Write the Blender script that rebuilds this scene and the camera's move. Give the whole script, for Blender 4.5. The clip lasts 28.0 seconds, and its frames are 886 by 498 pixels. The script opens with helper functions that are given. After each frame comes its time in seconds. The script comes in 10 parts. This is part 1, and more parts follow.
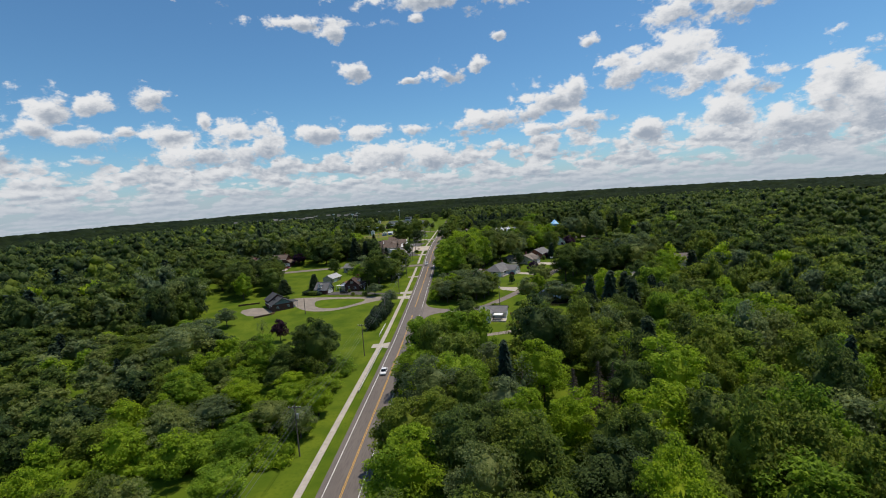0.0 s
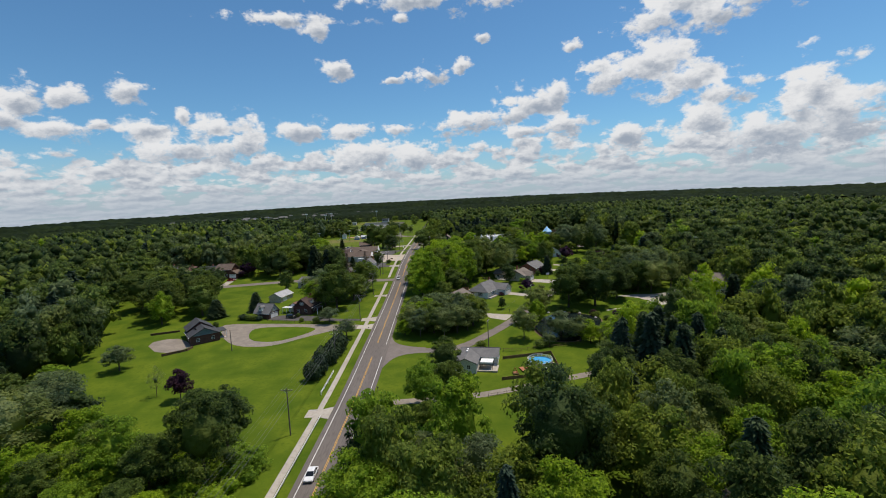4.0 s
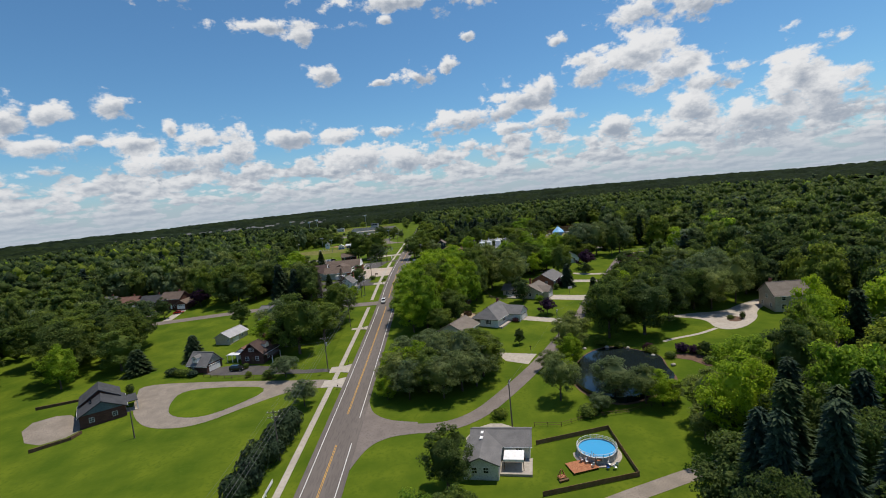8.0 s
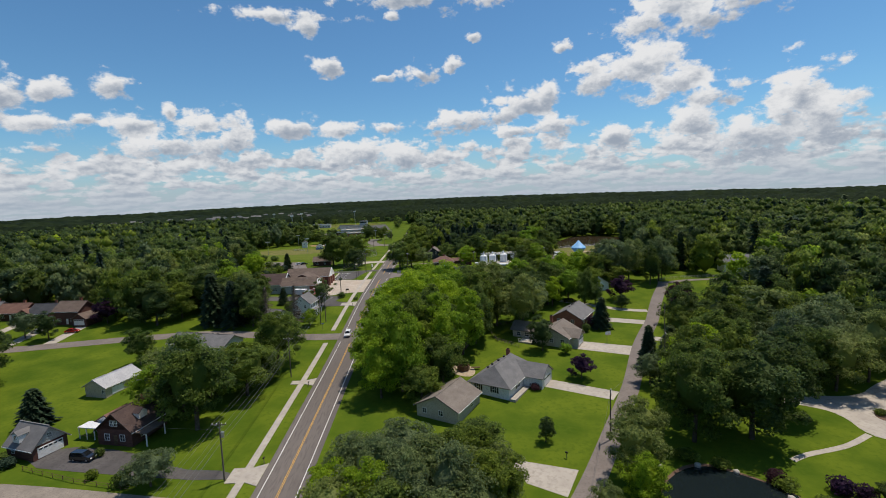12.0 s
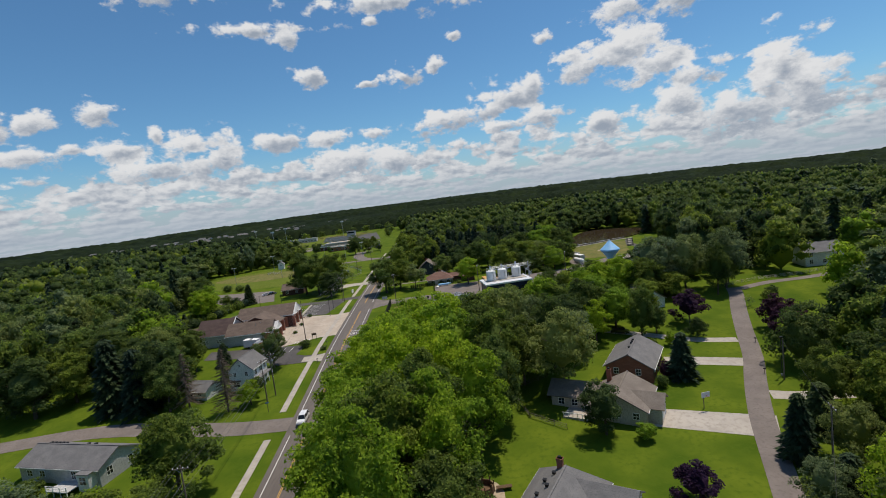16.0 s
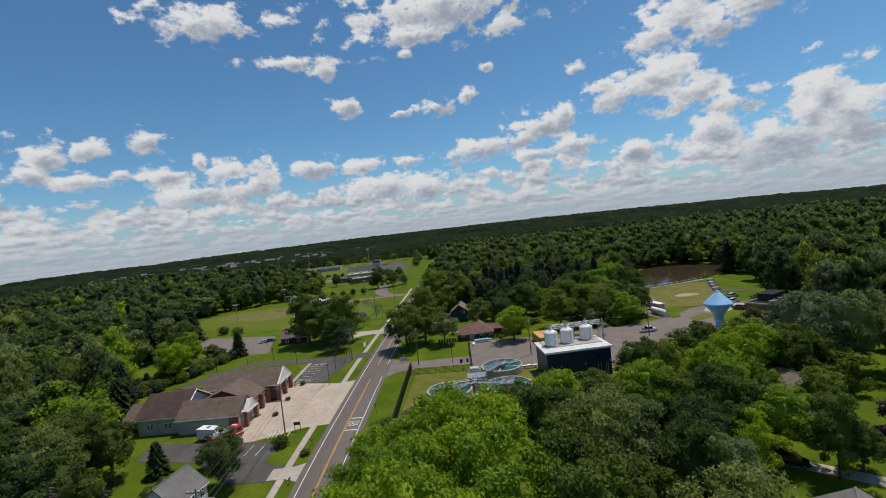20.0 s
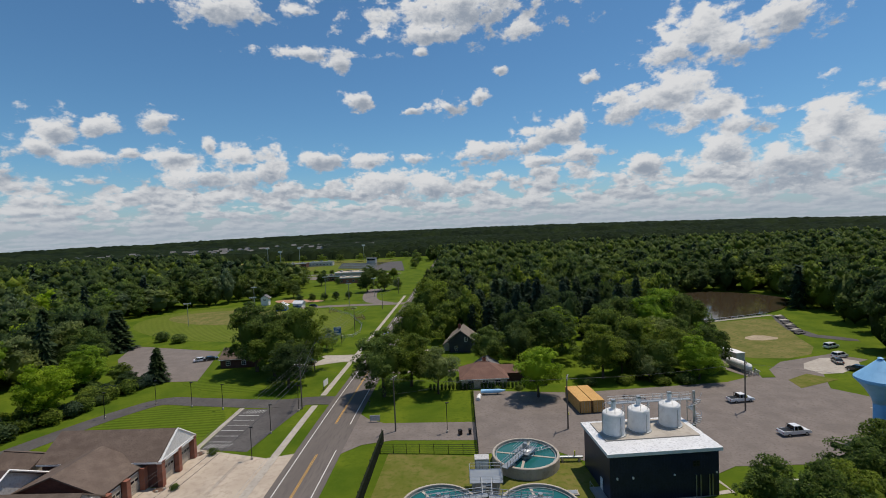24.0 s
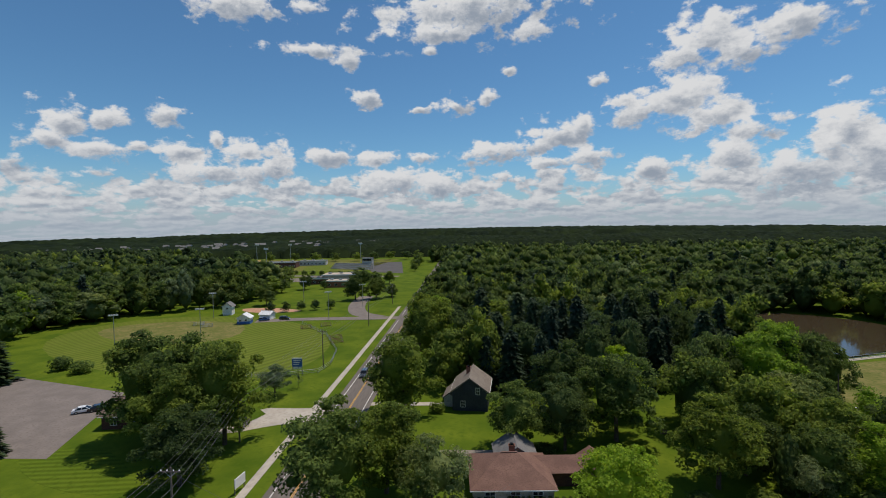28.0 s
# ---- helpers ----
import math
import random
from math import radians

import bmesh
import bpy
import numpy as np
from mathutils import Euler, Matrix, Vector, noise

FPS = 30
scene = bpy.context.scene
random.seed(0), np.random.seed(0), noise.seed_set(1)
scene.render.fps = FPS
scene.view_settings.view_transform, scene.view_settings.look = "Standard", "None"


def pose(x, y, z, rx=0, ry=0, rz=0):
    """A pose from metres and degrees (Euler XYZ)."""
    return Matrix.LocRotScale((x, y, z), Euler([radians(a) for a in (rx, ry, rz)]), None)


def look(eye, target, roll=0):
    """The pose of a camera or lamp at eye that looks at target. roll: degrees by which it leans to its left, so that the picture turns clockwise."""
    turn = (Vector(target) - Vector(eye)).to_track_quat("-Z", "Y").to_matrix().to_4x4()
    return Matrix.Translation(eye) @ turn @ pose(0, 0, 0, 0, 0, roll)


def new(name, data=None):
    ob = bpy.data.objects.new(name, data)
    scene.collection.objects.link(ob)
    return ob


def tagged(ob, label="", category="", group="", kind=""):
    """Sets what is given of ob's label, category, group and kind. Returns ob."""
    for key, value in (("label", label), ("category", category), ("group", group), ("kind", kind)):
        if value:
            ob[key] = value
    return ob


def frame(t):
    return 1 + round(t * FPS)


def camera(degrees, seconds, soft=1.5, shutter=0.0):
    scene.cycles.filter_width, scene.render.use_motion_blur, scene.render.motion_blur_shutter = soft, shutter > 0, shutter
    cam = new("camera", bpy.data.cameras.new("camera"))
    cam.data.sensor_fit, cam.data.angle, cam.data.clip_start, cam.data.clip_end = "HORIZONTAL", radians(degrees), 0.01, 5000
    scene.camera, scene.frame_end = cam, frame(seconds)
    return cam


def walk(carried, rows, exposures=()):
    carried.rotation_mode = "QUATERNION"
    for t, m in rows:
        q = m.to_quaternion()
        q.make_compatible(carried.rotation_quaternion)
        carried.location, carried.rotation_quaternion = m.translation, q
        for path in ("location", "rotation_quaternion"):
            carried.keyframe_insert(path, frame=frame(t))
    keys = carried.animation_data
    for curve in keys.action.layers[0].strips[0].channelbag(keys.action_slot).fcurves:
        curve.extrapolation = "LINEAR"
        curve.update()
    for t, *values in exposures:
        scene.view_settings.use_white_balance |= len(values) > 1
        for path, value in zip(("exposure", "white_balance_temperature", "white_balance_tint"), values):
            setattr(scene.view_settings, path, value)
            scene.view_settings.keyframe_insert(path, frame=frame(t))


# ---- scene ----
cam = camera(86.17, 28.0, 0.95)
PATH = [
    (0.0, pose(25.19, 10.10, 52.06, 83.98, 3.95, 2.16)),
    (0.5, pose(25.36, 16.51, 52.42, 84.00, 7.34, -0.24)),
    (1.0, pose(25.62, 22.99, 52.68, 84.04, 7.67, -1.00)),
    (1.5, pose(25.83, 29.56, 52.80, 84.01, 7.34, -0.95)),
    (2.0, pose(25.93, 36.25, 52.84, 83.99, 5.93, -0.72)),
    (2.5, pose(26.06, 43.04, 52.84, 83.99, 5.19, -0.57)),
    (3.0, pose(26.14, 49.80, 52.83, 84.00, 4.10, -0.33)),
    (3.5, pose(26.23, 56.49, 52.86, 83.98, 3.36, -0.13)),
    (5.5, pose(27.82, 82.59, 52.72, 83.90, 2.18, 0.14)),
    (6.0, pose(27.97, 89.48, 52.73, 83.88, 3.30, -0.08)),
    (6.5, pose(27.91, 96.61, 52.77, 83.88, 4.32, -0.27)),
    (7.0, pose(27.71, 103.71, 52.87, 83.87, 4.85, -0.34)),
    (7.5, pose(27.42, 110.60, 53.03, 83.85, 4.61, -0.18)),
    (8.0, pose(27.41, 117.33, 53.26, 83.85, 5.61, -0.88)),
    (8.5, pose(27.78, 124.28, 53.48, 83.88, 6.73, -3.17)),
    (9.0, pose(27.78, 132.21, 53.58, 83.87, 1.94, -1.19)),
    (9.5, pose(27.26, 140.35, 53.44, 83.80, -1.88, 0.76)),
    (10.0, pose(27.09, 148.15, 53.22, 83.79, -1.30, 0.71)),
    (10.5, pose(27.48, 155.69, 53.05, 83.77, 0.88, 0.35)),
    (11.0, pose(28.16, 163.23, 53.01, 83.75, 2.21, 0.12)),
    (11.5, pose(28.82, 170.64, 53.07, 83.81, 3.81, -1.21)),
    (12.0, pose(29.26, 177.91, 53.16, 83.78, 2.31, -1.23)),
    (12.5, pose(29.55, 185.04, 53.23, 83.73, 1.68, -1.11)),
    (14.5, pose(31.10, 212.72, 53.49, 83.69, 3.42, -1.33)),
    (15.0, pose(31.54, 219.60, 53.55, 83.69, 5.38, -1.71)),
    (15.5, pose(32.06, 226.31, 53.68, 83.66, 6.34, -1.86)),
    (16.0, pose(32.44, 232.67, 53.87, 83.71, 7.15, -2.03)),
    (16.5, pose(32.60, 238.69, 54.14, 84.75, 7.62, -2.09)),
    (17.0, pose(32.63, 244.36, 54.43, 86.21, 7.89, -2.21)),
    (17.5, pose(32.37, 249.91, 54.69, 87.43, 7.78, -2.22)),
    (18.0, pose(31.99, 256.40, 55.03, 87.59, 7.74, -2.22)),
    (18.5, pose(31.66, 263.03, 55.21, 87.59, 6.64, -1.65)),
    (19.0, pose(31.25, 269.61, 55.22, 87.45, -7.34, 6.08)),
    (19.5, pose(31.08, 276.34, 55.17, 87.43, -0.62, 5.88)),
    (20.0, pose(31.12, 283.28, 55.13, 87.39, 6.43, 1.67)),
    (20.5, pose(31.01, 290.39, 55.27, 87.46, 5.58, 1.63)),
    (21.0, pose(30.76, 297.14, 55.40, 87.46, 4.22, 1.84)),
    (21.5, pose(30.61, 303.39, 55.31, 87.45, 3.66, 1.93)),
    (22.0, pose(30.36, 309.27, 55.09, 87.47, 3.15, 2.00)),
    (22.5, pose(29.97, 315.14, 54.85, 87.42, 2.05, 2.18)),
    (24.5, pose(29.32, 342.07, 54.75, 87.43, 2.49, 2.10)),
    (25.0, pose(29.04, 348.62, 54.66, 87.42, 2.45, 2.19)),
    (25.5, pose(28.89, 355.24, 54.53, 87.37, 1.21, 2.62)),
    (26.0, pose(28.98, 362.09, 54.46, 87.38, 0.90, 2.66)),
    (26.5, pose(29.07, 368.61, 54.38, 87.40, 0.99, 2.66)),
    (27.0, pose(28.97, 375.09, 54.30, 87.39, 1.02, 2.65)),
    (27.5, pose(28.38, 382.09, 54.07, 87.37, 1.06, 2.66)),
    (28.0, pose(27.62, 389.35, 53.71, 87.39, 1.05, 2.67)),
]
walk(cam, PATH, [(0.0, 0.10), (12.5, 0.08), (16.0, 0.0), (20.0, -0.08), (28.0, -0.10)])

# ---- light ----
SUN_AZ, SUN_EL = 57.0, 70.0
sun_data = bpy.data.lights.new("sun", "SUN")
sun_data.energy, sun_data.angle, sun_data.color = 3.9, radians(0.53), (1.0, 0.89, 0.76)
sun = new("sun", sun_data)
sun_dir = Vector((math.sin(radians(SUN_AZ)) * math.cos(radians(SUN_EL)), math.cos(radians(SUN_AZ)) * math.cos(radians(SUN_EL)), math.sin(radians(SUN_EL))))
sun.matrix_basis = look(sun_dir * 900, (0, 0, 0))

world = bpy.data.worlds.new("sky")
scene.world = world
world.use_nodes = True
WN, WL = world.node_tree.nodes, world.node_tree.links
WN.clear()


def wmath(op, a, b=None, c=None, clamp=False):
    n = WN.new("ShaderNodeMath")
    n.operation, n.use_clamp = op, clamp
    for i, v in enumerate((a, b, c)):
        if v is None:
            continue
        if isinstance(v, (int, float)):
            n.inputs[i].default_value = v
        else:
            WL.new(v, n.inputs[i])
    return n.outputs[0]


def wvec(op, a, b):
    n = WN.new("ShaderNodeVectorMath")
    n.operation = op
    for i, v in enumerate((a, b)):
        if v is None:
            continue
        if isinstance(v, tuple):
            n.inputs[i].default_value = v
        else:
            WL.new(v, n.inputs[i])
    return n.outputs["Value"] if op == "LENGTH" else n.outputs["Vector"]


def wnoise(vec, scale, detail, rough=0.55):
    n = WN.new("ShaderNodeTexNoise")
    n.inputs["Scale"].default_value, n.inputs["Detail"].default_value, n.inputs["Roughness"].default_value = scale, detail, rough
    WL.new(vec, n.inputs["Vector"])
    return n.outputs["Fac"]


def wmix(fac, a, b):
    n = WN.new("ShaderNodeMix")
    n.data_type = "RGBA"
    for s, v in ((n.inputs[0], fac), (n.inputs[6], a), (n.inputs[7], b)):
        if isinstance(v, tuple):
            s.default_value = v
        elif isinstance(v, (int, float)):
            s.default_value = v
        else:
            WL.new(v, s)
    return n.outputs[2]


def wsmooth(x, lo, hi):
    n = WN.new("ShaderNodeMapRange")
    n.interpolation_type = "SMOOTHSTEP"
    WL.new(x, n.inputs[0])
    n.inputs[1].default_value, n.inputs[2].default_value = lo, hi
    return n.outputs[0]


sky = WN.new("ShaderNodeTexSky")
sky.sky_type, sky.sun_disc = "NISHITA", False
sky.sun_elevation, sky.sun_rotation = radians(SUN_EL), radians(SUN_AZ)
sky.altitude, sky.air_density, sky.dust_density, sky.ozone_density = 250, 1.0, 0.3, 2.0
wco = WN.new("ShaderNodeTexCoord")
wsep = WN.new("ShaderNodeSeparateXYZ")
WL.new(wco.outputs["Generated"], wsep.inputs[0])
w_az = wmath("MULTIPLY", wmath("ARCTAN2", wsep.outputs[0], wsep.outputs[1]), 57.2958)
w_el = wmath("MULTIPLY", wmath("ARCSINE", wsep.outputs[2]), 57.2958)
wcomb = WN.new("ShaderNodeCombineXYZ")
WL.new(w_az, wcomb.inputs[0])
WL.new(w_el, wcomb.inputs[1])
AE = wcomb.outputs[0]
puffs = []


def puff(az, el, wa, we):
    """One cumulus lump: azimuth and elevation of its middle, half width and half height, in degrees."""
    d = wvec("MULTIPLY", wvec("SUBTRACT", AE, (az, el, 0)), (1 / (wa * 1.12), 1 / (we * 1.18), 0))
    puffs.append((wvec("LENGTH", d, None), wvec("LENGTH", wvec("ADD", d, (-0.15, 0.4, 0)), None), wvec("LENGTH", wvec("ADD", d, (0.15, -0.4, 0)), None)))


puff(-25.9, 23.4, 4.8, 1.5)
puff(-17.9, 23.8, 1.7, 0.6)
puff(0.7, 24.6, 9.8, 2.8)
puff(-2.7, 21.9, 5.9, 0.9)
puff(8.0, 21.6, 1.8, 1.0)
puff(-16.6, 19.8, 4.7, 0.6)
puff(-13.4, 19.0, 1.6, 0.7)
puff(-3.9, 20.1, 0.8, 0.4)
puff(5.3, 17.7, 0.8, 0.5)
puff(15.4, 15.8, 0.9, 0.5)
puff(-11.7, 15.0, 1.8, 0.9)
puff(-5.4, 13.8, 1.2, 0.4)
puff(-1.0, 14.2, 1.7, 0.9)
puff(2.9, 14.9, 0.9, 0.8)
puff(24.0, 17.2, 2.8, 1.5)
puff(26.6, 18.8, 2.9, 2.2)
puff(29.4, 16.9, 2.7, 1.5)
puff(33.5, 18.3, 3.4, 1.5)
puff(24.7, 13.3, 3.5, 1.9)
puff(20.6, 12.5, 3.7, 1.6)
puff(27.2, 10.9, 2.9, 1.9)
puff(30.3, 9.3, 2.6, 1.5)
puff(18.4, 13.4, 1.6, 0.8)
puff(28.8, 6.8, 3.2, 1.7)
puff(33.4, 5.1, 3.3, 1.9)
puff(27.3, 4.9, 1.9, 0.9)
puff(37.8, 8.6, 2.2, 2.6)
puff(39.5, 6.1, 2.4, 2.4)
puff(36.7, 7.0, 1.2, 1.3)
puff(11.4, 10.5, 3.4, 1.4)
puff(13.6, 11.1, 1.5, 1.1)
puff(8.5, 9.3, 2.5, 0.8)
puff(3.3, 8.8, 3.3, 1.0)
puff(14.1, 7.7, 2.7, 0.9)
puff(10.0, 7.3, 1.9, 0.6)
puff(20.9, 6.0, 2.1, 1.1)
puff(-40.9, 10.5, 1.8, 1.4)
puff(-39.8, 11.4, 1.0, 0.7)
puff(-37.6, 11.0, 1.5, 1.0)
puff(-42.3, 8.9, 1.7, 1.0)
puff(-32.2, 12.2, 1.5, 1.0)
puff(-35.0, 8.8, 1.2, 0.5)
puff(-38.4, 8.1, 2.2, 0.8)
puff(-31.2, 8.4, 2.8, 1.0)
puff(-27.8, 9.8, 0.8, 0.9)
puff(-24.6, 8.6, 3.2, 1.3)
puff(-29.1, 6.4, 2.7, 1.4)
puff(-23.0, 6.9, 2.9, 1.4)
puff(-16.3, 8.5, 3.8, 1.0)
puff(-10.6, 8.1, 2.6, 0.9)
puff(-8.1, 5.7, 4.0, 1.5)
puff(-3.5, 4.9, 3.3, 1.5)
puff(-4.7, 8.3, 2.0, 0.6)
w_near, w_low, w_up = puffs[0]
for p in puffs[1:]:
    w_near, w_low, w_up = wmath("SMOOTH_MIN", w_near, p[0], 0.15), wmath("SMOOTH_MIN", w_low, p[1], 0.2), wmath("SMOOTH_MIN", w_up, p[2], 0.2)
def wlumps(vec, scale, detail):
    """Rounded heads of cumulus: high in the middle of each cell and falling to its edge."""
    n = WN.new("ShaderNodeTexVoronoi")
    n.feature, n.normalize = "F1", True
    n.inputs["Scale"].default_value, n.inputs["Detail"].default_value, n.inputs["Roughness"].default_value = scale, detail, 0.6
    WL.new(vec, n.inputs["Vector"])
    return wmath("SUBTRACT", 0.42, n.outputs["Distance"])


w_stretch = wvec("MULTIPLY", AE, (0.8, 1.15, 1.0))
w_warp = WN.new("ShaderNodeTexNoise")
w_warp.inputs["Scale"].default_value, w_warp.inputs["Detail"].default_value = 0.9, 3
WL.new(w_stretch, w_warp.inputs["Vector"])
w_bent = wvec("ADD", w_stretch, wvec("MULTIPLY", wvec("SUBTRACT", w_warp.outputs["Color"], (0.5, 0.5, 0.5)), (0.9, 0.7, 0.0)))
w_n = wnoise(w_stretch, 0.5, 9.0, 0.54)
w_head = wlumps(w_bent, 0.75, 3.0)
w_headu = wlumps(wvec("ADD", w_bent, (-0.12, 0.42, 0.0)), 0.75, 3.0)
w_fine = wnoise(w_bent, 2.2, 5.0, 0.6)
w_d1 = wmath("ADD", wmath("MULTIPLY", wmath("SUBTRACT", 1.04, w_near), 1.0), wmath("ADD", wmath("MULTIPLY", wmath("SUBTRACT", w_n, 0.5), 3.9), wmath("MULTIPLY", w_head, 0.8)))
# low band of many flat-based cumulus towards the horizon, smaller with distance
w_logel = wmath("MULTIPLY", wmath("LOGARITHM", wmath("MAXIMUM", wmath("ADD", w_el, 2.2), 0.3), 2.718), 3.1)
w_bandc = WN.new("ShaderNodeCombineXYZ")
WL.new(wmath("MULTIPLY", w_az, 0.235), w_bandc.inputs[0])
WL.new(w_logel, w_bandc.inputs[1])
w_bandp = wvec("ADD", w_bandc.outputs[0], wvec("MULTIPLY", wvec("SUBTRACT", w_warp.outputs["Color"], (0.5, 0.5, 0.5)), (0.3, 0.25, 0.0)))
w_bn = wnoise(w_bandc.outputs[0], 1.1, 9.0, 0.55)
w_bh = wlumps(w_bandp, 1.25, 2.5)
w_bhu = wlumps(wvec("ADD", w_bandp, (-0.07, 0.24, 0.0)), 1.25, 2.5)
w_cover = wmath("SUBTRACT", wmath("MULTIPLY", wsmooth(w_el, 10.5, 4.0), 0.44), 0.42)
w_d2 = wmath("MULTIPLY", wmath("ADD", wmath("ADD", wmath("SUBTRACT", w_bn, 0.5), wmath("MULTIPLY", w_bh, 0.9)), w_cover), 5.0)
# cloud over the parts of the sky above and behind
w_hi = wmath("MULTIPLY", wmath("SUBTRACT", wnoise(wco.outputs["Generated"], 3.2, 6.0, 0.6), 0.56), 5.0)
w_away = wmath("MAXIMUM", wsmooth(w_el, 30.0, 38.0), wsmooth(wmath("ABSOLUTE", w_az), 50.0, 62.0))
w_d3 = wmath("SUBTRACT", wmath("MULTIPLY", w_hi, w_away), wmath("MULTIPLY", wmath("SUBTRACT", 1.0, w_away), 2.0))
w_d = wmath("MAXIMUM", wmath("MAXIMUM", w_d1, w_d2), w_d3)
w_alpha = wsmooth(wmath("ADD", w_d, wmath("MULTIPLY", wmath("SUBTRACT", w_fine, 0.5), 0.7)), -0.06, 0.60)
w_in = wsmooth(w_d1, -0.1, 0.35)
w_deep = wmath("MULTIPLY", wsmooth(w_d1, 0.5, 2.0), 0.6)
w_lit1 = wmath("SUBTRACT", wmath("ADD", wmath("MULTIPLY", wmath("SUBTRACT", w_low, w_up), 0.75), wmath("MULTIPLY", wmath("SUBTRACT", w_head, w_headu), 0.9)), w_deep)
w_lit2 = wmath("ADD", wmath("MULTIPLY", wmath("SUBTRACT", w_bh, w_bhu), 3.2), wmath("MULTIPLY", wmath("SUBTRACT", 0.42, w_bn), 1.6))
w_lit = wmath("ADD", wmath("MULTIPLY", w_lit1, w_in), wmath("MULTIPLY", w_lit2, wmath("SUBTRACT", 1.0, w_in)))
w_lit = wmath("ADD", w_lit, wmath("MULTIPLY", wmath("SUBTRACT", w_fine, 0.5), 0.8))
w_lit = wsmooth(wmath("ADD", w_lit, 0.62), -0.3, 1.0)
w_cloud = wmix(w_lit, (2.75, 3.2, 3.9, 1), (6.9, 6.95, 7.05, 1))
w_haze = wsmooth(w_el, 8.0, -0.5)
w_veil = wsmooth(w_el, 3.6, 0.0)
w_blue = wvec("MULTIPLY", sky.outputs[0], (0.53, 0.81, 0.95))
w_sky = wmix(wmath("MULTIPLY", w_haze, 0.6), w_blue, (3.5, 4.1, 4.8, 1))
w_white = wmix(wmath("MULTIPLY", w_haze, 0.32), w_cloud, (3.5, 4.0, 4.6, 1))
w_col = wmix(wmath("MULTIPLY", w_veil, 0.7), wmix(w_alpha, w_sky, w_white), (3.4, 4.0, 4.7, 1))
w_bg = WN.new("ShaderNodeBackground")
w_bg.inputs[1].default_value = 0.107
WL.new(w_col, w_bg.inputs[0])
w_out = WN.new("ShaderNodeOutputWorld")
WL.new(w_bg.outputs[0], w_out.inputs[0])

# ---- materials ----


def material(name):
    m = bpy.data.materials.new(name)
    m.use_nodes = True
    nt = m.node_tree
    return m, nt, nt.nodes["Principled BSDF"]


def surf(name, c1, c2, scale=1.0, rough=0.8, bump=0.02, c3=None, scale2=None, metal=0.0, vary=0.0, spec=0.3, stretch=None):
    """A surface with two scales of colour change (metres) and a fine relief."""
    m, nt, b = material(name)
    N, L = nt.nodes, nt.links
    geo = N.new("ShaderNodeNewGeometry")
    pos = geo.outputs["Position"]
    if stretch:
        mp = N.new("ShaderNodeMapping")
        mp.inputs["Scale"].default_value = stretch
        L.new(pos, mp.inputs[0])
        pos = mp.outputs[0]
    n1 = N.new("ShaderNodeTexNoise")
    n1.inputs["Scale"].default_value, n1.inputs["Detail"].default_value = 1.0 / scale, 5
    L.new(pos, n1.inputs["Vector"])
    n2 = N.new("ShaderNodeTexNoise")
    n2.inputs["Scale"].default_value, n2.inputs["Detail"].default_value = 1.0 / (scale2 or scale * 0.12), 6
    L.new(pos, n2.inputs["Vector"])
    r1 = N.new("ShaderNodeValToRGB")
    r1.color_ramp.elements[0].position, r1.color_ramp.elements[1].position = 0.34, 0.66
    r1.color_ramp.elements[0].color, r1.color_ramp.elements[1].color = (*c1, 1), (*c2, 1)
    L.new(n1.outputs["Fac"], r1.inputs[0])
    mx = N.new("ShaderNodeMix")
    mx.data_type = "RGBA"
    mx.blend_type = "MIX"
    r2 = N.new("ShaderNodeValToRGB")
    r2.color_ramp.elements[0].position, r2.color_ramp.elements[1].position = 0.48, 0.72
    L.new(n2.outputs["Fac"], r2.inputs[0])
    L.new(r2.outputs[0], mx.inputs[0])
    L.new(r1.outputs[0], mx.inputs[6])
    mx.inputs[7].default_value = (*(c3 or tuple(v * 0.72 for v in c1)), 1)
    col = mx.outputs[2]
    if vary:
        info = N.new("ShaderNodeObjectInfo")
        hsv = N.new("ShaderNodeHueSaturation")
        mr = N.new("ShaderNodeMapRange")
        mr.inputs[3].default_value, mr.inputs[4].default_value = 1 - vary, 1 + vary
        L.new(info.outputs["Random"], mr.inputs[0])
        L.new(mr.outputs[0], hsv.inputs["Value"])
        L.new(col, hsv.inputs["Color"])
        col = hsv.outputs[0]
    L.new(col, b.inputs["Base Color"])
    b.inputs["Roughness"].default_value, b.inputs["Metallic"].default_value = rough, metal
    b.inputs["Specular IOR Level"].default_value = spec
    if bump:
        bp = N.new("ShaderNodeBump")
        bp.inputs["Strength"].default_value, bp.inputs["Distance"].default_value = 0.6, bump
        L.new(n2.outputs["Fac"], bp.inputs["Height"])
        L.new(bp.outputs[0], b.inputs["Normal"])
    return m


def ribbed(name, c1, c2, period, axis="z", rough=0.6, depth=0.02, metal=0.0):
    """Boards or metal ribs: regular lines in the object's own space over a stained surface."""
    m = surf(name, c1, c2, 2.5, rough, 0.0, metal=metal)
    nt = m.node_tree
    N, L = nt.nodes, nt.links
    b = N["Principled BSDF"]
    tc = N.new("ShaderNodeTexCoord")
    w = N.new("ShaderNodeTexWave")
    w.wave_type, w.bands_direction, w.wave_profile = "BANDS", axis.upper(), "SAW"
    w.inputs["Scale"].default_value = 1.0 / period / 3.1831
    L.new(tc.outputs["Object"], w.inputs["Vector"])
    bp = N.new("ShaderNodeBump")
    bp.inputs["Strength"].default_value, bp.inputs["Distance"].default_value = 0.8, depth
    L.new(w.outputs["Fac"], bp.inputs["Height"])
    L.new(bp.outputs[0], b.inputs["Normal"])
    return m


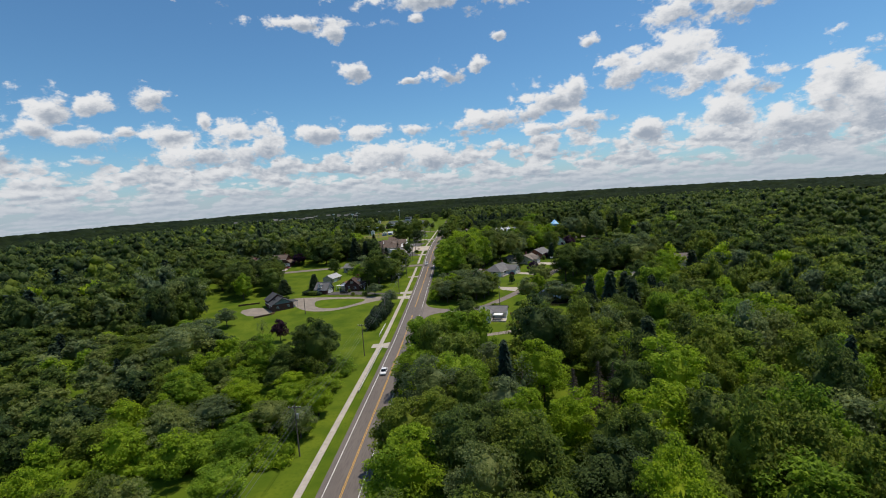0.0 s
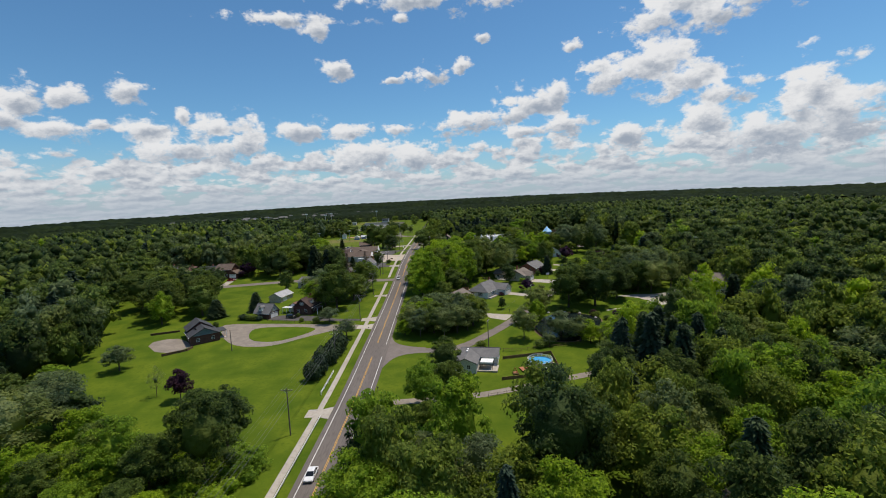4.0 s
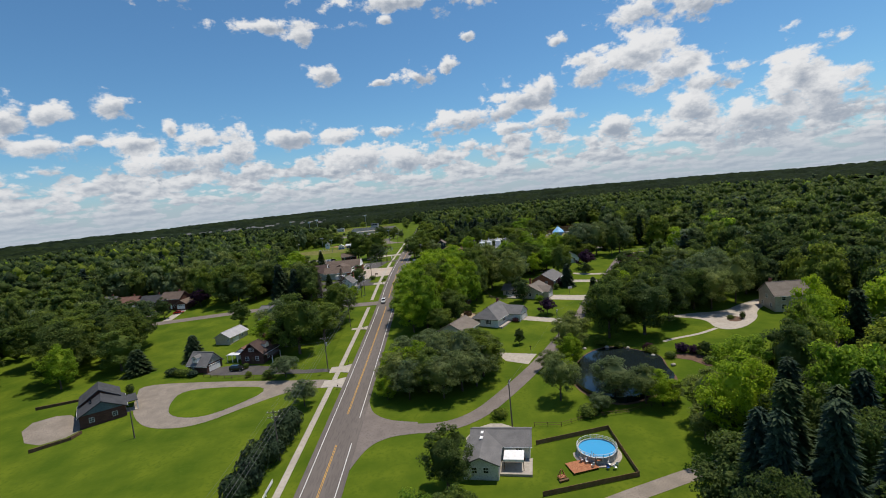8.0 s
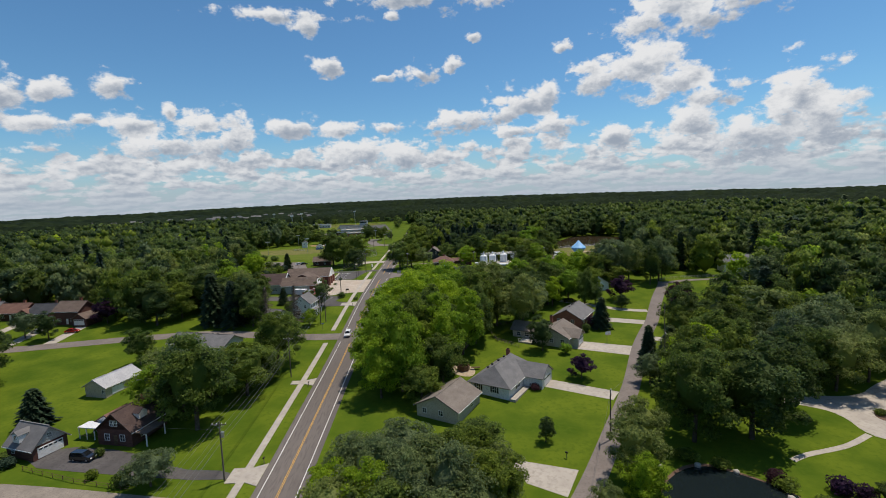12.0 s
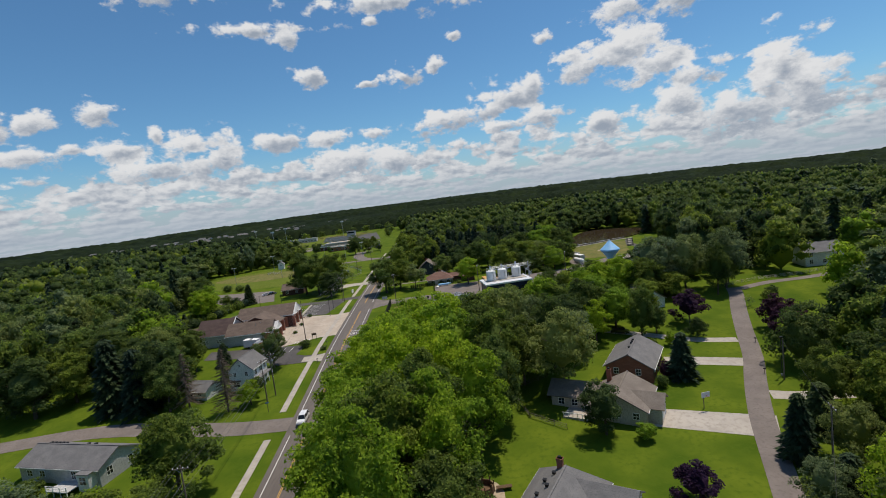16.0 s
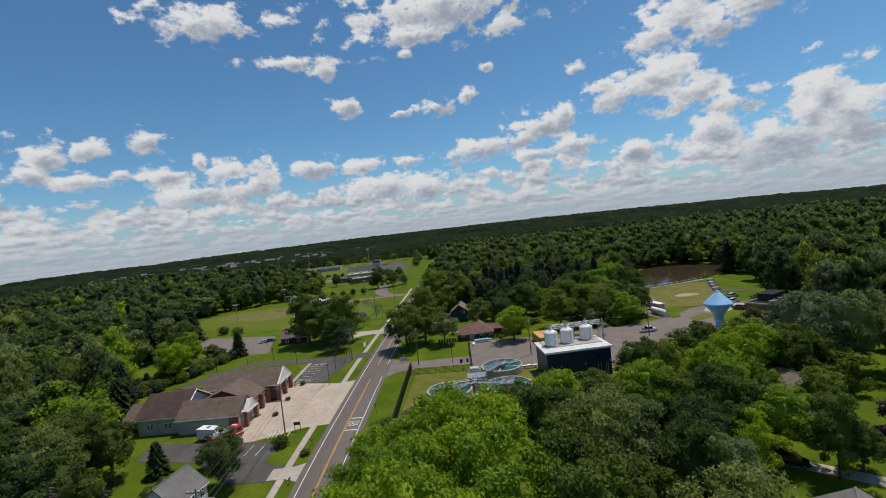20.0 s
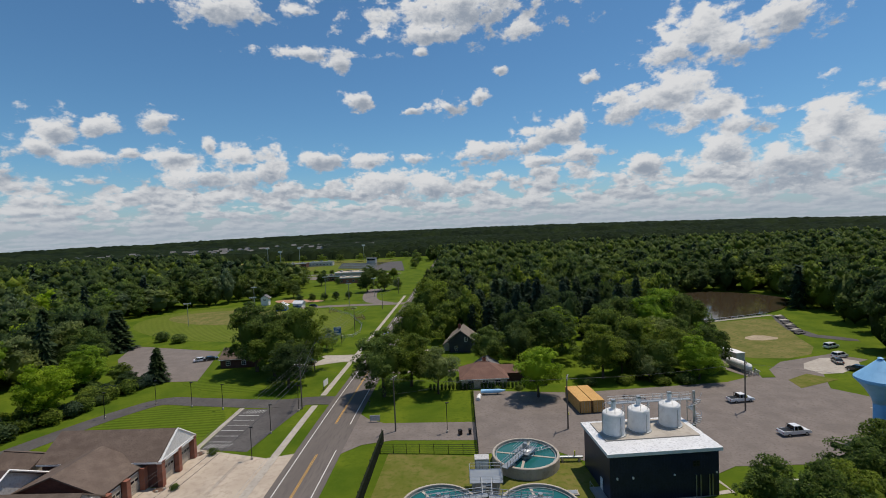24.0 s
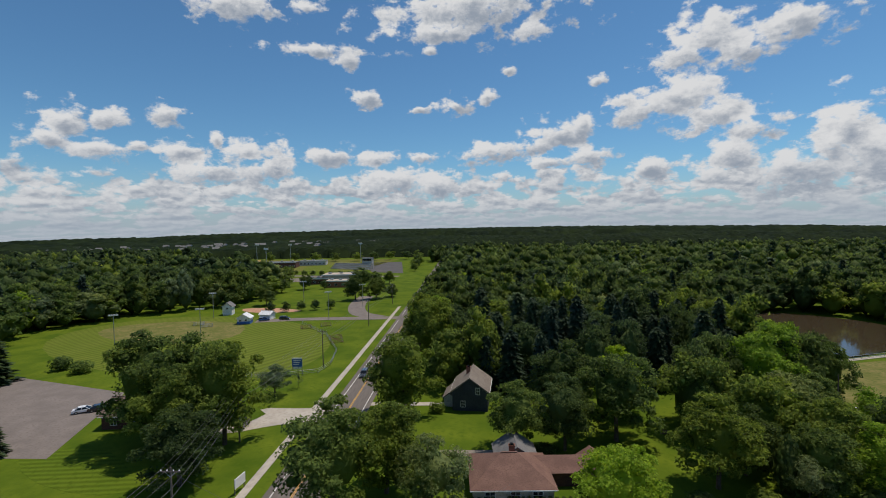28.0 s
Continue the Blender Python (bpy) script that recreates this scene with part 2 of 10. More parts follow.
def leaf(name, dark, mid, light, through_light=0.5):
    m, nt, b = material(name)
    N, L = nt.nodes, nt.links
    geo = N.new("ShaderNodeNewGeometry")
    info = N.new("ShaderNodeObjectInfo")
    n1 = N.new("ShaderNodeTexNoise")
    n1.inputs["Scale"].default_value, n1.inputs["Detail"].default_value = 0.085, 2
    L.new(geo.outputs["Position"], n1.inputs["Vector"])
    dark, mid, light = ((c[0] * 1.09, c[1] * 1.07, c[2] * 1.5 + 0.003) for c in (dark, mid, light))

    def math_node(op, a, c):
        n = N.new("ShaderNodeMath")
        n.operation = op
        for i, v in enumerate((a, c)):
            if isinstance(v, (int, float)):
                n.inputs[i].default_value = v
            else:
                L.new(v, n.inputs[i])
        return n.outputs[0]

    f = math_node("MULTIPLY", geo.outputs["Random Per Island"], 0.66)
    f = math_node("ADD", f, math_node("MULTIPLY", info.outputs["Random"], 0.26))
    f = math_node("ADD", f, math_node("MULTIPLY", math_node("SUBTRACT", n1.outputs["Fac"], 0.42), 0.8))
    r = N.new("ShaderNodeValToRGB")
    r.color_ramp.elements[0].position, r.color_ramp.elements[1].position = 0.05, 0.95
    r.color_ramp.elements[0].color, r.color_ramp.elements[1].color = (*dark, 1), (*light, 1)
    e = r.color_ramp.elements.new(0.5)
    e.color = (*mid, 1)
    L.new(f, r.inputs[0])
    n3 = N.new("ShaderNodeTexNoise")
    n3.inputs["Scale"].default_value, n3.inputs["Detail"].default_value = 0.05, 1
    L.new(geo.outputs["Position"], n3.inputs["Vector"])
    drift = N.new("ShaderNodeMix")
    drift.data_type, drift.blend_type = "RGBA", "MULTIPLY"
    drift.inputs[0].default_value = 1.0
    tint = N.new("ShaderNodeValToRGB")
    tint.color_ramp.elements[0].position, tint.color_ramp.elements[1].position = 0.32, 0.68
    tint.color_ramp.elements[0].color, tint.color_ramp.elements[1].color = (0.86, 0.94, 1.5, 1), (1.02, 1.02, 0.85, 1)
    L.new(math_node("ADD", n3.outputs["Fac"], math_node("MULTIPLY", math_node("SUBTRACT", info.outputs["Random"], 0.5), 0.3)), tint.inputs[0])
    L.new(r.outputs[0], drift.inputs[6])
    L.new(tint.outputs[0], drift.inputs[7])
    colour = drift.outputs[2]
    L.new(colour, b.inputs["Base Color"])
    b.inputs["Roughness"].default_value = 0.62
    b.inputs["Specular IOR Level"].default_value = 0.12
    n2 = N.new("ShaderNodeTexNoise")
    n2.inputs["Scale"].default_value, n2.inputs["Detail"].default_value = 0.9, 4
    L.new(geo.outputs["Position"], n2.inputs["Vector"])
    bp = N.new("ShaderNodeBump")
    bp.inputs["Strength"].default_value, bp.inputs["Distance"].default_value = 1.0, 0.9
    L.new(n2.outputs["Fac"], bp.inputs["Height"])
    L.new(bp.outputs[0], b.inputs["Normal"])
    tr = N.new("ShaderNodeBsdfTranslucent")
    hs = N.new("ShaderNodeHueSaturation")
    hs.inputs["Value"].default_value = 1.5
    L.new(colour, hs.inputs["Color"])
    L.new(hs.outputs[0], tr.inputs["Color"])
    ms = N.new("ShaderNodeMixShader")
    ms.inputs[0].default_value = through_light
    L.new(b.outputs[0], ms.inputs[1])
    L.new(tr.outputs[0], ms.inputs[2])
    L.new(ms.outputs[0], N["Material Output"].inputs["Surface"])
    return m


def gloss(name, c, rough=0.25, metal=0.0, coat=0.0):
    m, nt, b = material(name)
    b.inputs["Base Color"].default_value = (*c, 1)
    b.inputs["Roughness"].default_value, b.inputs["Metallic"].default_value = rough, metal
    b.inputs["Coat Weight"].default_value = coat
    n = nt.nodes.new("ShaderNodeTexNoise")
    n.inputs["Scale"].default_value = 3.0
    mr = nt.nodes.new("ShaderNodeMapRange")
    mr.inputs[3].default_value, mr.inputs[4].default_value = max(rough - 0.06, 0.02), rough + 0.1
    nt.links.new(n.outputs["Fac"], mr.inputs[0])
    nt.links.new(mr.outputs[0], b.inputs["Roughness"])
    return m


M_GRASS = surf("grass", (0.054, 0.096, 0.007), (0.110, 0.150, 0.012), 9.0, 0.95, 0.08, (0.070, 0.110, 0.009), 0.9, spec=0.05)
M_ISLE = surf("mown_grass", (0.060, 0.108, 0.007), (0.098, 0.145, 0.010), 6.0, 0.95, 0.06, (0.075, 0.118, 0.009), 0.8, spec=0.05)


def striped(name, c1, c2, period, turn):
    """Mown grass with alternate passes of the mower lighter and darker."""
    m = surf(name, c1, c2, 9.0, 0.95, 0.04, tuple(v * 0.85 for v in c1), 0.7, spec=0.05)
    N, L = m.node_tree.nodes, m.node_tree.links
    b = N["Principled BSDF"]
    old = b.inputs["Base Color"].links[0].from_socket
    geo = N.new("ShaderNodeNewGeometry")
    mp = N.new("ShaderNodeMapping")
    mp.inputs["Rotation"].default_value = (0, 0, radians(turn))
    L.new(geo.outputs["Position"], mp.inputs[0])
    w = N.new("ShaderNodeTexWave")
    w.wave_type, w.bands_direction = "BANDS", "X"
    w.inputs["Scale"].default_value, w.inputs["Distortion"].default_value, w.inputs["Detail Scale"].default_value = 0.314 / period, 1.2, 0.3
    L.new(mp.outputs[0], w.inputs["Vector"])
    hs = N.new("ShaderNodeHueSaturation")
    mr = N.new("ShaderNodeMapRange")
    mr.inputs[3].default_value, mr.inputs[4].default_value = 0.80, 1.18
    L.new(w.outputs["Fac"], mr.inputs[0])
    L.new(mr.outputs[0], hs.inputs["Value"])
    L.new(old, hs.inputs["Color"])
    L.new(hs.outputs[0], b.inputs["Base Color"])
    return m


M_STRIPES = striped("striped_lawn", (0.073, 0.116, 0.009), (0.090, 0.131, 0.011), 1.5, 84)
M_OUTFIELD = striped("striped_outfield", (0.104, 0.138, 0.018), (0.120, 0.148, 0.023), 3.0, 30)
M_DRYGRASS = surf("dry_grass", (0.115, 0.125, 0.030), (0.190, 0.165, 0.060), 5.0, 0.95, 0.03, (0.080, 0.105, 0.020), 1.1, spec=0.1)
M_DIRT = surf("bare_dirt", (0.33, 0.27, 0.19), (0.42, 0.34, 0.24), 6.0, 0.95, 0.03, spec=0.1)
M_ROAD = surf("road_asphalt", (0.122, 0.106, 0.096), (0.158, 0.138, 0.124), 5.0, 0.9, 0.01, (0.105, 0.092, 0.084), 0.35, stretch=(1, 0.12, 1))
M_LANE = surf("grey_asphalt", (0.158, 0.136, 0.122), (0.205, 0.176, 0.158), 4.0, 0.92, 0.01, (0.138, 0.118, 0.106), 0.5)
M_DARKLOT = surf("dark_asphalt", (0.074, 0.068, 0.066), (0.104, 0.097, 0.094), 5.0, 0.9, 0.01, (0.06, 0.056, 0.055), 0.5)
M_GRAVEL = surf("gravel_drive", (0.205, 0.178, 0.148), (0.275, 0.238, 0.198), 3.0, 0.95, 0.02, (0.175, 0.15, 0.122), 0.3)
M_CONC = surf("concrete", (0.36, 0.325, 0.28), (0.44, 0.40, 0.345), 4.0, 0.88, 0.01, (0.31, 0.28, 0.24), 0.8)
M_APRON = surf("warm_concrete", (0.40, 0.335, 0.265), (0.48, 0.41, 0.33), 5.0, 0.88, 0.01, (0.35, 0.29, 0.23), 1.0)
M_WHITELINE = surf("white_road_paint", (0.62, 0.62, 0.60), (0.75, 0.75, 0.73), 1.5, 0.7, 0.0, (0.42, 0.42, 0.41), 0.25)
M_YELLOW = surf("yellow_road_paint", (0.55, 0.30, 0.05), (0.66, 0.38, 0.07), 1.5, 0.7, 0.0, (0.36, 0.22, 0.07), 0.25)
M_WATER = gloss("pond_water", (0.010, 0.016, 0.018), 0.04)
M_BROWNWATER = gloss("brown_water", (0.055, 0.042, 0.026), 0.05)
M_POOL = gloss("pool_water", (0.06, 0.34, 0.62), 0.08)
M_TEAL = gloss("clarifier_water", (0.015, 0.115, 0.115), 0.12)
M_LEAF = leaf("leaves_green", (0.043, 0.066, 0.008), (0.105, 0.150, 0.014), (0.202, 0.256, 0.026))
M_LEAFLIGHT = leaf("leaves_bright_green", (0.088, 0.150, 0.006), (0.180, 0.270, 0.009), (0.296, 0.392, 0.016))
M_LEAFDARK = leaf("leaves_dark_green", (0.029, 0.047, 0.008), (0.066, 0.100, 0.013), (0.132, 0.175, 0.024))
M_LEAFGREY = leaf("leaves_grey_green", (0.060, 0.086, 0.020), (0.125, 0.165, 0.034), (0.225, 0.265, 0.062))
M_LEAFRED = leaf("leaves_dark_red", (0.020, 0.011, 0.012), (0.044, 0.020, 0.022), (0.075, 0.034, 0.032))
M_NEEDLE = leaf("spruce_needles", (0.017, 0.032, 0.009), (0.036, 0.060, 0.014), (0.066, 0.096, 0.022), 0.12)
M_BARK = surf("bark", (0.085, 0.065, 0.048), (0.14, 0.11, 0.085), 0.6, 0.95, 0.05, spec=0.1)
M_DEADWOOD = surf("dead_branches", (0.15, 0.115, 0.09), (0.24, 0.19, 0.155), 0.8, 0.95, 0.02, spec=0.1)
M_POLE = surf("weathered_pole_wood", (0.13, 0.105, 0.085), (0.19, 0.16, 0.13), 0.8, 0.9, 0.01, stretch=(1, 1, 0.1))
M_TIMBER = surf("brown_timber", (0.10, 0.062, 0.034), (0.17, 0.105, 0.058), 0.9, 0.85, 0.01)
M_FENCEWOOD = surf("brown_fence_wood", (0.19, 0.115, 0.06), (0.27, 0.17, 0.09), 0.9, 0.85, 0.01)
M_REDDECK = surf("red_stained_deck", (0.34, 0.13, 0.06), (0.44, 0.19, 0.09), 0.7, 0.7, 0.01)
M_WIRE = gloss("cable", (0.12, 0.12, 0.12), 0.5, 0.6)
M_STEEL = gloss("galvanised_steel", (0.42, 0.44, 0.45), 0.42, 0.85)
M_BLACKMETAL = gloss("black_metal", (0.015, 0.015, 0.016), 0.45, 0.4)
M_WHITE = surf("white_paint", (0.74, 0.74, 0.72), (0.80, 0.80, 0.79), 2.0, 0.55, 0.0, (0.66, 0.66, 0.64), 0.7)
M_SIDING = ribbed("white_siding", (0.68, 0.68, 0.66), (0.76, 0.76, 0.74), 0.2, "z", 0.6, 0.02)
M_GREYSIDING = ribbed("pale_grey_siding", (0.42, 0.42, 0.42), (0.50, 0.50, 0.49), 0.2, "z", 0.6, 0.02)
M_DARKSIDING = ribbed("charcoal_siding", (0.030, 0.036, 0.048), (0.045, 0.052, 0.066), 0.2, "z", 0.6, 0.02)
M_TANSIDING = ribbed("tan_siding", (0.45, 0.39, 0.31), (0.52, 0.46, 0.37), 0.2, "z", 0.6, 0.02)
M_BLUESIDING = ribbed("blue_grey_siding", (0.20, 0.29, 0.34), (0.26, 0.35, 0.40), 0.2, "z", 0.6, 0.02)
M_BRICK = surf("red_brick", (0.24, 0.095, 0.062), (0.31, 0.13, 0.085), 1.3, 0.9, 0.01, (0.19, 0.075, 0.05), 0.12, stretch=(1, 1, 3))
M_DARKBRICK = surf("dark_brick", (0.085, 0.040, 0.032), (0.13, 0.060, 0.046), 1.3, 0.9, 0.01, (0.06, 0.03, 0.026), 0.12, stretch=(1, 1, 3))
M_SHINGLE = surf("grey_shingles", (0.140, 0.138, 0.138), (0.188, 0.184, 0.182), 2.2, 0.9, 0.02, (0.115, 0.113, 0.113), 0.22, stretch=(1, 1, 2.5))
M_SLATE = surf("dark_slate_shingles", (0.045, 0.047, 0.052), (0.070, 0.072, 0.078), 2.2, 0.85, 0.02, (0.036, 0.038, 0.042), 0.22, stretch=(1, 1, 2.5))
M_MAROON = surf("dark_maroon_shingles", (0.060, 0.040, 0.036), (0.088, 0.060, 0.053), 2.2, 0.9, 0.02, (0.048, 0.032, 0.03), 0.22, stretch=(1, 1, 2.5))
M_BROWNSHINGLE = surf("brown_shingles", (0.115, 0.085, 0.068), (0.165, 0.125, 0.100), 2.2, 0.9, 0.02, (0.09, 0.066, 0.052), 0.22, stretch=(1, 1, 2.5))
M_REDSHINGLE = surf("red_brown_shingles", (0.145, 0.082, 0.064), (0.20, 0.115, 0.088), 2.2, 0.9, 0.02, (0.115, 0.064, 0.05), 0.22, stretch=(1, 1, 2.5))
M_REDROOF = surf("red_metal_roof", (0.30, 0.060, 0.045), (0.36, 0.080, 0.060), 1.5, 0.6, 0.01)
M_WORNGRASS = surf("worn_grass", (0.105, 0.124, 0.020), (0.165, 0.150, 0.045), 4.0, 0.95, 0.04, (0.085, 0.116, 0.016), 0.9, spec=0.05)
M_TANSHINGLE = surf("taupe_shingles", (0.165, 0.140, 0.118), (0.22, 0.19, 0.16), 2.2, 0.9, 0.02, (0.13, 0.11, 0.094), 0.22, stretch=(1, 1, 2.5))
M_METALROOF = ribbed("white_ribbed_metal", (0.66, 0.67, 0.68), (0.74, 0.75, 0.76), 0.55, "x", 0.45, 0.03)
M_PALEROOF = ribbed("pale_grey_metal", (0.36, 0.36, 0.37), (0.44, 0.44, 0.44), 0.55, "x", 0.5, 0.03)
M_NAVY = ribbed("navy_ribbed_metal", (0.010, 0.018, 0.045), (0.016, 0.026, 0.060), 0.45, "x", 0.4, 0.03)
M_GLASS = gloss("window_glass", (0.018, 0.022, 0.026), 0.06)
M_RUBBER = gloss("rubber", (0.012, 0.012, 0.012), 0.8)
M_CARGLASS = gloss("car_glass", (0.010, 0.012, 0.014), 0.05)
M_CARWHITE = gloss("white_car_paint", (0.74, 0.75, 0.76), 0.25, 0.0, 0.6)
M_CARBLACK = gloss("black_car_paint", (0.012, 0.012, 0.014), 0.2, 0.0, 0.7)
M_CARRED = gloss("red_car_paint", (0.42, 0.014, 0.014), 0.25, 0.0, 0.7)
M_CARGREY = gloss("grey_car_paint", (0.09, 0.10, 0.11), 0.25, 0.3, 0.7)
M_CARBLUE = gloss("blue_car_paint", (0.03, 0.09, 0.30), 0.25, 0.2, 0.7)
M_TANKBLUE = surf("light_blue_tank_paint", (0.24, 0.50, 0.78), (0.28, 0.55, 0.82), 4.0, 0.45, 0.0, (0.22, 0.46, 0.72), 1.2)
M_SIGNBLUE = gloss("blue_sign", (0.03, 0.12, 0.38), 0.4)
M_ORANGE = ribbed("ochre_corrugated_steel", (0.56, 0.32, 0.10), (0.64, 0.38, 0.13), 0.3, "y", 0.55, 0.04)
M_STONE = surf("pale_stone", (0.36, 0.33, 0.28), (0.46, 0.42, 0.36), 0.7, 0.9, 0.03, vary=0.25)
M_MULCH = surf("bark_mulch", (0.115, 0.070, 0.048), (0.16, 0.10, 0.07), 1.0, 0.95, 0.04)
M_INFIELD = surf("red_infield_clay", (0.40, 0.22, 0.14), (0.48, 0.28, 0.18), 4.0, 0.95, 0.02)
M_SCREEN = surf("dark_mesh_screen", (0.012, 0.016, 0.011), (0.026, 0.032, 0.020), 0.7, 0.95, 0.05, spec=0.05)
M_SAFETY = gloss("yellow_marker", (0.60, 0.58, 0.02), 0.5)
# near-black base colour holds the cloud shade and crown shadows of the far woods
M_SHADEDFOREST = surf("forest_canopy", (0.006, 0.012, 0.005), (0.018, 0.029, 0.009), 60.0, 0.95, 3.0, (0.008, 0.014, 0.006), 14.0, spec=0.05)

# ---- building helpers ----
GROUND_Y = (-100, 190, 260, 320, 380, 440, 520, 900)
GROUND_Z = (0, 0, 2.8, 5.9, 11.0, 12.3, 11.9, 11.5)


def gz(y, x=0.0):
    """Height of the ground: a rise along the road, and far off a ridge that falls away to both sides."""
    z = sum(float(np.interp(y + d, GROUND_Y, GROUND_Z)) for d in (-14, -7, 0, 7, 14)) / 5
    far = min(max((y - 650) / 2300, 0), 1)
    side = max(abs(x - 25) - 320, 0) / 2500
    return z + 9 * far - 62 * side * side / (1 + 0.35 * side)


def part(name, bm, mat, parent=None, label="", smooth=False):
    me = bpy.data.meshes.new(name)
    bm.to_mesh(me)
    bm.free()
    me.materials.append(mat)
    if smooth:
        me.polygons.foreach_set("use_smooth", [True] * len(me.polygons))
    ob = new(name, me)
    if parent is not None:
        ob.parent = parent
    if label:
        ob["label"] = label
    return ob


def again(name, ob, m, parent):
    """Another object on the mesh of ob, at the local pose m."""
    o = new(name, ob.data)
    o.parent = parent
    o.matrix_basis = m
    return o


def thing(name, label, category, x, y, rot=0.0, z=None, group=""):
    ob = new(name)
    ob.empty_display_size = 0.5
    ob.matrix_basis = pose(x, y, gz(y, x) if z is None else z, 0, 0, rot)
    return tagged(ob, label, category, group)


def box(bm, x0, x1, y0, y1, z0, z1, m=None):
    vs = [bm.verts.new((x, y, z)) for z in (z0, z1) for x, y in ((x0, y0), (x1, y0), (x1, y1), (x0, y1))]
    if m is not None:
        for v in vs:
            v.co = m @ v.co
    for f in ((3, 2, 1, 0), (4, 5, 6, 7), (0, 1, 5, 4), (1, 2, 6, 5), (2, 3, 7, 6), (3, 0, 4, 7)):
        bm.faces.new([vs[i] for i in f])
    return vs


def boxes(*dims):
    bm = bmesh.new()
    for d in dims:
        box(bm, *d)
    return bm


def bar(bm, a, b, r, n=6, r2=None):
    """A round bar from a to b."""
    a, b = Vector(a), Vector(b)
    q = (b - a).to_track_quat("Z", "Y").to_matrix()
    rings = []
    for p, rad in ((a, r), (b, r if r2 is None else r2)):
        rings.append([bm.verts.new(p + q @ Vector((rad * math.cos(2 * math.pi * i / n), rad * math.sin(2 * math.pi * i / n), 0))) for i in range(n)])
    for i in range(n):
        j = (i + 1) % n
        bm.faces.new((rings[0][i], rings[0][j], rings[1][j], rings[1][i]))
    bm.faces.new(rings[0][::-1])
    bm.faces.new(rings[1])


def bars(r, *pairs, n=6):
    bm = bmesh.new()
    for a, b in pairs:
        bar(bm, a, b, r, n)
    return bm


def lathe(profile, n=24, cx=0.0, cy=0.0):
    """A turned body from (radius, height) pairs."""
    bm = bmesh.new()
    rings = []
    for r, z in profile:
        rings.append([bm.verts.new((cx + r * math.cos(2 * math.pi * i / n), cy + r * math.sin(2 * math.pi * i / n), z)) for i in range(n)])
    for a, b in zip(rings, rings[1:]):
        for i in range(n):
            j = (i + 1) % n
            bm.faces.new((a[i], a[j], b[j], b[i]))
    bm.faces.new(rings[0][::-1])
    bm.faces.new(rings[-1])
    return bm


def strip(line, width):
    """The outline of a band of that width along a line of (x, y)."""
    left, right = [], []
    for i, p in enumerate(line):
        a, b = Vector(line[max(i - 1, 0)]), Vector(line[min(i + 1, len(line) - 1)])
        d = (b - a).normalized()
        n = Vector((-d.y, d.x)) * width / 2
        left.append((p[0] + n.x, p[1] + n.y))
        right.append((p[0] - n.x, p[1] - n.y))
    return left + right[::-1]


def rounded(poly, times=2):
    """The outline with its corners cut back, for kerbs and lawns that curve."""
    for _ in range(times):
        out = []
        for a, b in zip(poly, poly[1:] + poly[:1]):
            out += [(a[0] * 0.75 + b[0] * 0.25, a[1] * 0.75 + b[1] * 0.25), (a[0] * 0.25 + b[0] * 0.75, a[1] * 0.25 + b[1] * 0.75)]
        poly = out
    return poly


def curve(line, steps=6):
    """A smooth line through the given points."""
    pts = [Vector(p) for p in line]
    out = []
    for i in range(len(pts) - 1):
        p0, p1, p2, p3 = pts[max(i - 1, 0)], pts[i], pts[i + 1], pts[min(i + 2, len(pts) - 1)]
        for k in range(steps):
            t = k / steps
            out.append(tuple(0.5 * (2 * p1 + (p2 - p0) * t + (2 * p0 - 5 * p1 + 4 * p2 - p3) * t * t + (3 * p1 - p0 - 3 * p2 + p3) * t ** 3)))
    return out + [tuple(pts[-1])]


def draped(poly, height, depth=0.3):
    """A sheet of that outline laid over the ground, with a skirt."""
    bm = bmesh.new()
    vs = [bm.verts.new((p[0], p[1], 0)) for p in poly]
    f = bm.faces.new(vs)
    if f.normal.z < 0 or f.calc_area() and (f.normal_update() or f.normal.z < 0):
        f.normal_flip()
    y0, y1 = min(p[1] for p in poly), max(p[1] for p in poly)
    bmesh.ops.triangulate(bm, faces=bm.faces[:])
    y = 5 * math.ceil((y0 + 0.01) / 5)
    while y < y1 - 0.01:
        bmesh.ops.bisect_plane(bm, geom=bm.verts[:] + bm.edges[:] + bm.faces[:], plane_co=(0, y, 0), plane_no=(0, 1, 0), dist=1e-4)
        y += 5
    for v in bm.verts:
        v.co.z = gz(v.co.y, v.co.x) + height
    rim = [e for e in bm.edges if e.is_boundary]
    made = bmesh.ops.extrude_edge_only(bm, edges=rim)
    for v in made["geom"]:
        if isinstance(v, bmesh.types.BMVert):
            v.co.z -= depth
    bmesh.ops.recalc_face_normals(bm, faces=bm.faces[:])
    return bm


def laid(name, poly, height, mat, label, category="pavement", depth=0.3):
    return tagged(part(name, draped(poly, height, depth), mat), label, category, kind="structure")


def inside(x, y, poly):
    hit, j = False, len(poly) - 1
    for i in range(len(poly)):
        (xi, yi), (xj, yj) = poly[i], poly[j]
        if (yi > y) != (yj > y) and x < (xj - xi) * (y - yi) / (yj - yi) + xi:
            hit = not hit
        j = i
    return hit


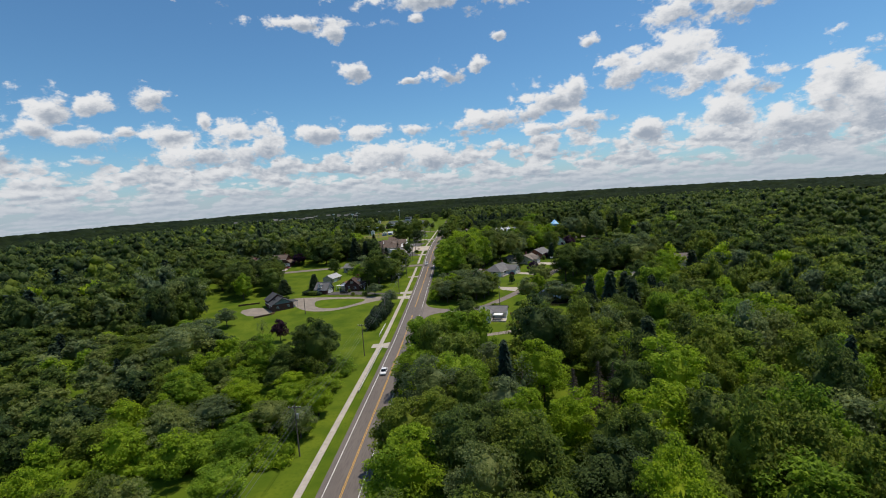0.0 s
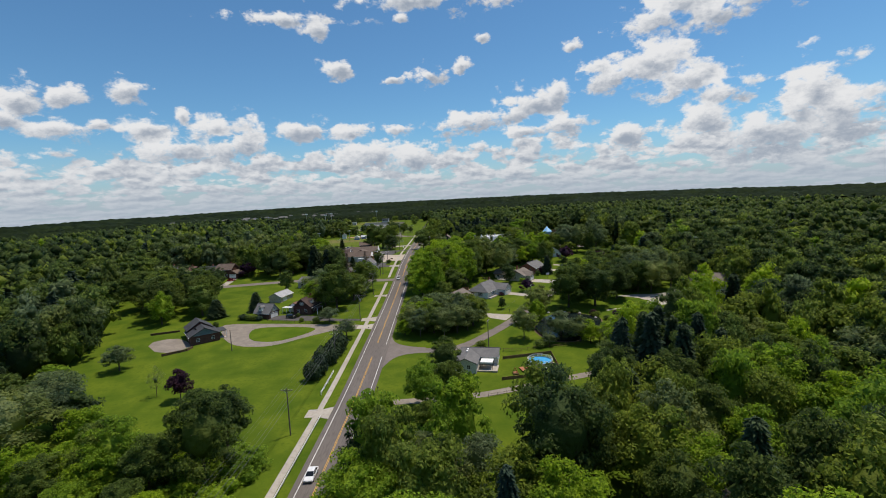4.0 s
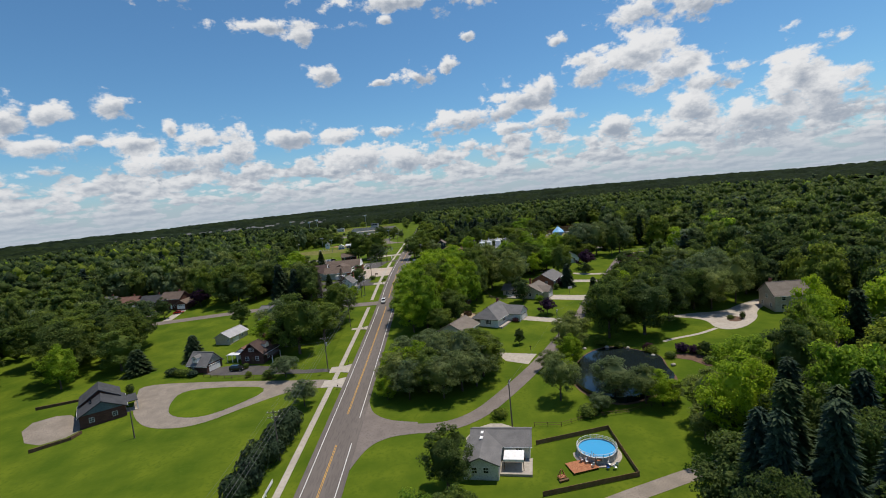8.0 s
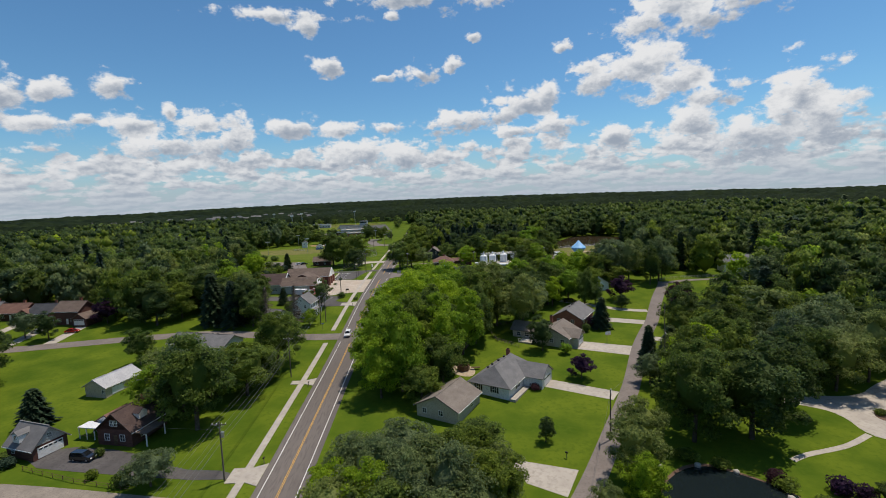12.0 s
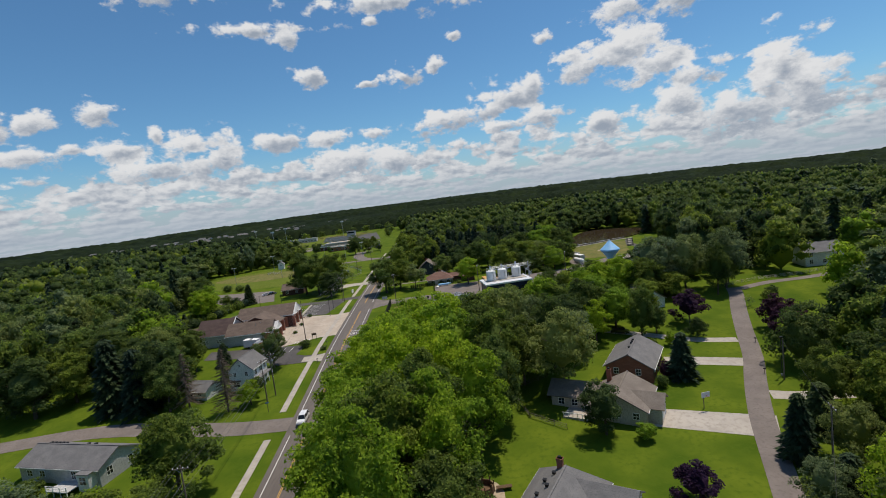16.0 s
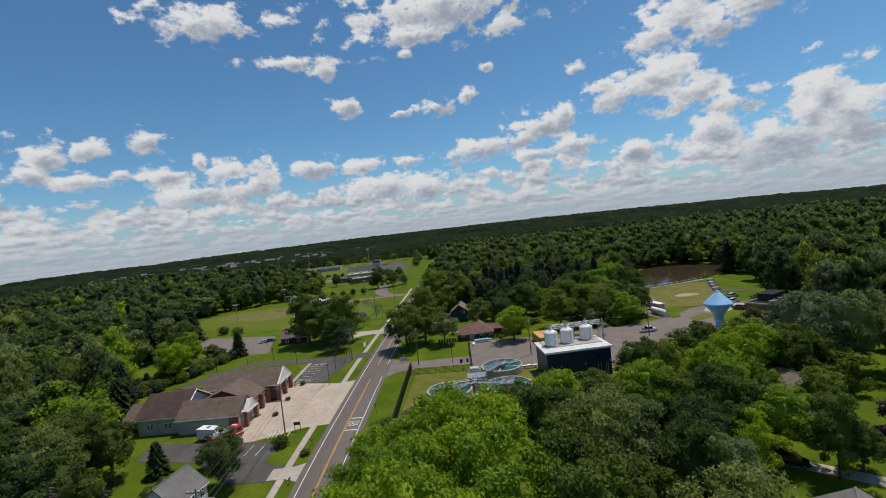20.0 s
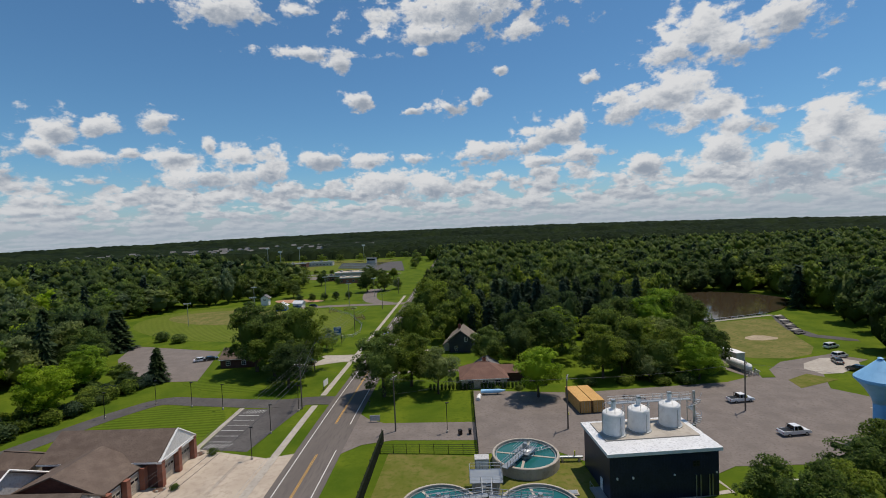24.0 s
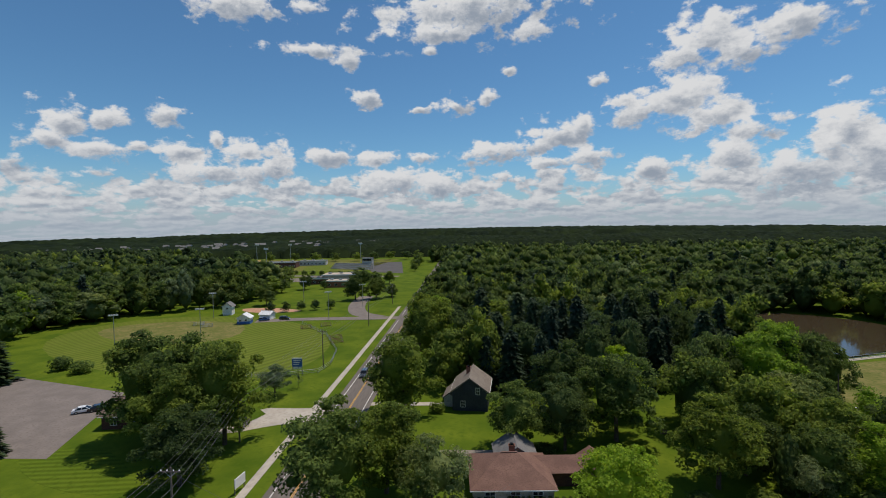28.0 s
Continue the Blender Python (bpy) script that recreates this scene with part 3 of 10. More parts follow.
def sheet(name, V, faces, mat, smooth=False):
    """A mesh from arrays of vertices and of faces with the same number of corners."""
    V, faces = np.asarray(V, dtype=np.float32), np.asarray(faces, dtype=np.int32)
    me = bpy.data.meshes.new(name)
    me.vertices.add(len(V))
    me.vertices.foreach_set("co", V.ravel())
    k = faces.shape[1]
    me.loops.add(faces.size)
    me.loops.foreach_set("vertex_index", faces.ravel())
    me.polygons.add(len(faces))
    me.polygons.foreach_set("loop_start", np.arange(0, faces.size, k, dtype=np.int32))
    if smooth:
        me.polygons.foreach_set("use_smooth", np.ones(len(faces), dtype=bool))
    me.update(calc_edges=True)
    me.validate()
    me.materials.append(mat)
    return me


# ---- the ground ----
gx = [-4600, -3600, -2800, -2200, -1700, -1300, -1000, -780, -600, -460, -360, -300, -240, -180, -120, -60, -20, 0, 20, 60, 120, 180, 240, 300, 360, 460, 600, 780, 1000, 1300, 1700, 2200, 2800, 3600, 4600]
gy = [-1800, -1000, -500, -250, -120] + list(range(-60, 760, 5)) + [780, 820, 880, 960, 1080, 1250, 1500, 1850, 2300, 2900, 3600, 4300, 4700]
verts = [(x, y, gz(y, x)) for y in gy for x in gx]
nx = len(gx)
quads = [(j * nx + i, j * nx + i + 1, (j + 1) * nx + i + 1, (j + 1) * nx + i) for j in range(len(gy) - 1) for i in range(nx - 1)]
tagged(new("ground", sheet("ground", verts, quads, M_GRASS)), "gently rising green grass land with patches", "ground", kind="structure")

# ---- road, pavements, drives ----
road_line = [(0, y) for y in range(-400, 1600, 50)]
laid("road", strip(road_line, 9.3), 0.05, M_ROAD, "two-lane grey asphalt road with narrow shoulders", "road")
cuts_left = [(331.5, 341.5), (392, 424), (447.5, 456.5), (487, 497), (602, 615)]
cuts_right = [(218, 229.5), (180, 187), (425.5, 437.5), (472, 477), (497.5, 501.5)]


def pieces(y0, y1, cuts):
    y = y0
    for a, b in cuts:
        if a > y:
            yield y, min(a, y1)
        y = b
    yield y, y1


def marking(x, w, y0, y1, mat, name, label):
    laid(name, [(x - w / 2, y0), (x + w / 2, y0), (x + w / 2, y1), (x - w / 2, y1)], 0.062, mat, label, "road marking", 0.01)


for y0, y1 in pieces(-200, 700, cuts_left[:1] + cuts_left[3:]):
    marking(-3.4, 0.16, y0, y1, M_WHITELINE, "edge_line", "solid white line along the road's edge")
for y0, y1 in pieces(-200, 700, sorted(cuts_right)[:2] + cuts_right[2:3]):
    marking(3.4, 0.16, y0, y1, M_WHITELINE, "edge_line", "solid white line along the road's edge")
for y0, y1 in pieces(-200, 760, [(218, 232), (330, 344), (424, 438)]):
    for x in (-0.14, 0.14):
        marking(x, 0.12, y0, y1, M_YELLOW, "centre_line", "solid yellow line on the road's middle")
for y in (389.6, 395.9):
    marking(1.75, 2.9, y - 0.2, y + 0.2, M_WHITELINE, "school_bar", "white bar across one lane")
word = bpy.data.curves.new("road_lettering", "FONT")
word.body, word.size, word.align_x, word.align_y, word.extrude = "SCHOOL", 1.0, "CENTER", "CENTER", 0.004
word_ob = new("lettering_source", word)
word_mesh = bpy.data.meshes.new_from_object(word_ob.evaluated_get(bpy.context.evaluated_depsgraph_get()))
bpy.data.objects.remove(word_ob)
word_mesh.materials.clear()
word_mesh.materials.append(M_WHITELINE)
span = max(v.co.x for v in word_mesh.vertices) - min(v.co.x for v in word_mesh.vertices)
for v in word_mesh.vertices:
    v.co.x, v.co.y = v.co.x * 2.5 / span + 1.72, v.co.y * 3.6 + 392.8
    v.co.z += gz(v.co.y) + 0.068
tagged(new("road_lettering", word_mesh), "white painted word SCHOOL across one lane", "road marking", kind="structure")

walk_cuts = [(331, 342.5), (449, 456), (487.5, 496)]
k = 0
for y0, y1 in pieces(-60, 640, walk_cuts):
    laid("pavement", strip([(-8.1, y0), (-8.1, y1)], 1.5), 0.09, M_CONC, "narrow pale concrete pavement beside the road", "pavement")
for y0, y1 in ((176.5, 181), (249.5, 254.5), (260, 264.5), (301, 303.2), (371.5, 375.5), (488, 495.5)):
    laid("drive_apron", [(-4.7, y0 - 1.2), (-4.7, y1 + 1.2), (-7.2, y1), (-11.0, y1), (-11.0, y0), (-7.2, y0)], 0.1, M_CONC, "pale concrete apron between road and pavement", "pavement")

lane_line = curve([(4, 225), (14, 222.3), (24, 221.3), (32, 225), (40, 234), (53, 252), (66, 273), (76.8, 291), (87.2, 311.0), (91.8, 319.2), (97.8, 328.8), (104.2, 338.6), (112.6, 354.0), (120.0, 367.0), (128.5, 381.0), (132.0, 388)])
laid("lane", strip(lane_line, 4.2), 0.045, M_LANE, "curving grey asphalt lane past the gardens", "road")
laid("lane_mouth", curve([(18, 219.4), (12, 218.9), (7.5, 215.5), (4.5, 207.5)]) + curve([(4.5, 238.5), (6.6, 231.5), (11, 227.0), (18, 224.4)]), 0.04, M_LANE, "flared asphalt mouth of the lane", "road")
laid("lane_spur", strip(curve([(133, 386), (145, 389), (160, 389), (180, 392), (205, 400)]), 3.2), 0.04, M_LANE, "narrow drive behind a stone gate", "road")
laid("farm_track", strip(curve([(4.5, 183.3), (20, 183.6), (34, 185.3), (45, 188.6), (58, 193), (75, 198), (100, 203)]), 3.2), 0.04, M_GRAVEL, "grey gravel track across the grass", "road")
laid("side_street", strip(curve([(-4, 336.5), (-20, 338), (-50, 344.5), (-75, 343.5), (-105, 339.5), (-125, 338), (-190, 340)]), 5.6), 0.045, M_LANE, "grey asphalt side street", "road")
loop_outer = rounded([(-8, 255), (-18, 256.5), (-47, 262.5), (-73, 266), (-69, 257), (-63.5, 246), (-56, 237.5), (-49, 234), (-39, 233.8), (-29, 243), (-18.6, 250.5), (-8, 249.5)], 2)
laid("loop_drive", loop_outer, 0.03, M_GRAVEL, "pale gravel loop drive in front of the brick house", "driveway")
laid("loop_lawn", rounded([(-25.5, 253.4), (-40, 257.2), (-55.5, 258.2), (-54.6, 249), (-50.5, 241.2), (-42, 238.2), (-35.4, 241)], 2), 0.06, M_ISLE, "mown lawn inside the loop drive", "lawn")
laid("house_pad", rounded([(-56, 269), (-37, 265), (-11, 260.5), (-10.5, 263.8), (-23, 265.3), (-35, 272.5), (-53, 276)], 1), 0.03, M_DARKLOT, "dark asphalt drive beside the old house", "driveway")
laid("yard_paving", rounded([(-93, 244), (-84.5, 250), (-75, 243), (-71, 236), (-80, 230.5)], 1), 0.03, M_GRAVEL, "worn gravel yard with dirt edges", "yard")
laid("pool_house_drive", rounded([(28, 214), (31, 219), (36, 221), (41, 217), (38, 213), (33, 211)], 1), 0.03, M_CONC, "short pale drive beside the low house", "driveway")
laid("drive_short", [(41.4, 263.4), (53.7, 258.8), (49.7, 251.7), (43.7, 255.8)], 0.035, M_CONC, "short pale concrete drive", "driveway")
laid("drive_white_house", [(56.3, 297.8), (53.4, 294.1), (69.8, 284.3), (72.7, 288.2)], 0.035, M_CONC, "pale concrete drive to the white house", "driveway")
laid("drive_tan_house", [(72.0, 323.5), (69.8, 317.2), (88.2, 308.6), (92.2, 315.2)], 0.035, M_CONC, "wide pale concrete drive to the tan house", "driveway")
laid("drive_brick_house", strip(curve([(85, 342.5), (92, 340.2), (101.6, 336.6)]), 4.2), 0.035, M_CONC, "pale drive to the brick house", "driveway")
laid("drive_far_house", strip(curve([(79, 365), (88, 358.5), (98, 351.6), (107, 348.4)]), 2.8), 0.035, M_CONC, "pale drive to a hidden house", "driveway")
laid("round_drive", rounded([(103, 280.5), (114, 282), (125, 280.3), (134, 286), (146, 291), (145, 285), (135, 278), (130, 269.5), (119, 262), (113, 264.5), (115, 273.5), (110, 278)], 2), 0.035, M_CONC, "pale concrete turning circle by a large house", "driveway")
laid("garden_path", strip(curve([(93, 258.5), (97, 260), (106, 262), (113.5, 265.3)]), 1.2), 0.035, M_CONC, "thin curving concrete garden path", "path")
laid("fire_apron", [(-27, 388.4), (-21.3, 388.4), (-10.5, 393.3), (-4.6, 394), (-4.6, 424.5), (-9.6, 423), (-25.6, 427.4), (-24.9, 413.5), (-27.7, 413.5), (-27.7, 395.5)], 0.05, M_APRON, "broad beige concrete apron of the fire station", "forecourt")
laid("station_lot", [(-47, 392.5), (-22, 388.3), (-13, 387), (-14.5, 379), (-11, 376.8), (-4.7, 376.5), (-4.7, 371), (-18, 371.5), (-30, 381), (-46, 384.5)], 0.04, M_DARKLOT, "dark asphalt parking beside the fire station", "car park")
laid("north_lot", [(-25.6, 448), (-20.7, 447.8), (-10.6, 449.5), (-14.6, 425.8), (-24.9, 427.2)], 0.04, M_DARKLOT, "dark asphalt parking bays with white lines", "car park")
laid("north_drive", strip(curve([(-4, 452.3), (-10, 452.6), (-20, 451.2), (-40, 454), (-50, 455), (-56, 448), (-61, 438), (-67, 424)]), 5.6), 0.045, M_DARKLOT, "dark asphalt drive curving behind the station", "driveway")
laid("lot_walk", strip([(-26.1, 448.5), (-25.7, 427.3)], 1.1), 0.09, M_CONC, "pale concrete kerb walk beside the bays", "pavement")
laid("church_lot", rounded([(-50.6, 471.7), (-74, 472), (-96, 500), (-105, 521), (-62, 507.5)], 0), 0.04, M_LANE, "large worn brown-grey asphalt car park", "car park")
laid("plant_entry", [(4.5, 424), (8, 427.5), (14, 429.2), (31.2, 428.4), (31.2, 437), (11, 437.5), (7, 440), (4.5, 443)], 0.045, M_LANE, "asphalt entry to the water works", "road")
laid("plant_yard", [(31.2, 422.7), (31.2, 456.5), (57, 453), (96, 457.5), (109, 463.5), (120, 473.5), (139, 480), (144, 473), (123.5, 462), (117, 451), (131, 432), (131, 417), (75, 416.5), (69.5, 413.5), (50, 419.5), (45, 424)], 0.042, M_LANE, "wide worn asphalt yard of the water works", "yard")
laid("plant_side_road", strip(curve([(106, 462), (104, 470), (107, 480), (114, 488)]), 5.0), 0.046, M_LANE, "asphalt stub beside the white tanks", "road")
laid("school_drive", strip(curve([(-4, 608.4), (-20, 608), (-48, 607), (-70, 603)]), 7.0), 0.045, M_LANE, "asphalt drive of the sports ground", "driveway")
laid("school_road", strip(curve([(-14, 610), (-26, 622), (-33, 650), (-34, 680)]), 9.0), 0.05, M_LANE, "asphalt car park of the school", "driveway")
laid("white_drive", strip([(4.5, 499.5), (22, 499.5)], 2.2), 0.035, M_CONC, "pale drive to the charcoal house", "driveway")
laid("brown_drive", strip([(4.5, 474.4), (34, 475)], 2.2), 0.035, M_GRAVEL, "gravel drive beside the red-roofed house", "driveway")
laid("west_entry", rounded([(-4.7, 486.5), (-10, 488), (-14, 487), (-22, 482.5), (-27, 484), (-17, 492), (-22, 497), (-10, 496.5), (-4.7, 497.5)], 1), 0.045, M_CONC, "pale concrete entry with a grey drive", "driveway")
laid("station_lawn", rounded([(-27.2, 428.5), (-27.2, 447), (-40, 450.5), (-50, 451), (-54, 445), (-58, 436), (-56, 426.5), (-40, 426.8)], 1), 0.02, M_STRIPES, "mown lawn with mowing stripes behind the station", "lawn")
laid("outfield", rounded([(-20, 523), (-22, 570), (-46, 598), (-86, 618), (-134, 612), (-146, 570), (-100, 530), (-50, 520)], 2), 0.02, M_OUTFIELD, "mown grass outfield of a ball ground", "lawn")
laid("dry_outfield", rounded([(-62, 565), (-70, 598), (-100, 606), (-128, 598), (-132, 580), (-95, 558)], 2), 0.03, M_DRYGRASS, "dry yellowed patch of the outfield", "lawn")
laid("infield", rounded([(-52, 627), (-72, 640), (-96, 640), (-84, 624)], 2), 0.03, M_INFIELD, "red clay infield", "sports ground")
laid("dam_meadow", rounded([(104, 486), (108, 520), (122, 527), (160, 536), (146, 507), (138, 482), (120, 475)], 1), 0.025, M_DRYGRASS, "dry grass slope below the reservoir", "meadow")
laid("bare_patch", rounded([(126, 503), (134, 507), (139, 500), (128, 498)], 1), 0.03, M_DIRT, "bare sandy patch in the meadow", "ground")
laid("yard_island", [(111.7, 457.8), (119.4, 462.3), (123.5, 457), (110.6, 451.6)], 0.08, M_WORNGRASS, "small grass island in the yard", "lawn")
laid("tank_grass", [(110.9, 473.2), (115.9, 475.9), (110, 460), (106.6, 460.1)], 0.08, M_GRASS, "triangle of grass beside the white tank", "lawn")
laid("pump_slab", rounded([(121.2, 469.1), (136.3, 478), (142, 470), (123.8, 459.3)], 1), 0.05, M_CONC, "pale concrete slab by the pump house", "pavement")
laid("pool_pit", rounded([(72, 404), (80, 411.5), (86, 409), (84, 401), (76, 400)], 1), 0.03, M_CONC, "small concrete pad under trees", "pavement")
for i, line in enumerate(([(31.8, 406), (31.0, 390)], [(48.9, 405.5), (49.0, 395)], [(49.0, 405.3), (70.5, 409.3), (69.2, 415)])):
    laid("plant_path", strip(line, 0.9 + 0.3 * (i == 0)), 0.05, M_CONC, "narrow concrete path on the plant lawn", "path")
laid("verge_lawn", rounded([(-58, 473.5), (-44, 477), (-34, 470), (-25, 461.5), (-33, 459.5), (-48, 464.5)], 1), 0.02, M_STRIPES, "mown grass with mowing stripes beside the gravel car park", "lawn")
laid("plant_lawn", [(12.5, 394), (52, 394), (52, 405), (49, 421), (31, 422), (14, 424)], 0.012, M_WORNGRASS, "worn yellowish lawn round the settling tanks", "lawn")
laid("plant_dirt", rounded([(20, 396), (25, 394), (36, 394), (44, 396), (50, 402), (44, 408), (34, 412), (30, 408), (22, 405)], 1), 0.02, M_DRYGRASS, "trampled grass between the settling tanks", "ground")

# parking bay lines
for y in np.arange(430.5, 446, 2.7):
    laid("bay_line", strip([(-24.9, y), (-19.8, y - 0.3)], 0.14), 0.055, M_WHITELINE, "white parking bay line", "road marking", 0.01)
for y0 in (427.6, 445.2):
    for i in range(7):
        x = -24.4 + i * 0.75
        laid("hatch_line", strip([(x, y0), (x + 0.7, y0 + 1.9)], 0.12), 0.055, M_WHITELINE, "white hatched no-parking line", "road marking", 0.01)
for i in range(6):
    x = -13.2 - i * 0.9
    laid("hatch_line", strip([(x, 389.6 - 0.1 * i), (x - 0.3, 394.0 - 0.3 * i)], 0.14), 0.065, M_WHITELINE, "white hatched line on the apron", "road marking", 0.01)
for i in range(6):
    x, y = -17.5 - i * 2.7, 386.4 + i * 0.25
    laid("bay_line", strip([(x, y - 4.6), (x + 0.4, y)], 0.13), 0.055, M_WHITELINE, "white parking bay line", "road marking", 0.01)
laid("apron_seam", strip([(-10.0, 393.6), (-9.4, 423)], 0.18), 0.055, M_CONC, "pale seam across the apron", "pavement", 0.01)

# ---- water ----
pond_edge = rounded([(58.6, 238), (61, 244), (67, 254.5), (76, 259.5), (83.6, 253), (87, 248), (84.6, 240), (84, 232), (76, 226), (66, 222.5), (60, 229)], 2)
laid("pond_bank", [(x + (x - 72) * 0.05, y + (y - 241) * 0.05) for x, y in pond_edge], 0.03, M_MULCH, "dark muddy bank of the garden pond", "bank")
pond_level = gz(241) + 0.75


def water(name, poly, level, mat, label):
    bm = bmesh.new()
    f = bm.faces.new([bm.verts.new((x, y, level)) for x, y in poly])
    f.normal_update()
    if f.normal.z < 0:
        f.normal_flip()
    made = bmesh.ops.extrude_face_region(bm, geom=[f])
    for v in made["geom"]:
        if isinstance(v, bmesh.types.BMVert):
            v.co.z -= 2.5
    bmesh.ops.recalc_face_normals(bm, faces=bm.faces[:])
    return tagged(part(name, bm, mat), label, "water", kind="structure")


water("pond", pond_edge, pond_level, M_WATER, "still dark garden pond reflecting the sky")
lake_edge = rounded([(120, 529), (132, 532.5), (162, 543.5), (178, 556), (196, 582), (170, 612), (150, 604), (134, 572), (112, 545)], 2)
water("reservoir", lake_edge, gz(540) + 0.5, M_BROWNWATER, "brown still reservoir above a low dam")

# ---- trees ----


def ico():
    bm = bmesh.new()
    bmesh.ops.create_icosphere(bm, subdivisions=1, radius=1)
    V = np.array([v.co[:] for v in bm.verts])
    Fc = np.array([[v.index for v in f.verts] for f in bm.faces])
    bm.free()
    return V, Fc


ICO_V, ICO_F = ico()


def unit(v):
    return v / np.maximum(np.linalg.norm(v, axis=-1, keepdims=True), 1e-6)


def cards(rng, C, Nrm, size, long=1.0, along=None):
    """Leaf sprays, one uneven triangle each, at the places C and facing Nrm."""
    n = len(C)
    t = unit(np.cross(Nrm, rng.normal(size=(n, 3)))) if along is None else unit(along)
    b = unit(np.cross(Nrm, t))
    s = (size * rng.uniform(0.6, 1.35, n))[:, None]
    back = s * long * rng.uniform(0.4, 0.8, n)[:, None]
    V = np.stack([C + t * s * long, C - t * back + b * s * rng.uniform(0.4, 1.0, n)[:, None], C - t * back * 0.7 - b * s * rng.uniform(0.4, 1.0, n)[:, None] + Nrm * s * 0.2], 1).reshape(-1, 3)
    return V, np.arange(n * 3).reshape(-1, 3)


OCTA_V = np.array([(1, 0, 0), (-1, 0, 0), (0, 1, 0), (0, -1, 0), (0, 0, 1), (0, 0, -1)], dtype=float)
OCTA_F = np.array([(0, 2, 4), (2, 1, 4), (1, 3, 4), (3, 0, 4), (2, 0, 5), (1, 2, 5), (3, 1, 5), (0, 3, 5)])


def crown(seed, lobes, per, size, squash=1.0, low=-0.95, core=0.5, lean=0.0, plain=False):
    """Arrays of a broad crown, 10 m high to its top and 4.2 m in radius: flattened pads of leaf sprays round solid hearts."""
    rng = np.random.default_rng(seed)
    mid, rad = np.array([lean, 0, 5.4]), np.array([4.2, 4.2, 4.7 * squash])
    D = unit(rng.normal(size=(lobes * 6, 3)))
    D = D[D[:, 2] > low]
    keep = []
    for i in range(len(D)):
        if len(keep) >= lobes:
            break
        if all(np.dot(D[i], D[j]) < 1 - 1.1 / lobes for j in keep):
            keep.append(i)
    D = D[keep]
    taper = 1.0 - 0.22 * np.clip(D[:, 2:3], -0.3, 1.0) * np.array([1, 1, 0])
    L = mid + D * rad * taper * rng.uniform(0.56, 0.88, (len(D), 1)) + rng.normal(0, 0.18, (len(D), 3))
    R = rng.uniform(0.8, 1.6, len(D)) * (32 / max(lobes, 8)) ** 0.4
    flat = np.array([1.0, 1.0, 0.62])
    d = unit(rng.normal(size=(len(D), per, 3)) + 0.5 * D[:, None, :] + np.array([0, 0, 0.45]))
    C = (L[:, None, :] + d * flat * (R[:, None, None] * rng.uniform(0.66, 1.12, (len(D), per, 1)))).reshape(-1, 3)
    Nn = unit(d.reshape(-1, 3) * 0.8 + np.array([0, 0, 0.7]) + rng.normal(size=(len(C), 3)) * 0.75)
    V, Fc = cards(rng, C, Nn, size)
    Vs, Fs, o = [V], [Fc], len(V)
    BV, BF = (OCTA_V, OCTA_F) if plain else (ICO_V, ICO_F)
    for c, r in zip(L, R):
        if core:
            Vs.append(c + BV * flat * r * core * rng.uniform(0.85, 1.1, (len(BV), 1)))
            Fs.append(BF + o)
            o += len(BV)
    Vs.append(mid + ICO_V * rad * (0.6 if core else 0.2))
    Fs.append(ICO_F + o)
    return np.concatenate(Vs), np.concatenate(Fs)


def snag(seed):
    """Arrays of a dead conifer, 10 m high: whorls of thin bare drooping branches with twigs."""
    rng = np.random.default_rng(seed)
    Vs, Fs, o = [], [], 0
    for k in range(120):
        z = 1.4 + 8.3 * k / 120
        n = 2.5 * (1.02 - (z - 1.0) / 9.2) ** 0.8 * rng.uniform(0.6, 1.05)
        a = k * 2.4 + rng.uniform(-0.3, 0.3)
        u, w = np.array([math.cos(a), math.sin(a), -0.22]), np.array([-math.sin(a), math.cos(a), 0.0])
        p = np.array([0, 0, z])
        for q, e, t in [(p, p + u * n, 0.05)] + [(p + u * n * f, p + u * n * f + (u * 0.5 + w * sg) * n * 0.32 + np.array([0, 0, rng.uniform(-0.3, 0.1)]), 0.034) for f in (0.25, 0.42, 0.58, 0.75, 0.9) for sg in (-1, 1)]:
            Vs.append(np.array([q + w * t, q - w * t, q + np.array([0, 0, t * 2]), e]))
            Fs.append(np.array([(0, 1, 3), (1, 2, 3), (2, 0, 3)]) + o)
            o += 4
    return np.concatenate(Vs), np.concatenate(Fs)


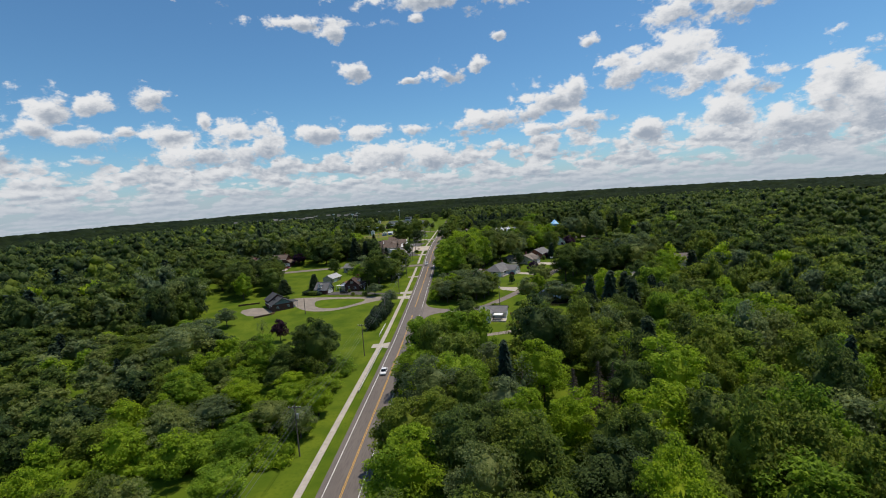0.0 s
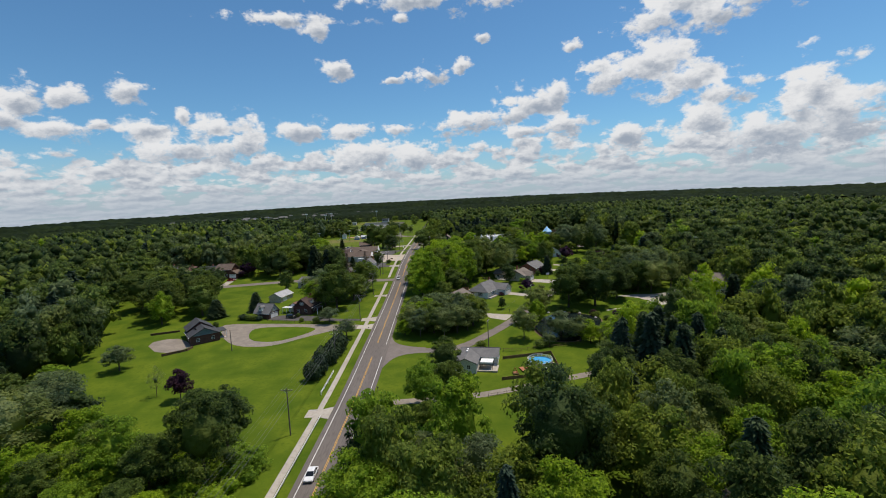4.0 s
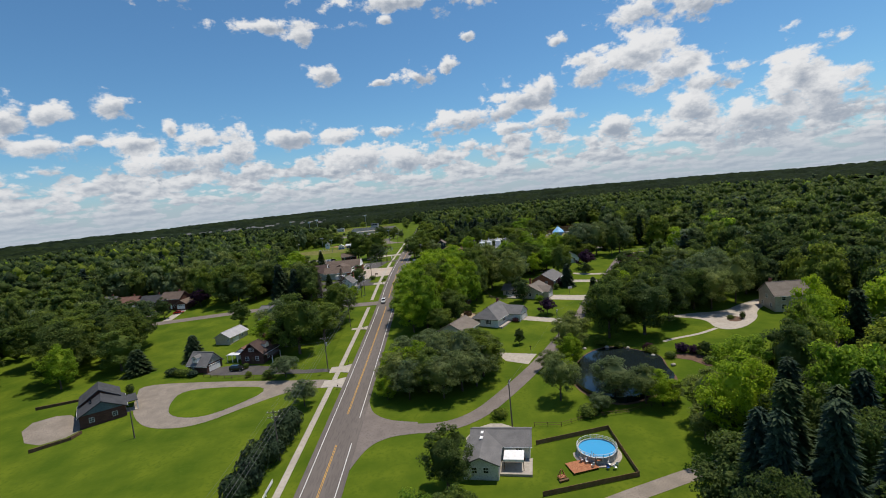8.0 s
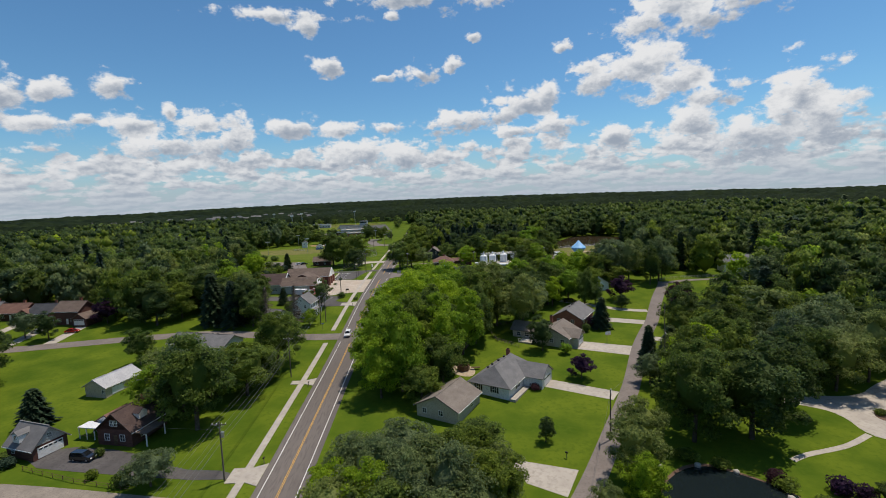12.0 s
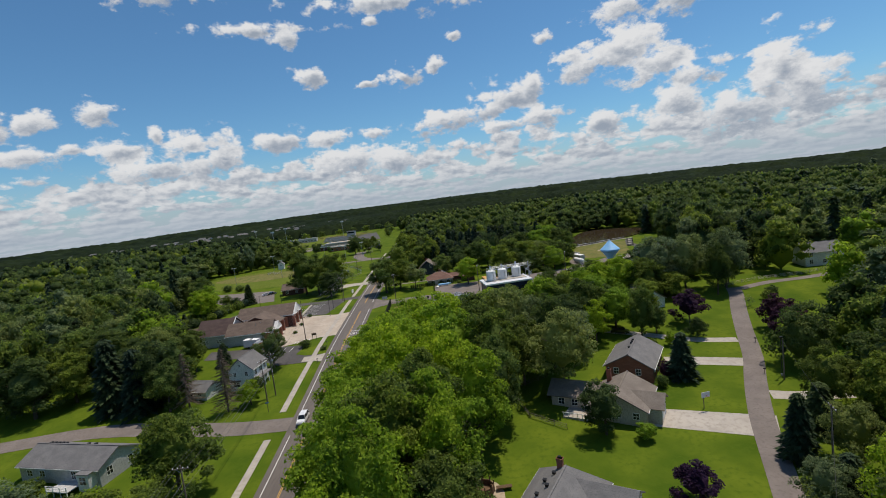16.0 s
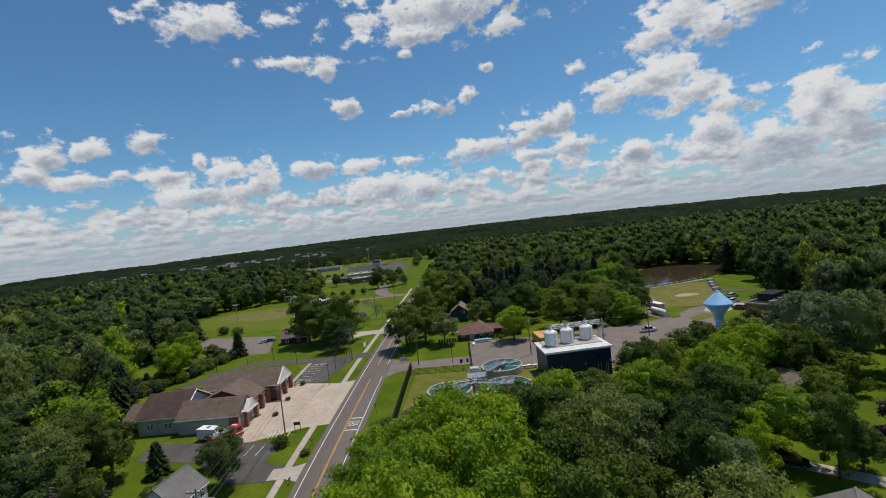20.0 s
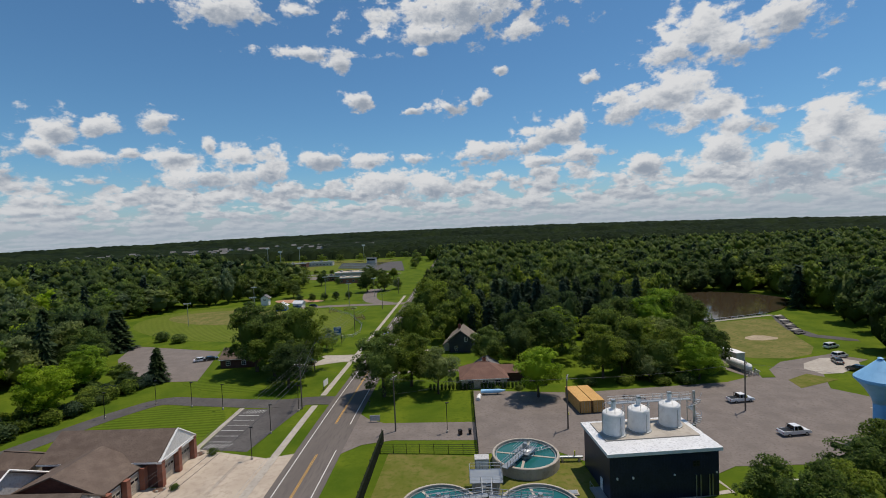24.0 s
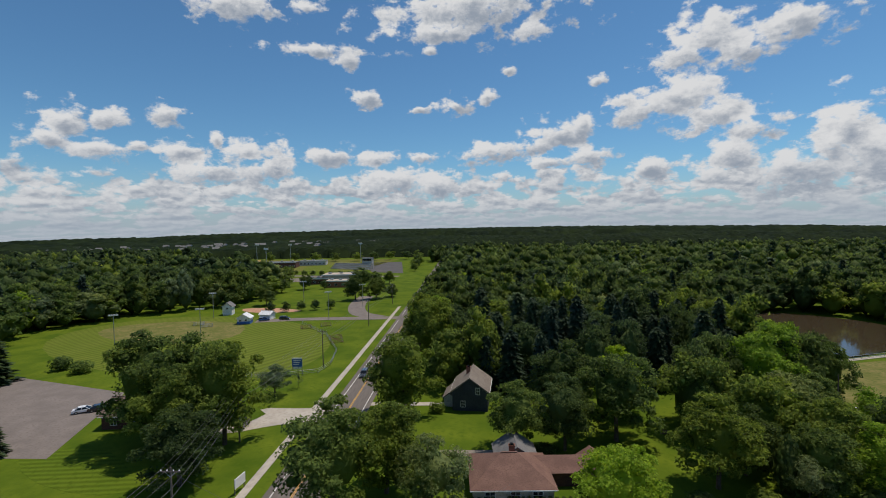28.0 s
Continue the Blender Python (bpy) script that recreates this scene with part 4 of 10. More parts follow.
def conifer(seed, n, size, spread=2.6):
    """Arrays of a tapering evergreen, 10 m high."""
    rng = np.random.default_rng(seed)
    whorls = 15
    w = rng.integers(0, whorls, n)
    z = 1.0 + 8.8 * (w + rng.uniform(-0.3, 0.3, n)) / whorls
    ray = np.maximum(1 - (z - 0.6) / 9.6, 0.02) ** 0.85
    arm = rng.integers(0, 9, n)
    a = arm * 0.698 + w * 1.9 + rng.normal(0, 0.11, n)
    out = rng.uniform(0.25, 1.0, n) * spread * ray * (0.82 + 0.3 * ((arm * 7 + w * 3) % 5) / 5)
    dirs = np.stack([np.cos(a), np.sin(a), -0.28 + 0 * a], 1)
    C = np.stack([np.cos(a) * out, np.sin(a) * out, z - out * 0.30 + rng.normal(0, 0.08, n)], 1)
    V, Fc = cards(rng, C, unit(np.stack([np.cos(a) * 0.4, np.sin(a) * 0.4, 1 + 0 * a], 1) + rng.normal(size=(n, 3)) * 0.3), size, 1.5, unit(dirs))
    ring = np.array([[math.cos(k * 0.7854), math.sin(k * 0.7854)] for k in range(8)])
    core = np.concatenate([np.c_[ring * spread * 0.52, np.full(8, 0.9)], np.c_[ring * 0.05, np.full(8, 9.6)]])
    o = len(V)
    q = [(o + k, o + (k + 1) % 8, o + 8 + (k + 1) % 8) for k in range(8)] + [(o + k, o + 8 + (k + 1) % 8, o + 8 + k) for k in range(8)]
    return np.concatenate([V, core]), np.concatenate([Fc, np.array(q)])


def shrub(seed, n, size):
    """Arrays of a rounded bush, 2 m high and 1.2 m in radius."""
    rng = np.random.default_rng(seed)
    d = unit(rng.normal(size=(n, 3)) + np.array([0, 0, 0.35]))
    lump = 1 + 0.16 * np.sin(d[:, 0] * 5 + seed) * np.cos(d[:, 1] * 4) + rng.uniform(-0.1, 0.08, n)
    C = np.array([0, 0, 0.95]) + d * np.array([1.15, 1.15, 1.0]) * lump[:, None]
    V, Fc = cards(rng, C, unit(d + rng.normal(size=(n, 3)) * 0.4), size)
    o = len(V)
    return np.concatenate([V, np.array([0, 0, 0.9]) + ICO_V * np.array([1.0, 1.0, 0.88])]), np.concatenate([Fc, ICO_F + o])


def trunk_mesh(seed, height, r, limbs, spread, start):
    rng = random.Random(seed)
    bm = bmesh.new()
    bar(bm, (0, 0, -0.4), (0.1, 0.05, height * 0.5), r, 8, r * 0.62)
    bar(bm, (0.1, 0.05, height * 0.5), (0.0, 0.1, height), r * 0.62, 6, r * 0.15)
    for i in range(limbs):
        a, z = i * 2.4 + rng.uniform(-0.4, 0.4), start + (height * 0.8 - start) * i / max(limbs, 1)
        e = (math.cos(a) * spread, math.sin(a) * spread, z + spread * rng.uniform(0.5, 1.0))
        bar(bm, (0.05, 0.03, z), e, r * 0.34, 5, r * 0.08)
    return bm


TREES = {}


def template(kind, arrays, mat, trunk, label, category="tree", name="tree"):
    """Keep the meshes of a kind of tree; the first of its kind to be planted makes the parts."""
    me = sheet("crown", *arrays, mat, True)
    tm = bpy.data.meshes.new("trunk")
    trunk.to_mesh(tm)
    trunk.free()
    tm.materials.append(M_BARK)
    TREES.setdefault(kind, []).append((me, tm, label, category, name))


LABELS = {
    "broad": "broad leafy deciduous tree with a green rounded crown",
    "bright": "bright yellow-green leafy tree in full sun",
    "dark": "dense dark green deciduous tree with a heavy crown",
    "grey": "loose grey-green spreading tree with a ragged crown",
    "red": "dark purple-red leaved maple tree on a lawn",
    "spruce": "tall dark green spruce with drooping branches",
    "bush": "rounded green garden bush",
    "redbush": "rounded dark red garden bush",
    "yew": "dark evergreen hedge bush beside the pavement",
    "column": "narrow dark green upright evergreen",
    "dead": "dead conifer with bare grey-brown branches",
    "thin": "thin sparse young tree with few leaves",
}
for s in range(4):
    template("broad", crown(10 + s, 46, 175, 0.155), M_LEAF, trunk_mesh(s, 7.5, 0.26, 7, 2.4, 3.0), LABELS["broad"])
for s in range(2):
    template("bright", crown(20 + s, 44, 180, 0.155, 1.0), M_LEAFLIGHT, trunk_mesh(s + 4, 7.5, 0.24, 7, 2.4, 2.6), LABELS["bright"])
    template("dark", crown(30 + s, 42, 170, 0.15, 0.98, -0.95), M_LEAFDARK, trunk_mesh(s + 7, 7.0, 0.26, 6, 2.2, 2.6), LABELS["dark"])
    template("grey", crown(40 + s, 40, 150, 0.15, 0.94, -0.8, 0.46), M_LEAFGREY, trunk_mesh(s + 9, 7.5, 0.22, 9, 2.9, 2.0), LABELS["grey"])
    template("spruce", conifer(60 + s, 3000, 0.34), M_NEEDLE, trunk_mesh(s + 12, 9.2, 0.2, 0, 0, 0), LABELS["spruce"])
template("red", crown(50, 26, 100, 0.28, 1.08, -0.7), M_LEAFRED, trunk_mesh(21, 6.5, 0.2, 5, 2.0, 2.0), LABELS["red"])
template("dead", snag(80), M_DEADWOOD, trunk_mesh(24, 9.8, 0.13, 0, 0, 0), LABELS["dead"])
template("thin", crown(55, 22, 22, 0.24, 1.1, -0.6, 0.0), M_LEAFGREY, trunk_mesh(23, 9.0, 0.16, 14, 3.2, 2.2), LABELS["thin"])
template("bush", shrub(70, 460, 0.16), M_LEAF, bars(0.05, ((0, 0, -0.2), (0, 0, 0.9))), LABELS["bush"], "bush", "bush")
template("redbush", shrub(71, 460, 0.15), M_LEAFRED, bars(0.05, ((0, 0, -0.2), (0, 0, 0.9))), LABELS["redbush"], "bush", "bush")
template("yew", shrub(72, 900, 0.14), M_NEEDLE, bars(0.05, ((0, 0, -0.2), (0, 0, 0.9))), LABELS["yew"], "bush", "hedge_bush")
template("column", shrub(73, 420, 0.14), M_LEAFDARK, bars(0.05, ((0, 0, -0.2), (0, 0, 0.9))), LABELS["column"], "bush", "conifer_bush")
LOW = {"bush": (2.0, 1.2), "redbush": (2.0, 1.2), "yew": (2.0, 1.2), "column": (2.0, 1.2), "spruce": (10.0, 2.6), "dead": (10.0, 2.6)}
planted = []
rt = random.Random(4)


def plant(kind, x, y, h, r, sink=0.0, label="", group="", grow=1.4):
    """A tree or bush of that kind, h metres high and r in radius, with its foot at (x, y)."""
    v = rt.randrange(len(TREES[kind]))
    if kind in ("broad", "dark", "bright", "grey") and r >= 3.5:
        h, r = h * grow, r * (1.0 + (grow - 1.0) * 0.2)
    me, tm, words, category, name = TREES[kind][v]
    ch, cr = LOW.get(kind, (10.0, 4.2))
    root = new(name)
    tagged(root, label or words, category, group)
    for nm, data in (("trunk" if category == "tree" else "stem", tm), ("crown", me)):
        o = new(nm, data)
        o.parent = root
    turn = rt.uniform(0, 360)
    root.matrix_basis = pose(x, y, gz(y, x) - sink, rt.uniform(-2, 2), rt.uniform(-2, 2), turn) @ Matrix.Diagonal((r / cr, r / cr * rt.uniform(0.9, 1.1), h / ch, 1))
    planted.append((x, y, r))
    return root

# ---- houses ----


def gable_body(w, l, eave, ridge, along="x", base=-1.2):
    """Walls with their gables; the ridge runs along x or y."""
    bm = bmesh.new()
    hw, hl = w / 2, l / 2
    if along == "x":
        prof = [(-hl, base), (hl, base), (hl, eave), (0, ridge), (-hl, eave)]
        ends = [[(s * hw, a, b) for a, b in prof] for s in (-1, 1)]
    else:
        prof = [(-hw, base), (hw, base), (hw, eave), (0, ridge), (-hw, eave)]
        ends = [[(a, s * hl, b) for a, b in prof] for s in (-1, 1)]
    A, B = [[bm.verts.new(p) for p in e] for e in ends]
    for i in range(5):
        j = (i + 1) % 5
        bm.faces.new((A[i], A[j], B[j], B[i]))
    bm.faces.new(A[::-1])
    bm.faces.new(B)
    bmesh.ops.recalc_face_normals(bm, faces=bm.faces[:])
    return bm


def roof_shell(w, l, eave, ridge, along="x", over=0.5, hip=0.0, hip2=None, thick=0.22):
    """Roof planes with thickness. hip: how far the ridge stops short of each end."""
    slope = (ridge - eave) / (l / 2 if along == "x" else w / 2)
    hw, hl = w / 2 + over, l / 2 + over
    ze, zr = eave - slope * over + 0.05, ridge + 0.05
    hip2 = hip if hip2 is None else hip2
    bm = bmesh.new()
    if along == "x":
        c = [(-hw, -hl, ze), (hw, -hl, ze), (hw, hl, ze), (-hw, hl, ze)]
        r = [(-hw + hip, 0, zr), (hw - hip2, 0, zr)]
    else:
        c = [(hw, -hl, ze), (hw, hl, ze), (-hw, hl, ze), (-hw, -hl, ze)]
        r = [(0, -hl + hip, zr), (0, hl - hip2, zr)]
    C, R = [bm.verts.new(p) for p in c], [bm.verts.new(p) for p in r]
    bm.faces.new((C[0], C[1], R[1], R[0]))
    bm.faces.new((C[2], C[3], R[0], R[1]))
    if hip > 0.01:
        bm.faces.new((C[3], C[0], R[0]))
    if hip2 > 0.01:
        bm.faces.new((C[1], C[2], R[1]))
    bmesh.ops.recalc_face_normals(bm, faces=bm.faces[:])
    if sum(f.normal.z for f in bm.faces) < 0:
        bmesh.ops.reverse_faces(bm, faces=bm.faces[:])
    bmesh.ops.solidify(bm, geom=bm.faces[:], thickness=thick)
    return bm


def wall_pose(w, l, side, off, z):
    """Where a window sits: side is s, n, e or w of the house's own axes, off the distance along it."""
    return {"s": pose(off, -l / 2, z), "n": pose(off, l / 2, z, 0, 0, 180), "e": pose(w / 2, off, z, 0, 0, 90), "w": pose(-w / 2, off, z, 0, 0, -90)}[side]


window_kinds = {}


def lattice(xs, zs, holes, y0, y1):
    """One flat bar-work of crossing bars: a grid of cells without the holes, with thickness."""
    bm = bmesh.new()
    V = [[bm.verts.new((x, y0, z)) for x in xs] for z in zs]
    for j in range(len(zs) - 1):
        for i in range(len(xs) - 1):
            if (i, j) not in holes:
                bm.faces.new((V[j][i], V[j][i + 1], V[j + 1][i + 1], V[j + 1][i]))
    made = bmesh.ops.extrude_face_region(bm, geom=bm.faces[:])
    for v in made["geom"]:
        if isinstance(v, bmesh.types.BMVert):
            v.co.y = y1
    bmesh.ops.recalc_face_normals(bm, faces=bm.faces[:])
    return bm


def window(parent, m, ww=1.1, hh=1.3, shutters=None, frame_mat=None):
    key = (ww, hh, frame_mat.name if frame_mat else "")
    fm = frame_mat or M_WHITE
    if key not in window_kinds:
        t = 0.09
        a, b = ww / 2, hh / 2
        fr = lattice((-a - t, -a, -0.03, 0.03, a, a + t), (-b - t, -b, -0.03, 0.03, b, b + t), {(1, 1), (3, 1), (1, 3), (3, 3)}, -0.07, 0.02)
        window_kinds[key] = (part("window", fr, fm), part("pane", boxes((-a, a, -0.03, 0.01, -b, b)), M_GLASS))
        f, p = window_kinds[key]
        p.parent = f
        f.parent = parent
        f.matrix_basis = m
    else:
        f0, p0 = window_kinds[key]
        f = again("window", f0, m, parent)
        again("pane", p0, Matrix(), f)
    if shutters:
        for s in (-1, 1):
            sh = part("shutter", boxes((s * (ww / 2 + 0.32) - 0.19, s * (ww / 2 + 0.32) + 0.19, -0.06, 0.0, -hh / 2 - 0.05, hh / 2 + 0.05)), shutters, f)
            sh["label"] = "dark window shutter"


def door(parent, m, ww=0.95, hh=2.05, mat=None, label="panelled front door"):
    d = part("door", boxes((-ww / 2, ww / 2, -0.06, 0.02, -hh / 2, hh / 2), (-ww / 2 + 0.12, ww / 2 - 0.12, -0.09, -0.05, 0.1, hh / 2 - 0.15), (-ww / 2 + 0.12, ww / 2 - 0.12, -0.09, -0.05, -hh / 2 + 0.15, -0.05)), mat or M_WHITE, parent, label)
    d.matrix_basis = m
    part("handle", boxes((ww / 2 - 0.14, ww / 2 - 0.06, -0.13, -0.06, -0.05, 0.05)), M_STEEL, d)


def garage_door(parent, m, ww=4.8, hh=2.2, mat=None, rows=4, glass_row=True):
    """A sectional door: each panel a board, one row with lights."""
    d = part("garage_door", boxes((-ww / 2 - 0.12, ww / 2 + 0.12, -0.04, 0.02, -hh / 2, hh / 2 + 0.12)), M_WHITE, parent, "sectional garage door")
    d.matrix_basis = m
    for r in range(rows):
        z0 = -hh / 2 + hh * r / rows
        part("panel", boxes((-ww / 2, ww / 2, -0.08, -0.04, z0 + 0.03, z0 + hh / rows - 0.03)), mat or M_WHITE, d)
    if glass_row:
        n = max(int(ww / 0.9), 2)
        for i in range(n):
            x = -ww / 2 + ww * (i + 0.5) / n
            z = -hh / 2 + hh * (rows - 1.5) / rows if rows > 4 else -hh / 2 + hh * (rows - 0.5) / rows
            part("pane", boxes((x - ww / n * 0.38, x + ww / n * 0.38, -0.1, -0.06, z - hh / rows * 0.3, z + hh / rows * 0.3)), M_GLASS, d)


def house(name, label, x, y, rot, w, l, eave, ridge, along, wall, roof, hip=0.0, hip2=None, windows=(), over=0.5, chimney=None, gable_mat=None, shutters=None, category="house", z=None, frame_mat=None):
    h = thing(name, label, category, x, y, rot, z)
    part("wall", gable_body(w, l, eave, ridge if hip < 0.01 or hip2 == 0 else eave + 0.05, along), wall, h)
    if gable_mat:
        hw = w / 2 if along == "y" else l / 2
        for sg in (-1, 1):
            bm = bmesh.new()
            for q in ((-hw + 0.15, eave, hw - 0.15, eave, 0, ridge - 0.15),):
                pts = [(q[0], q[1]), (q[2], q[3]), (q[4], q[5])]
                if along == "y":
                    vs = [bm.verts.new((a, sg * (l / 2 + 0.03), b)) for a, b in pts]
                else:
                    vs = [bm.verts.new((sg * (w / 2 + 0.03), a, b)) for a, b in pts]
                bm.faces.new(vs)
            bmesh.ops.solidify(bm, geom=bm.faces[:], thickness=0.05)
            part("gable", bm, gable_mat, h, "painted gable boards")
    part("roof", roof_shell(w, l, eave, ridge, along, over, hip, hip2), roof, h)
    # ridge cap and gutters
    if along == "x":
        part("ridge_cap", boxes((-w / 2 - over + hip, w / 2 + over - (hip if hip2 is None else hip2), -0.14, 0.14, ridge + 0.04, ridge + 0.12)), roof, h)
        zg = eave - (ridge - eave) / (l / 2) * over
        for s in (-1, 1):
            part("gutter", boxes((-w / 2 - over, w / 2 + over, s * (l / 2 + over) - 0.07, s * (l / 2 + over) + 0.07, zg - 0.16, zg - 0.02)), M_WHITE, h)
    else:
        part("ridge_cap", boxes((-0.14, 0.14, -l / 2 - over + hip, l / 2 + over - (hip if hip2 is None else hip2), ridge + 0.04, ridge + 0.12)), roof, h)
        zg = eave - (ridge - eave) / (w / 2) * over
        for s in (-1, 1):
            part("gutter", boxes((s * (w / 2 + over) - 0.07, s * (w / 2 + over) + 0.07, -l / 2 - over, l / 2 + over, zg - 0.16, zg - 0.02)), M_WHITE, h)
    for side, off, zz, ww, hh in windows:
        window(h, wall_pose(w, l, side, off, zz), ww, hh, shutters, frame_mat)
    if chimney:
        cx, cy, top = chimney
        c = part("chimney", boxes((cx - 0.45, cx + 0.45, cy - 0.35, cy + 0.35, eave - 0.3, top), (cx - 0.52, cx + 0.52, cy - 0.42, cy + 0.42, top - 0.18, top)), M_BRICK, h)
        part("chimney_cap", boxes((cx - 0.2, cx + 0.2, cy - 0.2, cy + 0.2, top, top + 0.3)), M_BLACKMETAL, c)
    return h


def vents(h, pts, mat=None):
    for x, y, z in pts:
        o = part("roof_vent", boxes((-0.22, 0.22, -0.22, 0.22, -0.1, 0.22), (-0.28, 0.28, -0.28, 0.28, 0.22, 0.27)), mat or M_BLACKMETAL, h)
        o.location = (x, y, z)


# brick house with a blue gable, beside the loop drive
h = house("house", "dark brick house with a pale blue gable and grey roof", -71.2, 246.0, 36, 10.4, 11.5, 3.1, 5.9, "y", M_DARKBRICK, M_SLATE, windows=[("s", -2.6, 1.5, 1.0, 1.1), ("s", 2.6, 1.5, 1.0, 1.1), ("e", -2, 1.5, 1.2, 1.2), ("w", 0, 1.5, 1.2, 1.2)], gable_mat=M_BLUESIDING)
part("upper_roof", roof_shell(9.2, 8.5, 4.0, 7.0, "y", 0.4), M_SLATE, h, "raised rear roof").location = (-0.3, 6.5, 0)
part("upper_wall", gable_body(9.0, 8.0, 4.0, 6.9, "y"), M_DARKBRICK, h).location = (-0.3, 6.5, 0)
part("porch_roof", boxes((5.2, 8.2, -3.5, 3.5, 2.75, 2.95)), M_SLATE, h, "flat porch roof")
for yy in (-3.3, 0, 3.3):
    part("porch_post", boxes((7.9, 8.1, yy - 0.1, yy + 0.1, -0.3, 2.75)), M_WHITE, h)
part("porch_floor", boxes((5.2, 8.2, -3.5, 3.5, -0.8, 0.15)), M_CONC, h)
door(h, wall_pose(10.4, 11.5, "e", 2.0, 1.1), mat=M_BLUESIDING)
vents(h, [(-2.4, -1.5, 4.75), (-2.4, 1.2, 4.75), (-2.5, 0, 4.7)])
for a, b in (((-77.3, 228.2), (-70.7, 233.2)), ((-97, 254), (-86.8, 257.5)), ((-70.7, 233.0), (-70.2, 236.2))):
    w = thing("retaining_wall", "low dark timber retaining wall round the yard", "wall", (a[0] + b[0]) / 2, (a[1] + b[1]) / 2, math.degrees(math.atan2(b[1] - a[1], b[0] - a[0])))
    n = math.dist(a, b)
    for i in range(4):
        part("beam", boxes((-n / 2, n / 2, -0.15 + 0.02 * (i % 2), 0.15 + 0.02 * (i % 2), -0.6 + 0.36 * i, -0.26 + 0.36 * i)), M_TIMBER, w)

# garage with a dormer
g = house("garage", "small brick garage with a steep grey roof and dormer", -56.2, 274.6, -20, 8.2, 6.6, 2.7, 6.0, "x", M_DARKBRICK, M_SHINGLE, windows=[("e", 0.0, 4.0, 0.8, 0.9), ("s", -2.0, 1.4, 0.9, 1.0)], gable_mat=M_SIDING)
garage_door(g, wall_pose(8.2, 6.6, "e", 0.0, 1.1), 4.6, 2.1)
dm = part("dormer", gable_body(1.9, 2.4, 4.9, 5.6, "y", 3.2), M_SIDING, g, "small white dormer")
dm.location = (-0.8, -2.0, 0)
part("dormer_roof", roof_shell(1.9, 2.4, 4.9, 5.6, "y", 0.2, thick=0.1), M_SHINGLE, g).location = (-0.8, -2.0, 0)
window(g, pose(-0.8, -3.2, 4.3), 0.8, 0.8)

# old house with a porch
h = house("house", "old dark brick house with a steep brown gable and white porch", -39.2, 279.6, -12, 8.6, 9.6, 3.4, 7.0, "y", M_DARKBRICK, M_MAROON, windows=[("s", -1.9, 1.6, 1.1, 1.3), ("s", 1.9, 1.6, 1.1, 1.3), ("s", -0.5, 4.7, 0.7, 1.1), ("s", 0.5, 4.7, 0.7, 1.1), ("e", -2, 1.6, 1.1, 1.3), ("w", 2, 1.6, 1.1, 1.3)], gable_mat=M_DARKBRICK, chimney=(0.8, 2.6, 8.0))
dm = part("dormer", gable_body(1.5, 2.2, 5.7, 6.5, "x", 4.4), M_SIDING, h, "small white dormer")
dm.location = (2.7, -0.6, 0)
part("dormer_roof", roof_shell(1.5, 2.2, 5.7, 6.5, "x", 0.15, thick=0.1), M_MAROON, h).location = (2.7, -0.6, 0)
part("wing_wall", gable_body(5.4, 11.5, 2.7, 4.3, "y"), M_SIDING, h).location = (-6.6, 5.2, 0)
part("wing_roof", roof_shell(5.4, 11.5, 2.7, 4.3, "y", 0.35), M_REDSHINGLE, h, "red-brown wing roof").location = (-6.6, 5.2, 0)
part("porch_roof", boxes((-10.8, -4.6, -3.6, -0.6, 2.5, 2.66)), M_METALROOF, h, "pale metal porch roof")
for xx in (-10.6, -8.7, -6.7, -4.8):
    part("porch_post", boxes((xx - 0.08, xx + 0.08, -3.5, -3.34, -0.4, 2.5)), M_WHITE, h)
part("porch_rail", boxes((-10.6, -4.8, -3.48, -3.4, 0.75, 0.83)), M_TIMBER, h)
part("side_porch_roof", boxes((4.3, 7.4, -4.4, 1.0, 2.5, 2.68)), M_BROWNSHINGLE, h)
for yy in (-4.2, 0.8):
    part("porch_post", boxes((7.1, 7.3, yy - 0.1, yy + 0.1, -0.4, 2.5)), M_WHITE, h)
door(h, wall_pose(8.6, 9.6, "s", 0.2, 1.1), mat=M_TIMBER)

# pale shed behind
s = house("outbuilding", "cream outbuilding with a pale grey metal roof", -59.6, 304.2, -14, 6.6, 11.0, 2.8, 4.6, "y", M_TANSIDING, M_PALEROOF, windows=[("s", 2.6, 1.4, 0.8, 0.9), ("e", 2, 1.5, 0.9, 1.0)])
garage_door(s, wall_pose(6.6, 11.0, "e", -2.0, 1.2), 3.2, 2.3)

# blue-grey long house with a white deck
h = house("house", "long pale grey house with a blue-grey roof and white deck", -46.5, 329.5, -17, 21.5, 9.0, 3.4, 5.6, "x", M_GREYSIDING, M_SHINGLE, windows=[("s", -8, 1.7, 1.4, 1.2), ("s", -4.5, 1.7, 1.4, 1.2), ("s", 4.0, 1.7, 1.0, 1.6), ("e", -2.4, 1.8, 1.2, 1.6), ("e", 2.2, 1.8, 1.0, 1.2)])
part("deck_floor", boxes((1.0, 6.5, -8.0, -4.5, 0.25, 0.42)), M_GREYSIDING, h, "raised wooden deck")
for xx in (1.1, 2.9, 4.7, 6.4):
    part("deck_post", boxes((xx - 0.07, xx + 0.07, -8.0, -7.86, -0.8, 1.45)), M_WHITE, h)
for zz in (0.7, 1.05, 1.4):
    part("deck_rail", boxes((1.0, 6.5, -7.97, -7.89, zz - 0.04, zz + 0.04)), M_WHITE, h)
part("bay", boxes((7.2, 10.0, -6.2, -4.5, -0.5, 3.0)), M_SIDING, h, "white bay window")
window(h, pose(8.6, -6.2, 1.7), 1.5, 1.5)
part("bay_roof", boxes((7.0, 10.2, -6.4, -4.4, 3.0, 3.15)), M_SHINGLE, h)
